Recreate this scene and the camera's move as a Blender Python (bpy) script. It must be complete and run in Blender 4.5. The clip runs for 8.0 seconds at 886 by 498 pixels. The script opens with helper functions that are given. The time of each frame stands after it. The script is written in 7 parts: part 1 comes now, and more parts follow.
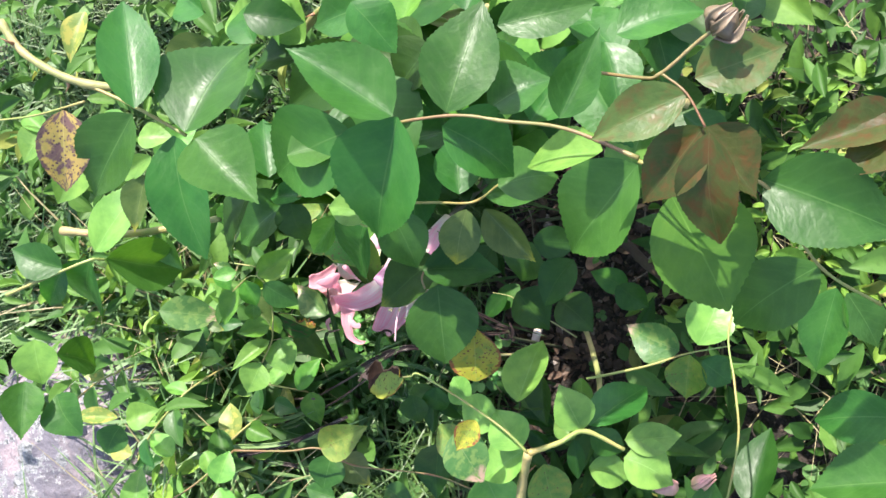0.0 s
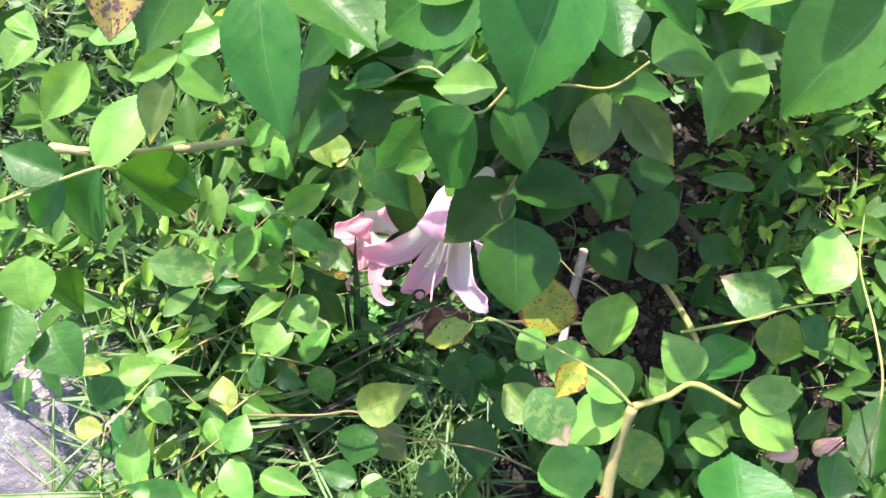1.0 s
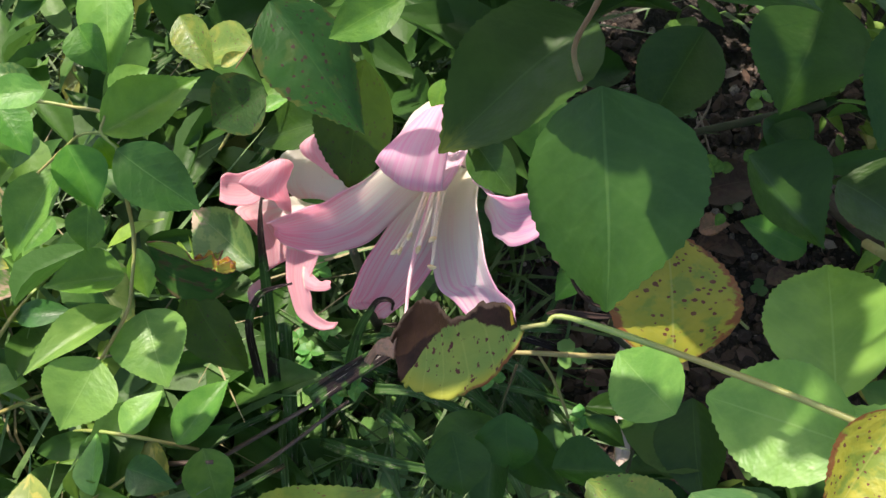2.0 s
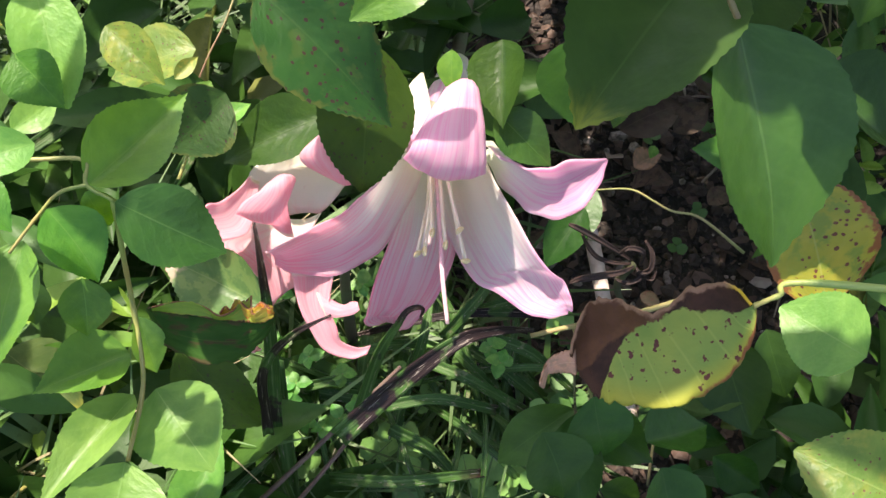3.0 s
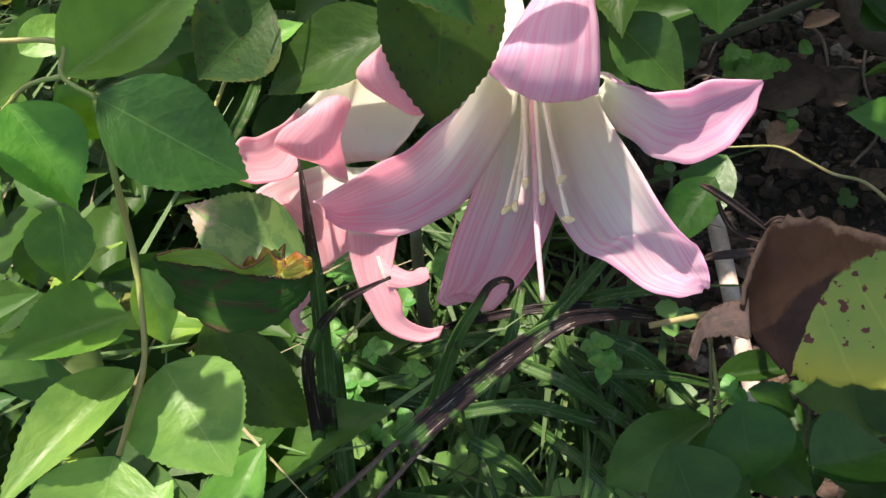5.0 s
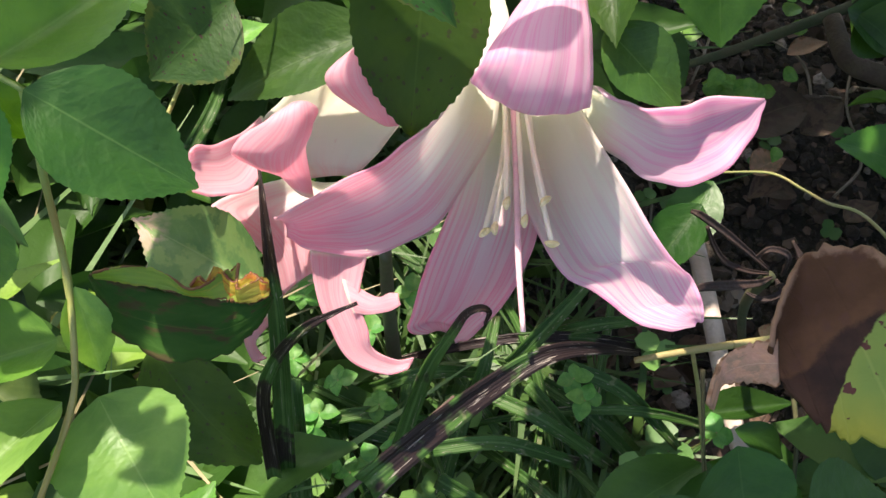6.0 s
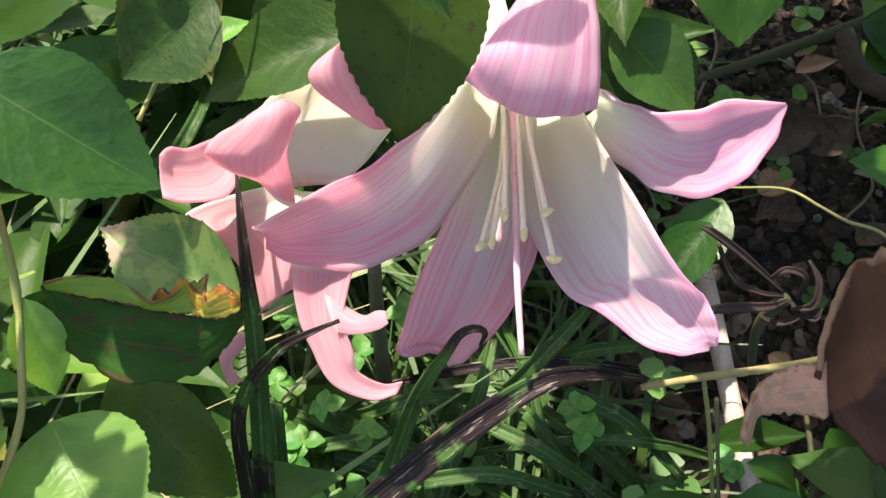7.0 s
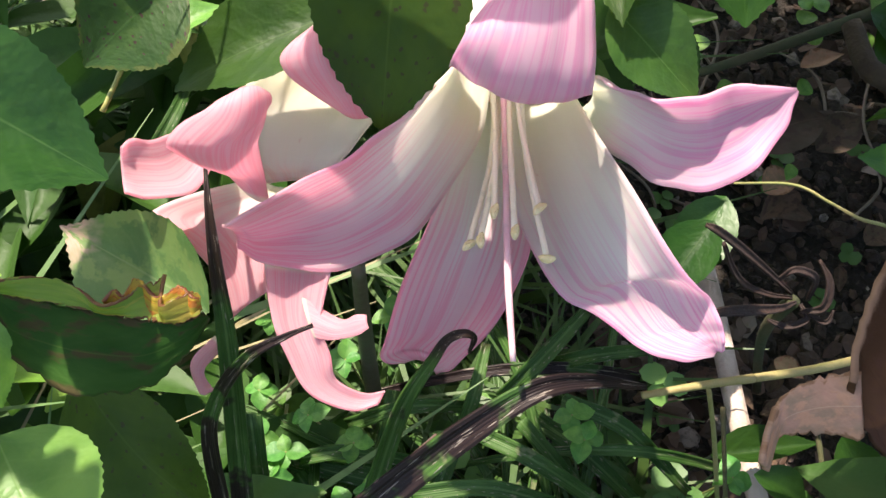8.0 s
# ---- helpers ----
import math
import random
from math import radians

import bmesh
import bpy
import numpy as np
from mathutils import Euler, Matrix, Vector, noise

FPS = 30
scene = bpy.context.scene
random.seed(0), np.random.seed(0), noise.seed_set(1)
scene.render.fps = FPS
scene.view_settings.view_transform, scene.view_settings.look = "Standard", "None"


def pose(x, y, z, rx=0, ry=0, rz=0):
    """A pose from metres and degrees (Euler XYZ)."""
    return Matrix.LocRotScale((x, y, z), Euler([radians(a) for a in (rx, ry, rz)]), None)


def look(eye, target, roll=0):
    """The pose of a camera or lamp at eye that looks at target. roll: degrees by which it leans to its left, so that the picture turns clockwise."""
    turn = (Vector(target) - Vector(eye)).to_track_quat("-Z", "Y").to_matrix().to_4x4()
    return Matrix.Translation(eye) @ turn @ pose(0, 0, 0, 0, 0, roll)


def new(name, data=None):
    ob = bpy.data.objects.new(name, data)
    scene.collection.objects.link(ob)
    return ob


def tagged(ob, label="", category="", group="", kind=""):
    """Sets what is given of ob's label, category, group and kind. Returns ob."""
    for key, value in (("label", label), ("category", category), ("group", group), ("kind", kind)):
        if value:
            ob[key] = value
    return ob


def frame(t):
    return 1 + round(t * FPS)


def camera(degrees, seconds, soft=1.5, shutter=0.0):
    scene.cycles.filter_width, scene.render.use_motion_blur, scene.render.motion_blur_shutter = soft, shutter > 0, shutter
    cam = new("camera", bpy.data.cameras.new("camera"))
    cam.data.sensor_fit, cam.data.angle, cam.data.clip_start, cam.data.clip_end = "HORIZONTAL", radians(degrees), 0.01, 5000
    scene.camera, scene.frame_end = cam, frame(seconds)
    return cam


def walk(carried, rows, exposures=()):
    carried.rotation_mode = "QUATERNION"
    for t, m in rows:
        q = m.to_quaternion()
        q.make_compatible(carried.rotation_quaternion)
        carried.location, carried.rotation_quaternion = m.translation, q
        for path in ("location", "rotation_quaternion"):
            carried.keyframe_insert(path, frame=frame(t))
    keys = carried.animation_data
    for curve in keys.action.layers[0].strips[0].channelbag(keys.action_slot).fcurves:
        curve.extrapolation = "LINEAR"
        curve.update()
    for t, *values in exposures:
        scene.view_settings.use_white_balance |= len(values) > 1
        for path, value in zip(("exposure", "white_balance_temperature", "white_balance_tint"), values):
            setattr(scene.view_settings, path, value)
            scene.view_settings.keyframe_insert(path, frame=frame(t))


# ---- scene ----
cam = camera(55.0, 8.0)
PATH = [
    (0, pose(0.1928, -0.0603, 0.6905, 14.05, 14.52, 13.86)),
    (0.5, pose(0.1651, -0.0965, 0.6569, 16.11, 12.70, 15.71)),
    (1, pose(0.1104, -0.1215, 0.6284, 17.30, 8.38, 14.74)),
    (1.2, pose(0.1005, -0.1258, 0.5983, 17.59, 7.79, 13.52)),
    (2.3, pose(0.0209, -0.0825, 0.3650, 22.42, 4.79, 11.16)),
    (2.5, pose(-0.0055, -0.0805, 0.3708, 20.41, 0.77, 4.86)),
    (3, pose(-0.0124, -0.0831, 0.3748, 19.26, -2.64, -3.97)),
    (3.5, pose(-0.0124, -0.0965, 0.3562, 21.60, 1.42, -2.35)),
    (4, pose(-0.0076, -0.0850, 0.3475, 22.97, 1.52, -3.45)),
    (4.5, pose(-0.0105, -0.0807, 0.3320, 21.93, 3.40, -2.63)),
    (4.7, pose(-0.0098, -0.0820, 0.3265, 21.12, 3.45, -1.68)),
    (5.8, pose(-0.0127, -0.0773, 0.3073, 22.60, 0.31, -0.48)),
    (6, pose(-0.0119, -0.0759, 0.3052, 22.96, 0.26, -0.33)),
    (6.5, pose(-0.0106, -0.0747, 0.2992, 24.08, 0.04, -0.04)),
    (7, pose(-0.0109, -0.0726, 0.2922, 24.70, -0.10, 0.16)),
    (7.5, pose(-0.0077, -0.0716, 0.2863, 24.63, -0.09, -0.03)),
    (8, pose(-0.0083, -0.0689, 0.2819, 25.00, -0.00, -0.00)),
]
walk(cam, PATH, exposures=[(0.0, 1.76, 6450, 13), (0.5, 1.86, 6450, 13), (0.8, 1.98, 6450, 13), (1.2, 1.96, 6450, 13), (2.3, 1.16, 7050, 17), (3.0, 1.68, 7050, 19), (3.5, 1.70, 7050, 19), (4.0, 1.32, 7050, 17), (4.7, 1.36, 7050, 17), (6.0, 1.52, 7050, 16), (8.0, 1.58, 7050, 16)])

# ---- world, sun ----
SUN_FROM = Vector((-0.24, 0.44, 0.865)).normalized()
world = bpy.data.worlds.new("sky")
scene.world = world
world.use_nodes = True
wn = world.node_tree.nodes
sky = wn.new("ShaderNodeTexSky")
sky.sky_type, sky.sun_disc = "NISHITA", False
sky.dust_density, sky.ozone_density = 2.0, 1.0
sky.sun_elevation = math.asin(SUN_FROM.z)
sky.sun_rotation = math.atan2(SUN_FROM.x, SUN_FROM.y)
world.node_tree.links.new(sky.outputs[0], wn["Background"].inputs[0])
wn["Background"].inputs[1].default_value = 0.15
sun = new("sun", bpy.data.lights.new("sun", "SUN"))
sun.data.energy, sun.data.angle, sun.data.color = 4.1, radians(0.8), (1.0, 0.94, 0.84)
sun.matrix_world = look(SUN_FROM * 5, (0, 0, 0))


# ---- materials ----
class Nodes:
    """A short way to write a node tree."""

    def __init__(self, name):
        self.mat = bpy.data.materials.new(name)
        self.mat.use_nodes = True
        self.tree = self.mat.node_tree
        self.bsdf = self.tree.nodes["Principled BSDF"]
        self.out = self.tree.nodes["Material Output"]

    def link(self, a, b):
        self.tree.links.new(a, b)

    def put(self, socket, value):
        if isinstance(value, bpy.types.NodeSocket):
            self.link(value, socket)
        else:
            socket.default_value = value

    def node(self, kind, **values):
        n = self.tree.nodes.new(kind)
        for k, val in values.items():
            self.put(n.inputs[k.replace("_", " ")], val)
        return n

    def math(self, op, a, b=0.0, c=0.0):
        n = self.tree.nodes.new("ShaderNodeMath")
        n.operation = op
        for s, val in zip(n.inputs, (a, b, c)):
            self.put(s, val)
        return n.outputs[0]

    def noise(self, scale, detail=3.0, vector=None, rough=0.55):
        n = self.node("ShaderNodeTexNoise", Scale=scale, Detail=detail, Roughness=rough)
        if vector:
            self.link(vector, n.inputs["Vector"])
        return n.outputs["Fac"]

    def step(self, value, low, high, to_low=0.0, to_high=1.0):
        n = self.tree.nodes.new("ShaderNodeMapRange")
        n.interpolation_type = "SMOOTHSTEP"
        for s, val in zip(n.inputs, (value, low, high, to_low, to_high)):
            self.put(s, val)
        return n.outputs[0]

    def mix(self, fac, a, b):
        n = self.tree.nodes.new("ShaderNodeMix")
        n.data_type = "RGBA"
        self.put(n.inputs[0], fac)
        for s, val in ((n.inputs[6], a), (n.inputs[7], b)):
            self.put(s, (*val, 1.0) if isinstance(val, tuple) else val)
        return n.outputs[2]

    def bump(self, height, strength, distance=0.001):
        n = self.node("ShaderNodeBump", Strength=strength, Distance=distance, Height=height)
        self.link(n.outputs[0], self.bsdf.inputs["Normal"])
        return n.outputs[0]

    def thin(self, colour, fac, normal=None):
        """Lets light through: mixes in a translucent layer."""
        t = self.tree.nodes.new("ShaderNodeBsdfTranslucent")
        self.put(t.inputs[0], colour)
        m = self.tree.nodes.new("ShaderNodeMixShader")
        self.put(m.inputs[0], fac)
        self.link(self.bsdf.outputs[0], m.inputs[1])
        self.link(t.outputs[0], m.inputs[2])
        self.link(m.outputs[0], self.out.inputs[0])


def plain(name, a, b, rough=0.6, scale=60.0, bump=0.3, fine=400.0, thin=0.0):
    n = Nodes(name)
    pos = n.node("ShaderNodeTexCoord").outputs["Object"]
    f = n.step(n.noise(scale, 4.0, pos), 0.3, 0.7)
    col = n.mix(f, a, b)
    g = n.noise(fine, 3.0, pos)
    col = n.mix(n.step(g, 0.55, 0.75, 0.0, 0.35), col, tuple(0.5 * q for q in a))
    n.link(col, n.bsdf.inputs["Base Color"])
    n.bsdf.inputs["Roughness"].default_value = rough
    n.bump(g, bump)
    if thin:
        n.thin(col, thin)
    return n.mat


def leaf_material(name, top, vein, blotch=None, blotch_at=(0.5, 0.6), spots=None, spot_at=(0.62, 0.70), edge=None,
                  tip=None, tip_at=(0.6, 0.95), side=None, thin=0.36, rough=0.43, spread=0.35, coat=0.03, spec=0.36):
    """Leaf: midrib and side veins by UV, mottling at two scales, optional blotches, spots, scorched edge, tip and half."""
    n = Nodes(name)
    tc = n.node("ShaderNodeTexCoord")
    uv = n.node("ShaderNodeSeparateXYZ", Vector=tc.outputs["UV"])
    u, w = uv.outputs[0], n.math("ABSOLUTE", n.math("SUBTRACT", uv.outputs[1], 0.5))
    w = n.math("MULTIPLY", w, 2.0)
    rnd = n.node("ShaderNodeObjectInfo").outputs["Random"]
    even = n.node("ShaderNodeVectorMath", Vector=tc.outputs["UV"])
    even.operation = "MULTIPLY"
    even.inputs[1].default_value = (1.7, 1.0, 1.0)  # blades are longer than wide
    shift = n.node("ShaderNodeVectorMath", Vector=even.outputs[0])
    shift.operation = "ADD"
    off = n.node("ShaderNodeCombineXYZ", X=n.math("MULTIPLY", rnd, 37.0), Y=n.math("MULTIPLY", rnd, 91.0), Z=rnd)
    n.link(off.outputs[0], shift.inputs[1])
    p = shift.outputs[0]
    col = n.mix(n.step(n.noise(2.2, 3.0, p), 0.3, 0.7), top, tuple(q * f for q, f in zip(top, (0.62, 0.74, 0.7))))
    col = n.mix(n.step(n.noise(24.0, 3.0, p), 0.4, 0.75, 0.0, 0.07), col, vein)
    hsv = n.node("ShaderNodeHueSaturation", Saturation=1.0, Fac=1.0, Color=col)
    n.link(n.math("ADD", 1.0 - spread / 2, n.math("MULTIPLY", rnd, spread)), hsv.inputs["Value"])
    n.link(n.math("ADD", 0.485, n.math("MULTIPLY", n.math("FRACT", n.math("MULTIPLY", rnd, 7.3)), 0.03)), hsv.inputs["Hue"])
    col = hsv.outputs[0]
    if side:
        wob = n.math("ADD", uv.outputs[1], n.math("MULTIPLY", n.math("SUBTRACT", n.noise(5.0, 4.0, p), 0.5), 0.35))
        past = n.math("ADD", n.math("SUBTRACT", 1.0, wob), n.math("MULTIPLY", n.step(u, 0.45, 0.95), side[3]))
        col = n.mix(n.step(past, side[1] - 0.015, side[1] + 0.015), col, side[0])
        col = n.mix(n.step(past, side[1] + 0.10, side[1] + 0.16), col, side[2])
    if tip:
        wob = n.math("ADD", u, n.math("MULTIPLY", n.math("SUBTRACT", n.noise(3.0, 3.0, p), 0.5), 0.4))
        col = n.mix(n.step(wob, *tip_at), col, tip)
    if blotch:
        col = n.mix(n.step(n.noise(4.0, 4.0, p), *blotch_at), col, blotch)
    if edge:
        wob = n.math("ADD", w, n.math("MULTIPLY", n.math("SUBTRACT", n.noise(6.0, 5.0, p), 0.5), 1.1))
        col = n.mix(n.step(wob, 0.84, 0.97), col, edge)
    if spots:
        v = n.node("ShaderNodeTexVoronoi", Scale=12.0, Randomness=1.0, Vector=p)
        near = n.math("SUBTRACT", n.math("MULTIPLY", n.noise(13.0, 2.0, p), spot_at[0]), v.outputs["Distance"])
        col = n.mix(n.step(near, spot_at[1] - 0.03, spot_at[1] + 0.03), col, spots)
    rib = n.step(w, 0.006, 0.03, 1.0, 0.0)
    wave = n.math("FRACT", n.math("SUBTRACT", n.math("ADD", n.math("MULTIPLY", u, 7.0), n.math("MULTIPLY", n.noise(3.0, 2.0, p), 0.8)), n.math("MULTIPLY", w, 1.8)))
    side_vein = n.step(n.math("ABSOLUTE", n.math("SUBTRACT", wave, 0.5)), 0.0, 0.16, 1.0, 0.0)
    veins = n.math("MAXIMUM", rib, n.math("MULTIPLY", side_vein, 0.30))
    col = n.mix(n.math("MULTIPLY", side_vein, 0.07), col, vein)
    col = n.mix(n.math("MULTIPLY", rib, 0.40), col, vein)
    n.link(col, n.bsdf.inputs["Base Color"])
    n.link(n.step(n.noise(6.0, 3.0, p), 0.3, 0.7, rough - 0.07, rough + 0.1), n.bsdf.inputs["Roughness"])
    n.bsdf.inputs["Specular IOR Level"].default_value = spec
    n.bsdf.inputs["Coat Weight"].default_value = coat
    n.bsdf.inputs["Coat Roughness"].default_value = 0.3
    quilt = n.math("MULTIPLY", n.math("ABSOLUTE", n.math("SUBTRACT", wave, 0.5)), n.step(w, 0.05, 0.9, 0.30, 0.05))
    puff = n.math("ADD", n.math("ADD", quilt, n.math("MULTIPLY", veins, -0.18)), n.math("ADD", n.math("MULTIPLY", n.noise(8.0, 2.0, p), 1.1), n.math("MULTIPLY", n.noise(30.0, 2.0, p), 0.10)))
    n.bump(puff, 0.17, 0.0015)
    glow = n.node("ShaderNodeHueSaturation", Hue=0.475, Saturation=1.15, Value=1.7, Fac=1.0, Color=col)
    n.thin(glow.outputs[0], thin)
    return n.mat


LEAF = {
    "g": leaf_material("leaf_green", (0.037, 0.122, 0.020), (0.10, 0.20, 0.055), spec=0.36),
    # light green; also puts sunlight into the colour of some leaves
    "l": leaf_material("leaf_light_and_sunlit", (0.150, 0.310, 0.060), (0.22, 0.36, 0.10)),
    "j": leaf_material("leaf_fresh", (0.078, 0.200, 0.026), (0.13, 0.26, 0.05), spec=0.34, coat=0.03),
    # deep green; also carries painted shade on leaves low down and at right
    "d": leaf_material("leaf_deep_and_shade", (0.024, 0.074, 0.010), (0.05, 0.105, 0.022), rough=0.46, coat=0.04, spec=0.28),
    "od": leaf_material("leaf_deep_olive", (0.036, 0.076, 0.009), (0.05, 0.09, 0.018), rough=0.5, coat=0.0, spec=0.22, spots=(0.030, 0.034, 0.012), spot_at=(0.90, 0.30)),
    "w": leaf_material("leaf_weed", (0.10, 0.27, 0.055), (0.15, 0.33, 0.09), spread=0.2),
    "o": leaf_material("leaf_olive", (0.085, 0.130, 0.035), (0.18, 0.22, 0.08), tip=(0.30, 0.30, 0.04), tip_at=(0.75, 1.05)),
    "y": leaf_material("leaf_yellow_green", (0.21, 0.26, 0.060), (0.33, 0.35, 0.12), blotch=(0.33, 0.31, 0.07)),
    "r": leaf_material("leaf_reddish", (0.066, 0.084, 0.024), (0.12, 0.12, 0.045), blotch=(0.100, 0.060, 0.020), blotch_at=(0.40, 0.70), spec=0.26, coat=0.03, thin=0.42),
    "rg": leaf_material("leaf_bronze_green", (0.070, 0.120, 0.032), (0.14, 0.17, 0.07), blotch=(0.100, 0.085, 0.026), blotch_at=(0.42, 0.72), spec=0.26, coat=0.03),
    "yt": leaf_material("leaf_yellow_tipped", (0.032, 0.090, 0.013), (0.05, 0.11, 0.022), spec=0.22, coat=0.0, rough=0.5, tip=(0.15, 0.19, 0.025), tip_at=(0.80, 1.0)),
    "ys": leaf_material("leaf_yellow_spotted", (0.56, 0.41, 0.12), (0.56, 0.46, 0.20), blotch=(0.17, 0.10, 0.09), blotch_at=(0.50, 0.60),
                        spots=(0.11, 0.06, 0.06), spot_at=(0.75, 0.10), edge=(0.15, 0.09, 0.08), spread=0.1),
    "ys2": leaf_material("leaf_yellow_patched", (0.38, 0.35, 0.045), (0.34, 0.34, 0.10), blotch=(0.16, 0.22, 0.035), blotch_at=(0.50, 0.62),
                         spots=(0.13, 0.055, 0.025), spot_at=(0.72, 0.13), edge=(0.22, 0.09, 0.03), spread=0.1),
    "be": leaf_material("leaf_scorched_end", (0.085, 0.175, 0.050), (0.20, 0.27, 0.11), tip=(0.40, 0.27, 0.20), tip_at=(0.70, 0.90), blotch=(0.115, 0.195, 0.055), spec=0.28, coat=0.04),
    "sp": leaf_material("leaf_speckled", (0.125, 0.205, 0.035), (0.20, 0.27, 0.07), blotch=(0.20, 0.23, 0.040), blotch_at=(0.45, 0.75), spots=(0.11, 0.06, 0.025),
                        spot_at=(0.62, 0.16)),
    "sd": leaf_material("leaf_black_spotted", (0.022, 0.068, 0.013), (0.04, 0.10, 0.022), rough=0.5, coat=0.03, spec=0.3,
                        spots=(0.040, 0.022, 0.016), spot_at=(0.95, 0.30), edge=(0.055, 0.080, 0.015), blotch=(0.032, 0.076, 0.014), blotch_at=(0.56, 0.66)),
    "oe": leaf_material("leaf_dark_bruised", (0.034, 0.080, 0.013), (0.050, 0.090, 0.020), blotch=(0.044, 0.040, 0.014),
                        blotch_at=(0.54, 0.64), rough=0.66, coat=0.0, spec=0.1, thin=0.25, edge=(0.06, 0.05, 0.02)),
    "ye": leaf_material("leaf_curled_edge", (0.17, 0.25, 0.025), (0.22, 0.24, 0.05), tip=(0.26, 0.20, 0.030), tip_at=(0.45, 1.0), blotch=(0.24, 0.26, 0.03),
                        blotch_at=(0.58, 0.64), edge=(0.14, 0.06, 0.02), coat=0.0),
    "or": leaf_material("leaf_singed_edge", (0.42, 0.30, 0.03), (0.40, 0.26, 0.05), blotch=(0.36, 0.13, 0.02), blotch_at=(0.45, 0.60), edge=(0.15, 0.05, 0.02), coat=0.0, spread=0.05),
    "dt": leaf_material("leaf_dry_tan", (0.44, 0.27, 0.17), (0.46, 0.30, 0.20), blotch=(0.37, 0.21, 0.13), edge=(0.20, 0.11, 0.06), rough=0.75, thin=0.2, coat=0.0, spec=0.2),
    "bn": leaf_material("leaf_dead_brown", (0.10, 0.060, 0.038), (0.14, 0.09, 0.06), blotch=(0.055, 0.032, 0.022), rough=0.75, thin=0.15, coat=0.0),
}
LEAF_LABEL = {"dt": "curled dry tan leaf end", "ye": "torn yellow and orange leaf edge", "bn": "dead brown leaf", "ys": "yellow leaf with brown blotches", "ys2": "yellow leaf with rust spots",
              "be": "green leaf with a scorched tan end", "r": "young reddish leaf", "rg": "young bronze-green leaf", "sp": "yellowish speckled leaf",
              "sd": "dark green leaf with black spots", "oe": "dark bruised green leaf", "yt": "green leaf with a yellow tip",
              "y": "yellowing leaf"}

# darker cane for low stems, their shade put into the colour
shade_tint_cane = plain("cane_shade_tint", (0.028, 0.040, 0.010), (0.050, 0.044, 0.016), 0.9, 90.0, 0.3)
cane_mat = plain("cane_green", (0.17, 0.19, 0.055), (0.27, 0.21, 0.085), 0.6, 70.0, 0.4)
stalk_mat = plain("stalk_green", (0.17, 0.25, 0.055), (0.25, 0.19, 0.060), 0.5, 45.0, 0.3)
thorn_mat = plain("thorn_red", (0.22, 0.08, 0.04), (0.30, 0.16, 0.08), 0.45)
red_stalk = plain("stalk_red", (0.16, 0.075, 0.035), (0.15, 0.15, 0.045), 0.5, 40.0, 0.3)
scape_mat = plain("scape", (0.055, 0.070, 0.030), (0.070, 0.050, 0.035), 0.5, 60.0, 0.2)
twig_mat = plain("dry_wood", (0.20, 0.165, 0.125), (0.13, 0.10, 0.075), 0.8, 80.0, 0.6)
brown_mat = plain("withered_brown", (0.020, 0.010, 0.008), (0.042, 0.021, 0.015), 0.8, 90.0, 0.6, 500.0, 0.15)
grass_mat = plain("grass", (0.035, 0.090, 0.018), (0.075, 0.135, 0.030), 0.5, 30.0, 0.2, 300.0, 0.3)
weed_mat = plain("clover", (0.055, 0.150, 0.030), (0.09, 0.20, 0.05), 0.5, 40.0, 0.2, 300.0, 0.35)


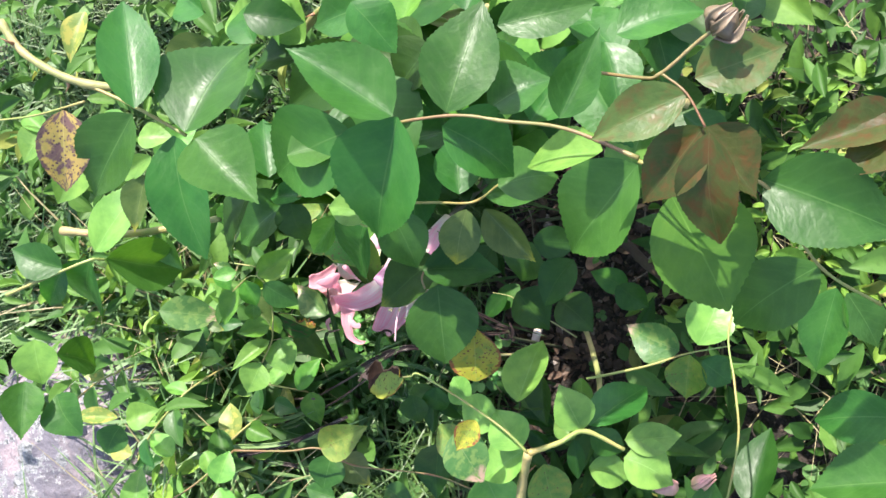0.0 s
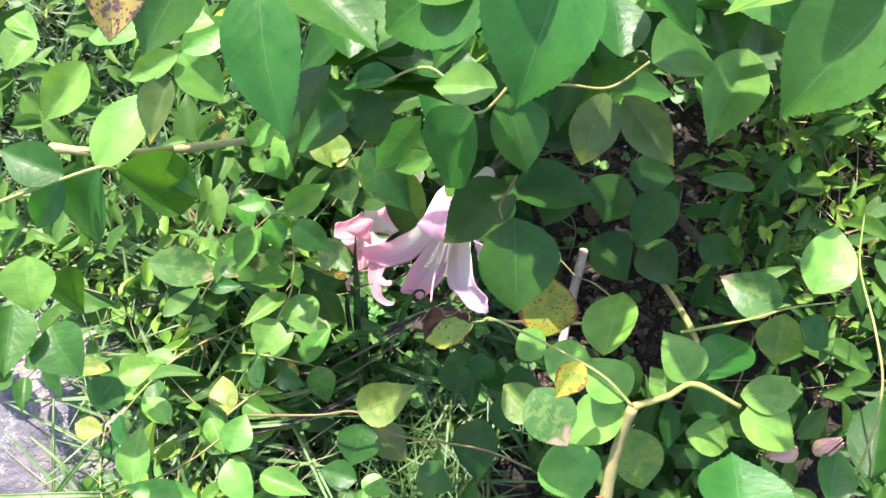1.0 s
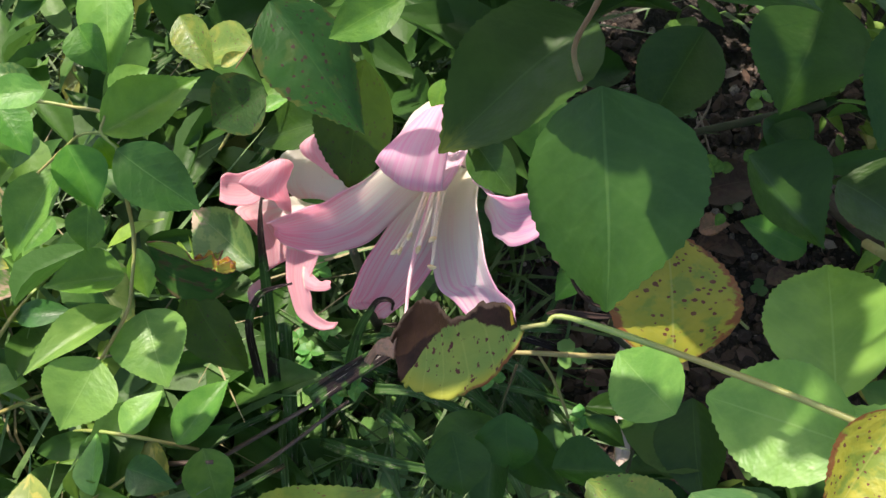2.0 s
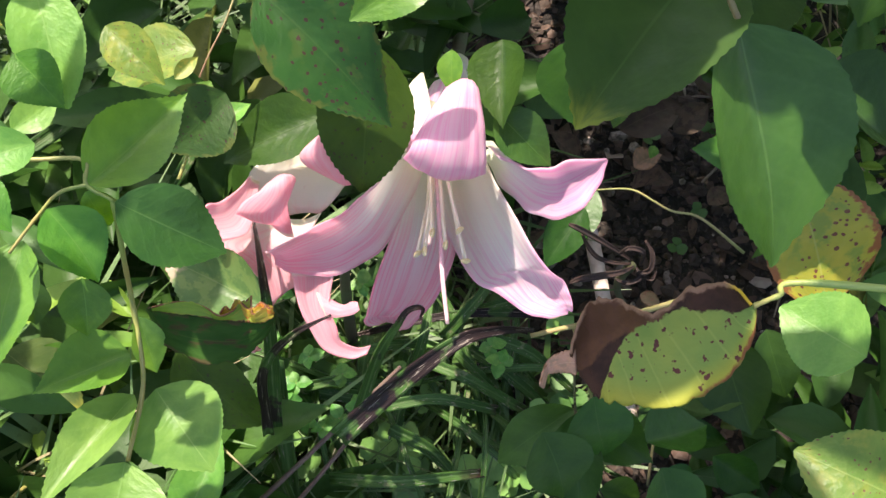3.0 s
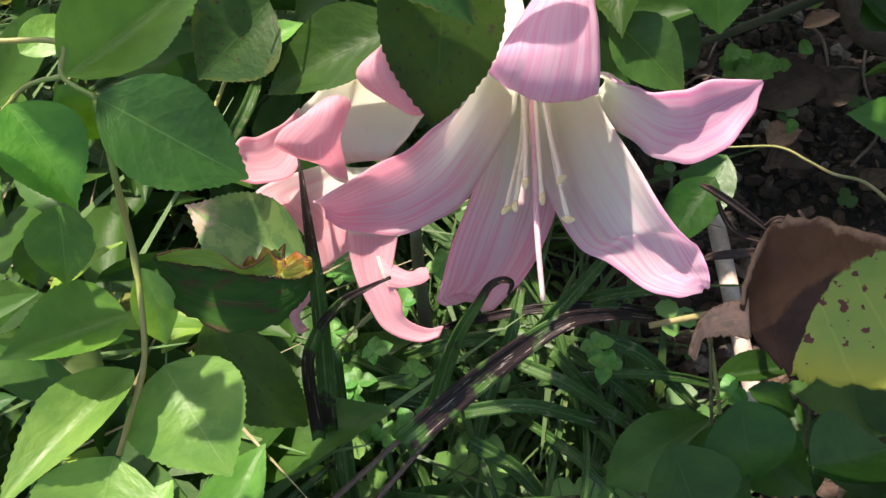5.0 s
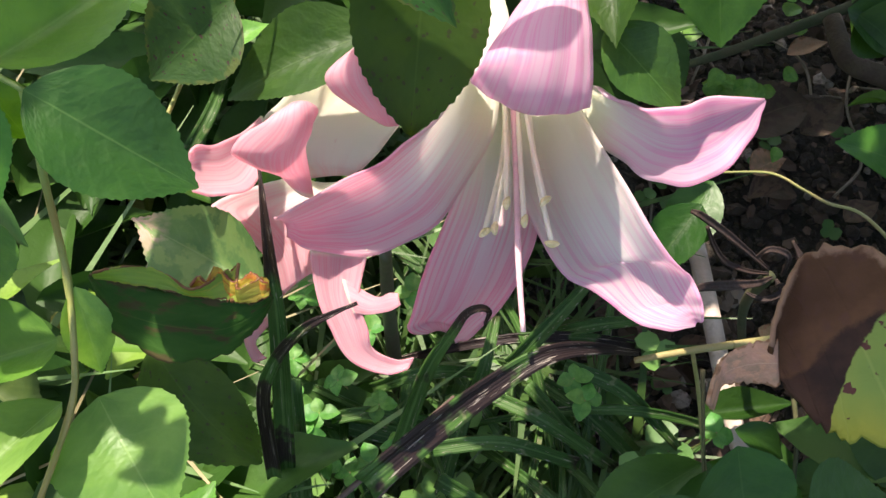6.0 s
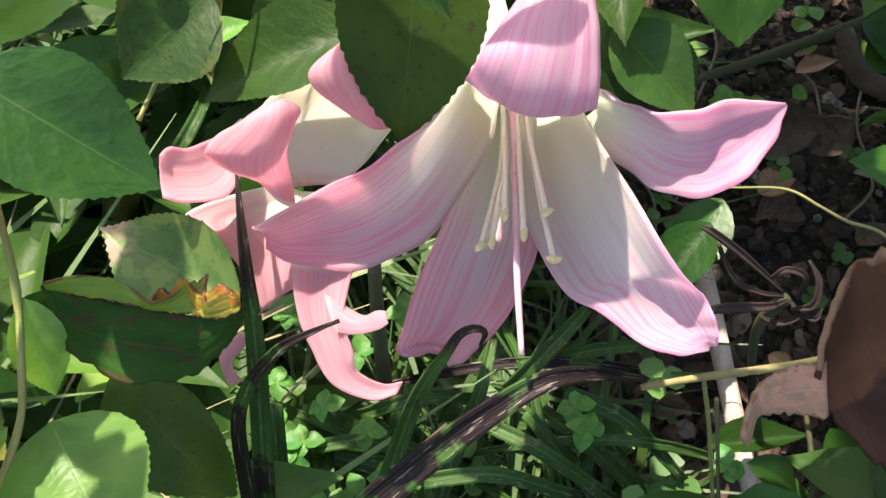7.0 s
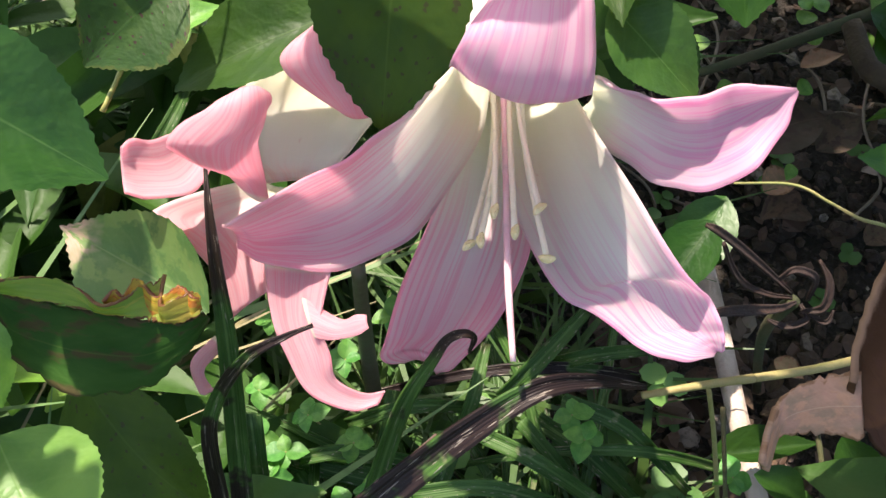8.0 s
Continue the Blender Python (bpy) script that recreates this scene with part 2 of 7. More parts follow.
def withered_material():
    """A leaf dying from one edge and the tip: green and yellow, spotted, then purple-black, then brown."""
    n = Nodes("withered_leaf")
    tc = n.node("ShaderNodeTexCoord")
    uv = n.node("ShaderNodeSeparateXYZ", Vector=tc.outputs["UV"])
    u, v, pos = uv.outputs[0], uv.outputs[1], tc.outputs["Object"]
    wob = n.math("MULTIPLY", n.math("SUBTRACT", n.noise(190.0, 5.0, pos, 0.65), 0.5), 0.28)
    v2 = n.math("ADD", v, wob)
    limit = n.math("ADD", n.math("SUBTRACT", 0.46, n.step(u, 0.08, 0.50, 0.0, 0.40)), n.step(u, 0.50, 0.80, 0.0, 1.05))
    crease = n.math("ADD", 0.04, n.math("MULTIPLY", n.math("MAXIMUM", n.math("SUBTRACT", u, 0.45), 0.0), 1.75))
    green = n.mix(n.step(n.noise(80.0, 3.0, pos), 0.35, 0.65), (0.135, 0.215, 0.050), (0.190, 0.250, 0.052))
    green = n.mix(n.step(v, 0.72, 1.0, 0.0, 0.8), green, (0.26, 0.26, 0.035))
    wave = n.math("FRACT", n.math("ADD", n.math("MULTIPLY", u, 9.0), n.math("MULTIPLY", v, 1.6)))
    vein = n.step(n.math("ABSOLUTE", n.math("SUBTRACT", wave, 0.5)), 0.0, 0.06, 1.0, 0.0)
    green = n.mix(n.math("MULTIPLY", vein, 0.12), green, (0.42, 0.46, 0.14))
    warp = n.node("ShaderNodeTexNoise", Scale=900.0, Detail=2.0, Vector=pos)
    bent = n.node("ShaderNodeVectorMath", Vector=warp.outputs["Color"])
    bent.operation = "MULTIPLY_ADD"
    bent.inputs[1].default_value = (0.0022, 0.0022, 0.0022)
    n.link(pos, bent.inputs[2])
    cells = n.node("ShaderNodeTexVoronoi", Scale=480.0, Randomness=1.0, Vector=bent.outputs[0])
    near = n.math("SUBTRACT", n.math("MULTIPLY", n.noise(210.0, 2.0, pos), 0.90), cells.outputs["Distance"])
    green = n.mix(n.step(near, 0.20, 0.26), green, (0.085, 0.032, 0.026))
    green = n.mix(n.step(n.math("ADD", v2, n.step(u, 0.1, 0.5, 0.0, -0.1)), 0.93, 0.99), green, (0.20, 0.08, 0.03))
    brown = n.mix(n.step(n.noise(120.0, 4.0, pos), 0.35, 0.65), (0.068, 0.031, 0.014), (0.104, 0.050, 0.023))
    brown = n.mix(n.step(n.noise(700.0, 3.0, pos), 0.5, 0.7, 0.0, 0.5), brown, (0.075, 0.034, 0.024))
    brown = n.mix(n.step(v2, 0.0, 0.06, 1.0, 0.0), brown, (0.22, 0.13, 0.08))
    base = n.math("MULTIPLY", n.step(u, 0.10, 0.22, 1.0, 0.0), n.step(n.noise(150.0, 3.0, pos), 0.42, 0.50))
    brown = n.mix(base, brown, (0.46, 0.30, 0.03))
    purple = n.mix(n.step(n.noise(150.0, 4.0, pos), 0.4, 0.6), (0.026, 0.014, 0.010), (0.048, 0.023, 0.014))
    col = n.mix(n.step(n.math("SUBTRACT", v2, limit), -0.015, 0.015), n.mix(n.step(n.math("SUBTRACT", v2, crease), -0.03, 0.03), brown, purple), green)
    n.link(col, n.bsdf.inputs["Base Color"])
    n.bsdf.inputs["Roughness"].default_value = 0.7
    n.bsdf.inputs["Specular IOR Level"].default_value = 0.16
    n.bump(n.math("ADD", n.noise(420.0, 4.0, pos), n.math("MULTIPLY", vein, -0.15)), 0.45, 0.0008)
    n.thin(col, 0.25)
    return n.mat


flap_mat = withered_material()


def strap_material(name, brown_from, patch, lichen=0.62):
    n = Nodes(name)
    tc = n.node("ShaderNodeTexCoord")
    uv = n.node("ShaderNodeSeparateXYZ", Vector=tc.outputs["UV"])
    w = n.math("MULTIPLY", n.math("ABSOLUTE", n.math("SUBTRACT", uv.outputs[1], 0.5)), 2.0)
    pos = tc.outputs["Object"]
    col = n.mix(n.step(n.noise(50.0, 4.0, pos), 0.35, 0.65), (0.026, 0.074, 0.014), (0.050, 0.114, 0.025))
    col = n.mix(n.step(w, 0.05, 0.2, 0.45, 0.0), col, (0.12, 0.21, 0.07))
    col = n.mix(n.step(n.noise(160.0, 3.0, pos), 0.62, 0.70, 0.0, 0.7), col, (0.16, 0.17, 0.09))
    col = n.mix(n.step(n.math("ADD", uv.outputs[0], n.math("MULTIPLY", n.noise(70.0, 3.0, pos), 0.5)), brown_from + 0.2, brown_from + 0.32), col, (0.025, 0.014, 0.010))
    col = n.mix(n.step(n.noise(60.0, 4.0, pos), patch - 0.03, patch + 0.03), col, (0.017, 0.010, 0.010))
    # lit flecks painted as pale streaks along the strap; lichen sets their threshold
    streak = n.node("ShaderNodeCombineXYZ", X=n.math("MULTIPLY", uv.outputs[0], 9.0), Y=n.math("MULTIPLY", uv.outputs[1], 7.0))
    col = n.mix(n.step(n.noise(1.0, 4.0, streak.outputs[0]), lichen, lichen + 0.05, 0.0, 0.8), col, (0.30, 0.26, 0.22))
    n.link(col, n.bsdf.inputs["Base Color"])
    n.bsdf.inputs["Roughness"].default_value = 0.48
    n.bsdf.inputs["Specular IOR Level"].default_value = 0.25
    rib = n.math("SINE", n.math("MULTIPLY", uv.outputs[1], 44.0))
    n.bump(rib, 0.25, 0.0006)
    n.thin(col, 0.22)
    return n.mat


strap_green = strap_material("strap_leaf", 0.95, 0.75)
strap_pale = plain("strap_pale", (0.20, 0.29, 0.11), (0.12, 0.20, 0.06), 0.5, 60.0, 0.2, 400.0, 0.25)
strap_tip = strap_material("strap_leaf_dry_tip", 0.40, 0.60)
strap_dry = strap_material("strap_leaf_withered", 0.70, 0.44, 0.60)


def petal_material(name, start, end, deep, base=(0.83, 0.82, 0.70), lined=0.28):
    """Petal: cream throat, white body, pink that comes in along fine veins towards tip and edges."""
    n = Nodes(name)
    tc = n.node("ShaderNodeTexCoord")
    uv = n.node("ShaderNodeSeparateXYZ", Vector=tc.outputs["UV"])
    u, v = uv.outputs[0], uv.outputs[1]
    rnd = n.node("ShaderNodeObjectInfo").outputs["Random"]
    seed = n.math("MULTIPLY", rnd, 30.0)

    def along(x, y):
        q = n.node("ShaderNodeCombineXYZ", X=n.math("MULTIPLY", u, x), Y=n.math("MULTIPLY", v, y), Z=seed)
        return n.noise(1.0, 3.0, q.outputs[0], 0.55)

    w = n.math("MULTIPLY", n.math("ABSOLUTE", n.math("SUBTRACT", v, 0.5)), 2.0)
    broad, vein, hair = along(1.4, 7.0), n.step(along(1.5, 30.0), 0.45, 0.57), along(4.0, 60.0)
    grow = n.math("ADD", u, n.math("MULTIPLY", n.math("SUBTRACT", n.math("POWER", w, 1.6), 0.4), 0.13))
    grow = n.math("ADD", grow, n.math("MULTIPLY", n.math("SUBTRACT", broad, 0.5), 0.34))
    wash = n.step(grow, start, end)
    early = n.step(grow, start - 0.12, end - 0.20)
    lines = n.math("MULTIPLY", n.math("MULTIPLY", vein, early), n.step(hair, 0.3, 0.7, 0.45, 1.0))
    amount = n.math("ADD", n.math("MULTIPLY", wash, 0.87 - lined), n.math("MULTIPLY", lines, lined))
    col = n.mix(amount, (0.80, 0.775, 0.76), deep)
    col = n.mix(n.step(u, 0.02, max(start + 0.22, 0.05), 1.0, 0.0), col, base)
    col = n.mix(n.step(n.noise(260.0, 3.0, tc.outputs["Object"]), 0.72, 0.76, 0.0, 0.25), col, (0.62, 0.30, 0.36))
    n.link(col, n.bsdf.inputs["Base Color"])
    n.bsdf.inputs["Roughness"].default_value = 0.5
    n.bsdf.inputs["Specular IOR Level"].default_value = 0.3
    n.bsdf.inputs["Sheen Weight"].default_value = 0.1
    n.bump(n.math("ADD", n.math("ADD", n.math("MULTIPLY", along(2.0, 24.0), 0.8), n.math("MULTIPLY", broad, 2.0)), n.math("MULTIPLY", n.noise(900.0, 2.0, tc.outputs["Object"]), 0.2)), 0.16, 0.0006)
    n.thin(col, 0.66)
    return n.mat


pink_petal = petal_material("petal_white_to_pink", 0.16, 0.68, (0.82, 0.32, 0.58), lined=0.56)
blush_petal = petal_material("petal_blush_pink", 0.18, 0.60, (0.84, 0.30, 0.45), lined=0.46)
orchid_petal = petal_material("petal_orchid_pink", 0.02, 0.55, (0.82, 0.32, 0.58), lined=0.42)
rose_petal = petal_material("petal_rose_pink", -0.1, 0.50, (0.83, 0.35, 0.43))
deep_petal = petal_material("petal_deep_pink", -0.9, 0.10, (0.83, 0.34, 0.43))
lilac_petal = petal_material("petal_lilac_pink", -0.5, 0.45, (0.80, 0.37, 0.58), lined=0.42)
cream_petal = petal_material("petal_cream", 0.62, 1.25, (0.82, 0.44, 0.46), (0.80, 0.79, 0.60))
filament_mat = plain("filament", (0.82, 0.80, 0.62), (0.84, 0.78, 0.66), 0.45, 60.0, 0.1, 300.0, 0.3)
style_mat = plain("style_pink", (0.84, 0.74, 0.70), (0.78, 0.40, 0.48), 0.45, 25.0, 0.1, 300.0, 0.3)
anther_mat = plain("anther", (0.62, 0.50, 0.24), (0.72, 0.62, 0.36), 0.8, 500.0, 0.6, 2000.0)


def soil_material():
    n = Nodes("soil")
    pos = n.node("ShaderNodeTexCoord").outputs["Object"]
    big = n.step(n.noise(3.0, 4.0, pos), 0.4, 0.6)
    col = n.mix(n.step(n.noise(70.0, 5.0, pos), 0.35, 0.65), (0.009, 0.007, 0.005), (0.026, 0.019, 0.014))
    col = n.mix(n.step(n.noise(420.0, 4.0, pos), 0.56, 0.68, 0.0, 0.8), col, (0.066, 0.050, 0.038))
    far = n.node("ShaderNodeVectorMath", Vector=pos)
    far.operation = "LENGTH"
    col = n.mix(n.step(far.outputs["Value"], 0.6, 2.0), col, n.mix(big, (0.050, 0.095, 0.028), (0.085, 0.10, 0.04)))
    n.link(col, n.bsdf.inputs["Base Color"])
    n.bsdf.inputs["Roughness"].default_value = 0.95
    n.bump(n.math("ADD", n.noise(300.0, 5.0, pos), n.math("MULTIPLY", n.noise(60.0, 4.0, pos), 2.0)), 0.9, 0.004)
    return n.mat


def rock_material():
    n = Nodes("lichen_rock")
    pos = n.node("ShaderNodeTexCoord").outputs["Object"]
    col = n.mix(n.step(n.noise(26.0, 5.0, pos), 0.42, 0.58), (0.125, 0.115, 0.135), (0.25, 0.20, 0.21))
    col = n.mix(n.step(n.noise(140.0, 5.0, pos, 0.7), 0.52, 0.66, 0.0, 0.8), col, (0.10, 0.088, 0.10))
    crust = n.noise(34.0, 7.0, pos, 0.72)
    col = n.mix(n.step(crust, 0.51, 0.54), col, n.mix(n.step(n.noise(300.0, 3.0, pos), 0.4, 0.6), (0.20, 0.205, 0.21), (0.32, 0.32, 0.32)))
    col = n.mix(n.step(n.noise(60.0, 4.0, pos), 0.64, 0.68, 0.0, 0.8), col, (0.09, 0.08, 0.07))
    n.link(col, n.bsdf.inputs["Base Color"])
    n.bsdf.inputs["Roughness"].default_value = 0.9
    n.bump(n.math("ADD", n.noise(70.0, 6.0, pos, 0.7), n.math("MULTIPLY", n.step(crust, 0.54, 0.60), 0.4)), 1.0, 0.006)
    return n.mat


# ---- builders ----
def part(name, bm, material, parent, label=""):
    if isinstance(bm, bpy.types.Mesh):
        me = bm
    else:
        me = bpy.data.meshes.new(name)
        bm.to_mesh(me)
        bm.free()
        for f in me.polygons:
            f.use_smooth = True
        me.materials.append(material)
    ob = new(name, me)
    ob.parent = parent
    return tagged(ob, label)


def thing(name, label, category, group=""):
    return tagged(new(name), label, category, group)


def spline(points, n):
    """Points of any width along a Catmull-Rom curve, n per span."""
    P = [np.array(p, float) for p in points]
    P = [2 * P[0] - P[1], *P, 2 * P[-1] - P[-2]]
    out = []
    for a, b, c, d in zip(P, P[1:], P[2:], P[3:]):
        for k in range(n):
            s = k / n
            out.append(0.5 * (2 * b + (c - a) * s + (2 * a - 5 * b + 4 * c - d) * s ** 2 + (3 * b - a - 3 * c + d) * s ** 3))
    return out + [P[-2]]


def sheet(rows, us, close=False):
    """A grid surface from rows of points, with UVs."""
    bm = bmesh.new()
    uv = bm.loops.layers.uv.new("UVMap")
    grid = [[bm.verts.new(p) for p in row] for row in rows]
    m = len(rows[0])
    for i in range(len(rows) - 1):
        for j in range(m - 1 if not close else m):
            k = (j + 1) % m
            f = bm.faces.new((grid[i][j], grid[i][k], grid[i + 1][k], grid[i + 1][j]))
            for loop, (a, b) in zip(f.loops, ((i, j), (i, j + 1), (i + 1, j + 1), (i + 1, j))):
                loop[uv].uv = (us[a], b / (m if close else m - 1))
    return bm


def leaf_mesh(seed, teeth, fold, droop, roundness, wave):
    """A rose leaflet, 1 long and 1 wide, with toothed edge, folded midrib and drooping tip."""
    r = random.Random(seed)
    n, m = 2 * teeth, 4
    ph, ph2, skew = r.uniform(0, 6), r.uniform(0, 6), r.uniform(-0.05, 0.05)
    peak = 0.72 / (0.72 + 1.10 / roundness)
    rows, us = [], []
    for i in range(n + 1):
        s = i / n
        base = s ** 0.72 * max(0.0, 1 - s) ** (1.10 / roundness)
        w = base / (peak ** 0.72 * (1 - peak) ** (1.10 / roundness)) * 0.5
        w = max(w, 0.003)
        tooth = (0.012 if i % 2 else -0.006) * (0.55 + 0.45 * math.sin(i * 1.7 + ph)) if 0 < i < n else 0.0
        row = []
        for j in range(-m, m + 1):
            v = j / m
            y = v * (w + (tooth if abs(j) == m else 0.0))
            x = s + (0.008 if abs(j) == m and i % 2 else 0.0) + 0.05 * abs(v) * base
            z = fold * abs(y) ** 1.25 - droop * (s - 0.15) ** 2 + wave * base * abs(v) ** 2 * math.sin(9 * s + ph + (2.5 if j > 0 else 0))
            z += wave * 0.35 * math.sin(4.5 * s + ph2) - 0.02 * math.exp(-(v * 6) ** 2) * base
            row.append((x, y + skew * math.sin(math.pi * s), z))
        rows.append(row)
        us.append(s)
    return sheet(rows, us)


LEAF_SHAPES = []
for k, (fold, droop, roundness, wave) in enumerate(((0.36, 0.16, 1.00, 0.06), (0.46, 0.22, 0.88, 0.07), (0.24, 0.30, 1.08, 0.06), (0.58, 0.14, 0.82, 0.07),
                                                    (0.30, 0.14, 1.02, 0.09), (0.42, 0.34, 0.95, 0.06),
                                                    (0.20, 0.18, 1.16, 0.035))):
    LEAF_SHAPES.append(leaf_mesh(k, 22, fold, droop, roundness, wave))
leaf_cache = {}
leaf_count = [0]


def leaf(parent, kind, base, tip, width, face, shape=None, turn=1.0):
    """One leaflet from its base to its tip, its upper side turned to face."""
    leaf_count[0] += 1
    k = leaf_count[0] * 7 % 6 if shape is None else shape
    if (kind, k) not in leaf_cache:
        me = bpy.data.meshes.new("leaf")
        LEAF_SHAPES[k].to_mesh(me)
        for f in me.polygons:
            f.use_smooth = True
        me.materials.append(LEAF[kind])
        leaf_cache[kind, k] = me
    b, x = Vector(base), Vector(tip) - Vector(base)
    length = x.length
    x.normalize()
    z = Vector(face) + Vector((0, 0, 0.2)) + SUN_FROM * 0.5 * turn  # blades turn to the light
    z = (z - x * z.dot(x)).normalized()
    roll = 0.32 * turn * math.sin(leaf_count[0] * 2.39)
    z = Matrix.Rotation(roll, 3, x) @ z
    y = z.cross(x)
    across = Vector(face).cross(x).normalized()
    width /= max(abs(y.dot(across)), 0.6)
    ob = part("leaf", leaf_cache[kind, k], None, parent, LEAF_LABEL.get(kind, ""))
    ob.matrix_world = Matrix.Translation(b) @ Matrix((x, y, z)).transposed().to_4x4() @ Matrix.Diagonal((length, width, (length + width) / 2, 1))
    return ob


def tube(points, radii, sides=8):
    P = [Vector(p) for p in points]
    rows, us, side = [], [], Vector((0.3, 0.5, 0.8))
    for i, p in enumerate(P):
        d = (P[min(i + 1, len(P) - 1)] - P[max(i - 1, 0)]).normalized()
        side = (side - d * side.dot(d)).normalized()
        other = d.cross(side)
        rows.append([p + (side * math.cos(a) + other * math.sin(a)) * radii[i] for a in (2 * math.pi * k / sides for k in range(sides))])
        us.append(i / (len(P) - 1))
    bm = sheet(rows, us, close=True)
    bm.verts.ensure_lookup_table()
    bm.faces.new([bm.verts[k] for k in range(sides)][::-1])
    bm.faces.new([bm.verts[len(bm.verts) - sides + k] for k in range(sides)])
    return bm


def stem(parent, radius, points, end=None, skin=None):
    """A cane or leaf stalk; the stouter ones carry thorns."""
    path = spline(points, 8)
    n = len(path)
    end = radius * 0.85 if end is None else end
    radii = [(radius + (end - radius) * i / n) * (1 + 0.07 * math.sin(i * 1.9) + 0.22 * math.exp(-((i % 16) / 2.0) ** 2)) for i in range(n)]
    cane = part("cane" if radius > 0.0018 else "stalk", tube(path, radii), skin or (cane_mat if radius > 0.0018 else stalk_mat), parent)
    if radius > 0.0018:
        for k in range(5, n - 2, 9):
            p, d = Vector(path[k]), (Vector(path[k + 1]) - Vector(path[k])).normalized()
            out = d.cross(Vector((math.sin(k * 2.4), math.cos(k * 2.4), 0.3))).normalized()
            tip = p + out * (radius + 0.006) - d * 0.002
            part("thorn", tube([p + out * radius * 0.6, p + out * (radius + 0.002), tip], [radius * 0.55, radius * 0.30, 0.0001], 6), thorn_mat, cane)
    return cane


def petal(parent, material, cup, sections, ragged=0.0, name="petal"):
    """A petal lofted through (middle, half width) sections; cup bends it across, the edge waves a little."""
    mids = spline([s[0] for s in sections], 7)
    sides = spline([s[1] for s in sections], 7)
    n, m = len(mids), 10
    rows, us, nors = [], [], []
    for i in range(n):
        t = mids[min(i + 1, n - 1)] - mids[max(i - 1, 0)]
        nor = np.cross(t, sides[i])
        nors.append(nor / (np.linalg.norm(nor) + 1e-9))
    for i in range(1, n):
        if np.dot(nors[i], nors[i - 1]) < 0:
            nors[i] = -nors[i]
    upside = 1 if sum(q[2] for q in nors) > 0 else -1
    for i in range(n):
        nor = nors[i] * upside
        row = []
        for j in range(-m, m + 1):
            v = j / m
            edge = min(0.0004, 0.05 * np.linalg.norm(sides[i])) * math.sin(i * 0.7 + (2 if j > 0 else 0)) * v * v
            ridge = (0.0005 * math.exp(-(v * 7) ** 2) - 0.0002 * math.cos(v * 14)) * min(1.0, np.linalg.norm(sides[i]) / 0.014)
            torn = 1 + ragged * noise.noise(Vector((i * 0.9, 3.0 if j > 0 else 8.0, 0.5))) * abs(v) ** 3
            row.append(mids[i] + sides[i] * v * torn + nor * (cup * min(1.0, np.linalg.norm(sides[i]) / 0.007) * (1 - v * v) + edge + ridge))
        rows.append(row)
        us.append(i / (n - 1))
    ob = part(name, sheet(rows, us), material, parent)
    skin = ob.modifiers.new("thickness", "SOLIDIFY")
    skin.thickness, skin.offset = 0.0005, 0
    return ob


def strap(parent, material, points, name="strap_leaf"):
    """A ribbed strap leaf along (x, y, z, width) points."""
    path = spline(points, 7)
    n, m = len(path), 4
    rows, us, side0 = [], [], None
    for i in range(n):
        p, d = Vector(path[i][:3]), Vector(path[min(i + 1, n - 1)][:3]) - Vector(path[max(i - 1, 0)][:3])
        side = d.cross(Vector((0.15, -0.35, 1))).normalized()
        if side0 and side.dot(side0) < 0:
            side = -side
        side0 = side
        up = side.cross(d).normalized()
        up = up if up.z > 0 else -up
        w = max(path[i][3] * 0.82, 0.0006) / 2
        rows.append([p + side * w * j / m + up * w * (0.45 * abs(j / m) ** 1.5 + 0.06 * math.cos(9 * j / m)) for j in range(-m, m + 1)])
        us.append(i / (n - 1))
    ob = part(name, sheet(rows, us), material, parent)
    skin = ob.modifiers.new("thickness", "SOLIDIFY")
    skin.thickness, skin.offset = 0.0006, 0
    return ob


def rib(parent, material, points, name="scape"):
    path = spline(points, 7)
    return part(name, tube([p[:3] for p in path], [p[3] / 2 for p in path], 10), material, parent)


# ---- ground ----
def lump(x, y):
    a = noise.fractal(Vector((x * 9, y * 9, 3.0)), 1.0, 2.0, 3)
    b = noise.fractal(Vector((x * 60, y * 60, 7.0)), 1.0, 2.0, 3)
    return (0.010 * a + 0.0035 * b) * max(0.0, 1 - (x * x + y * y) / 0.8)


bm = bmesh.new()
steps = [-400, -40, -8, -3, -1.5] + [round(-0.9 + 0.0075 * k, 4) for k in range(241)] + [1.5, 3, 8, 40, 400]
grid = [[bm.verts.new((x, y, lump(x, y))) for y in steps] for x in steps]
for i in range(len(steps) - 1):
    for j in range(len(steps) - 1):
        bm.faces.new((grid[i][j], grid[i + 1][j], grid[i + 1][j + 1], grid[i][j + 1]))
ground = part("ground", bm, soil_material(), None)
tagged(ground, "dark crumbly garden soil with grit", "ground", kind="structure")


def rock(name, centre, size, seed, material, label, category):
    bm = bmesh.new()
    bmesh.ops.create_icosphere(bm, subdivisions=5, radius=1.0)
    for v in bm.verts:
        q = v.co * 1.3 + Vector((seed, seed * 2, 0))
        r = 1 + 0.28 * noise.fractal(q, 1.0, 2.0, 4) + 0.05 * noise.fractal(q * 6, 1.0, 2.0, 3)
        v.co = Vector((v.co.x * size[0], v.co.y * size[1], v.co.z * size[2])) * r
    me = bpy.data.meshes.new(name)
    bm.to_mesh(me)
    bm.free()
    for f in me.polygons:
        f.use_smooth = True
    me.materials.append(material)
    ob = new(name, me)
    ob.location = centre
    return tagged(ob, label, category)


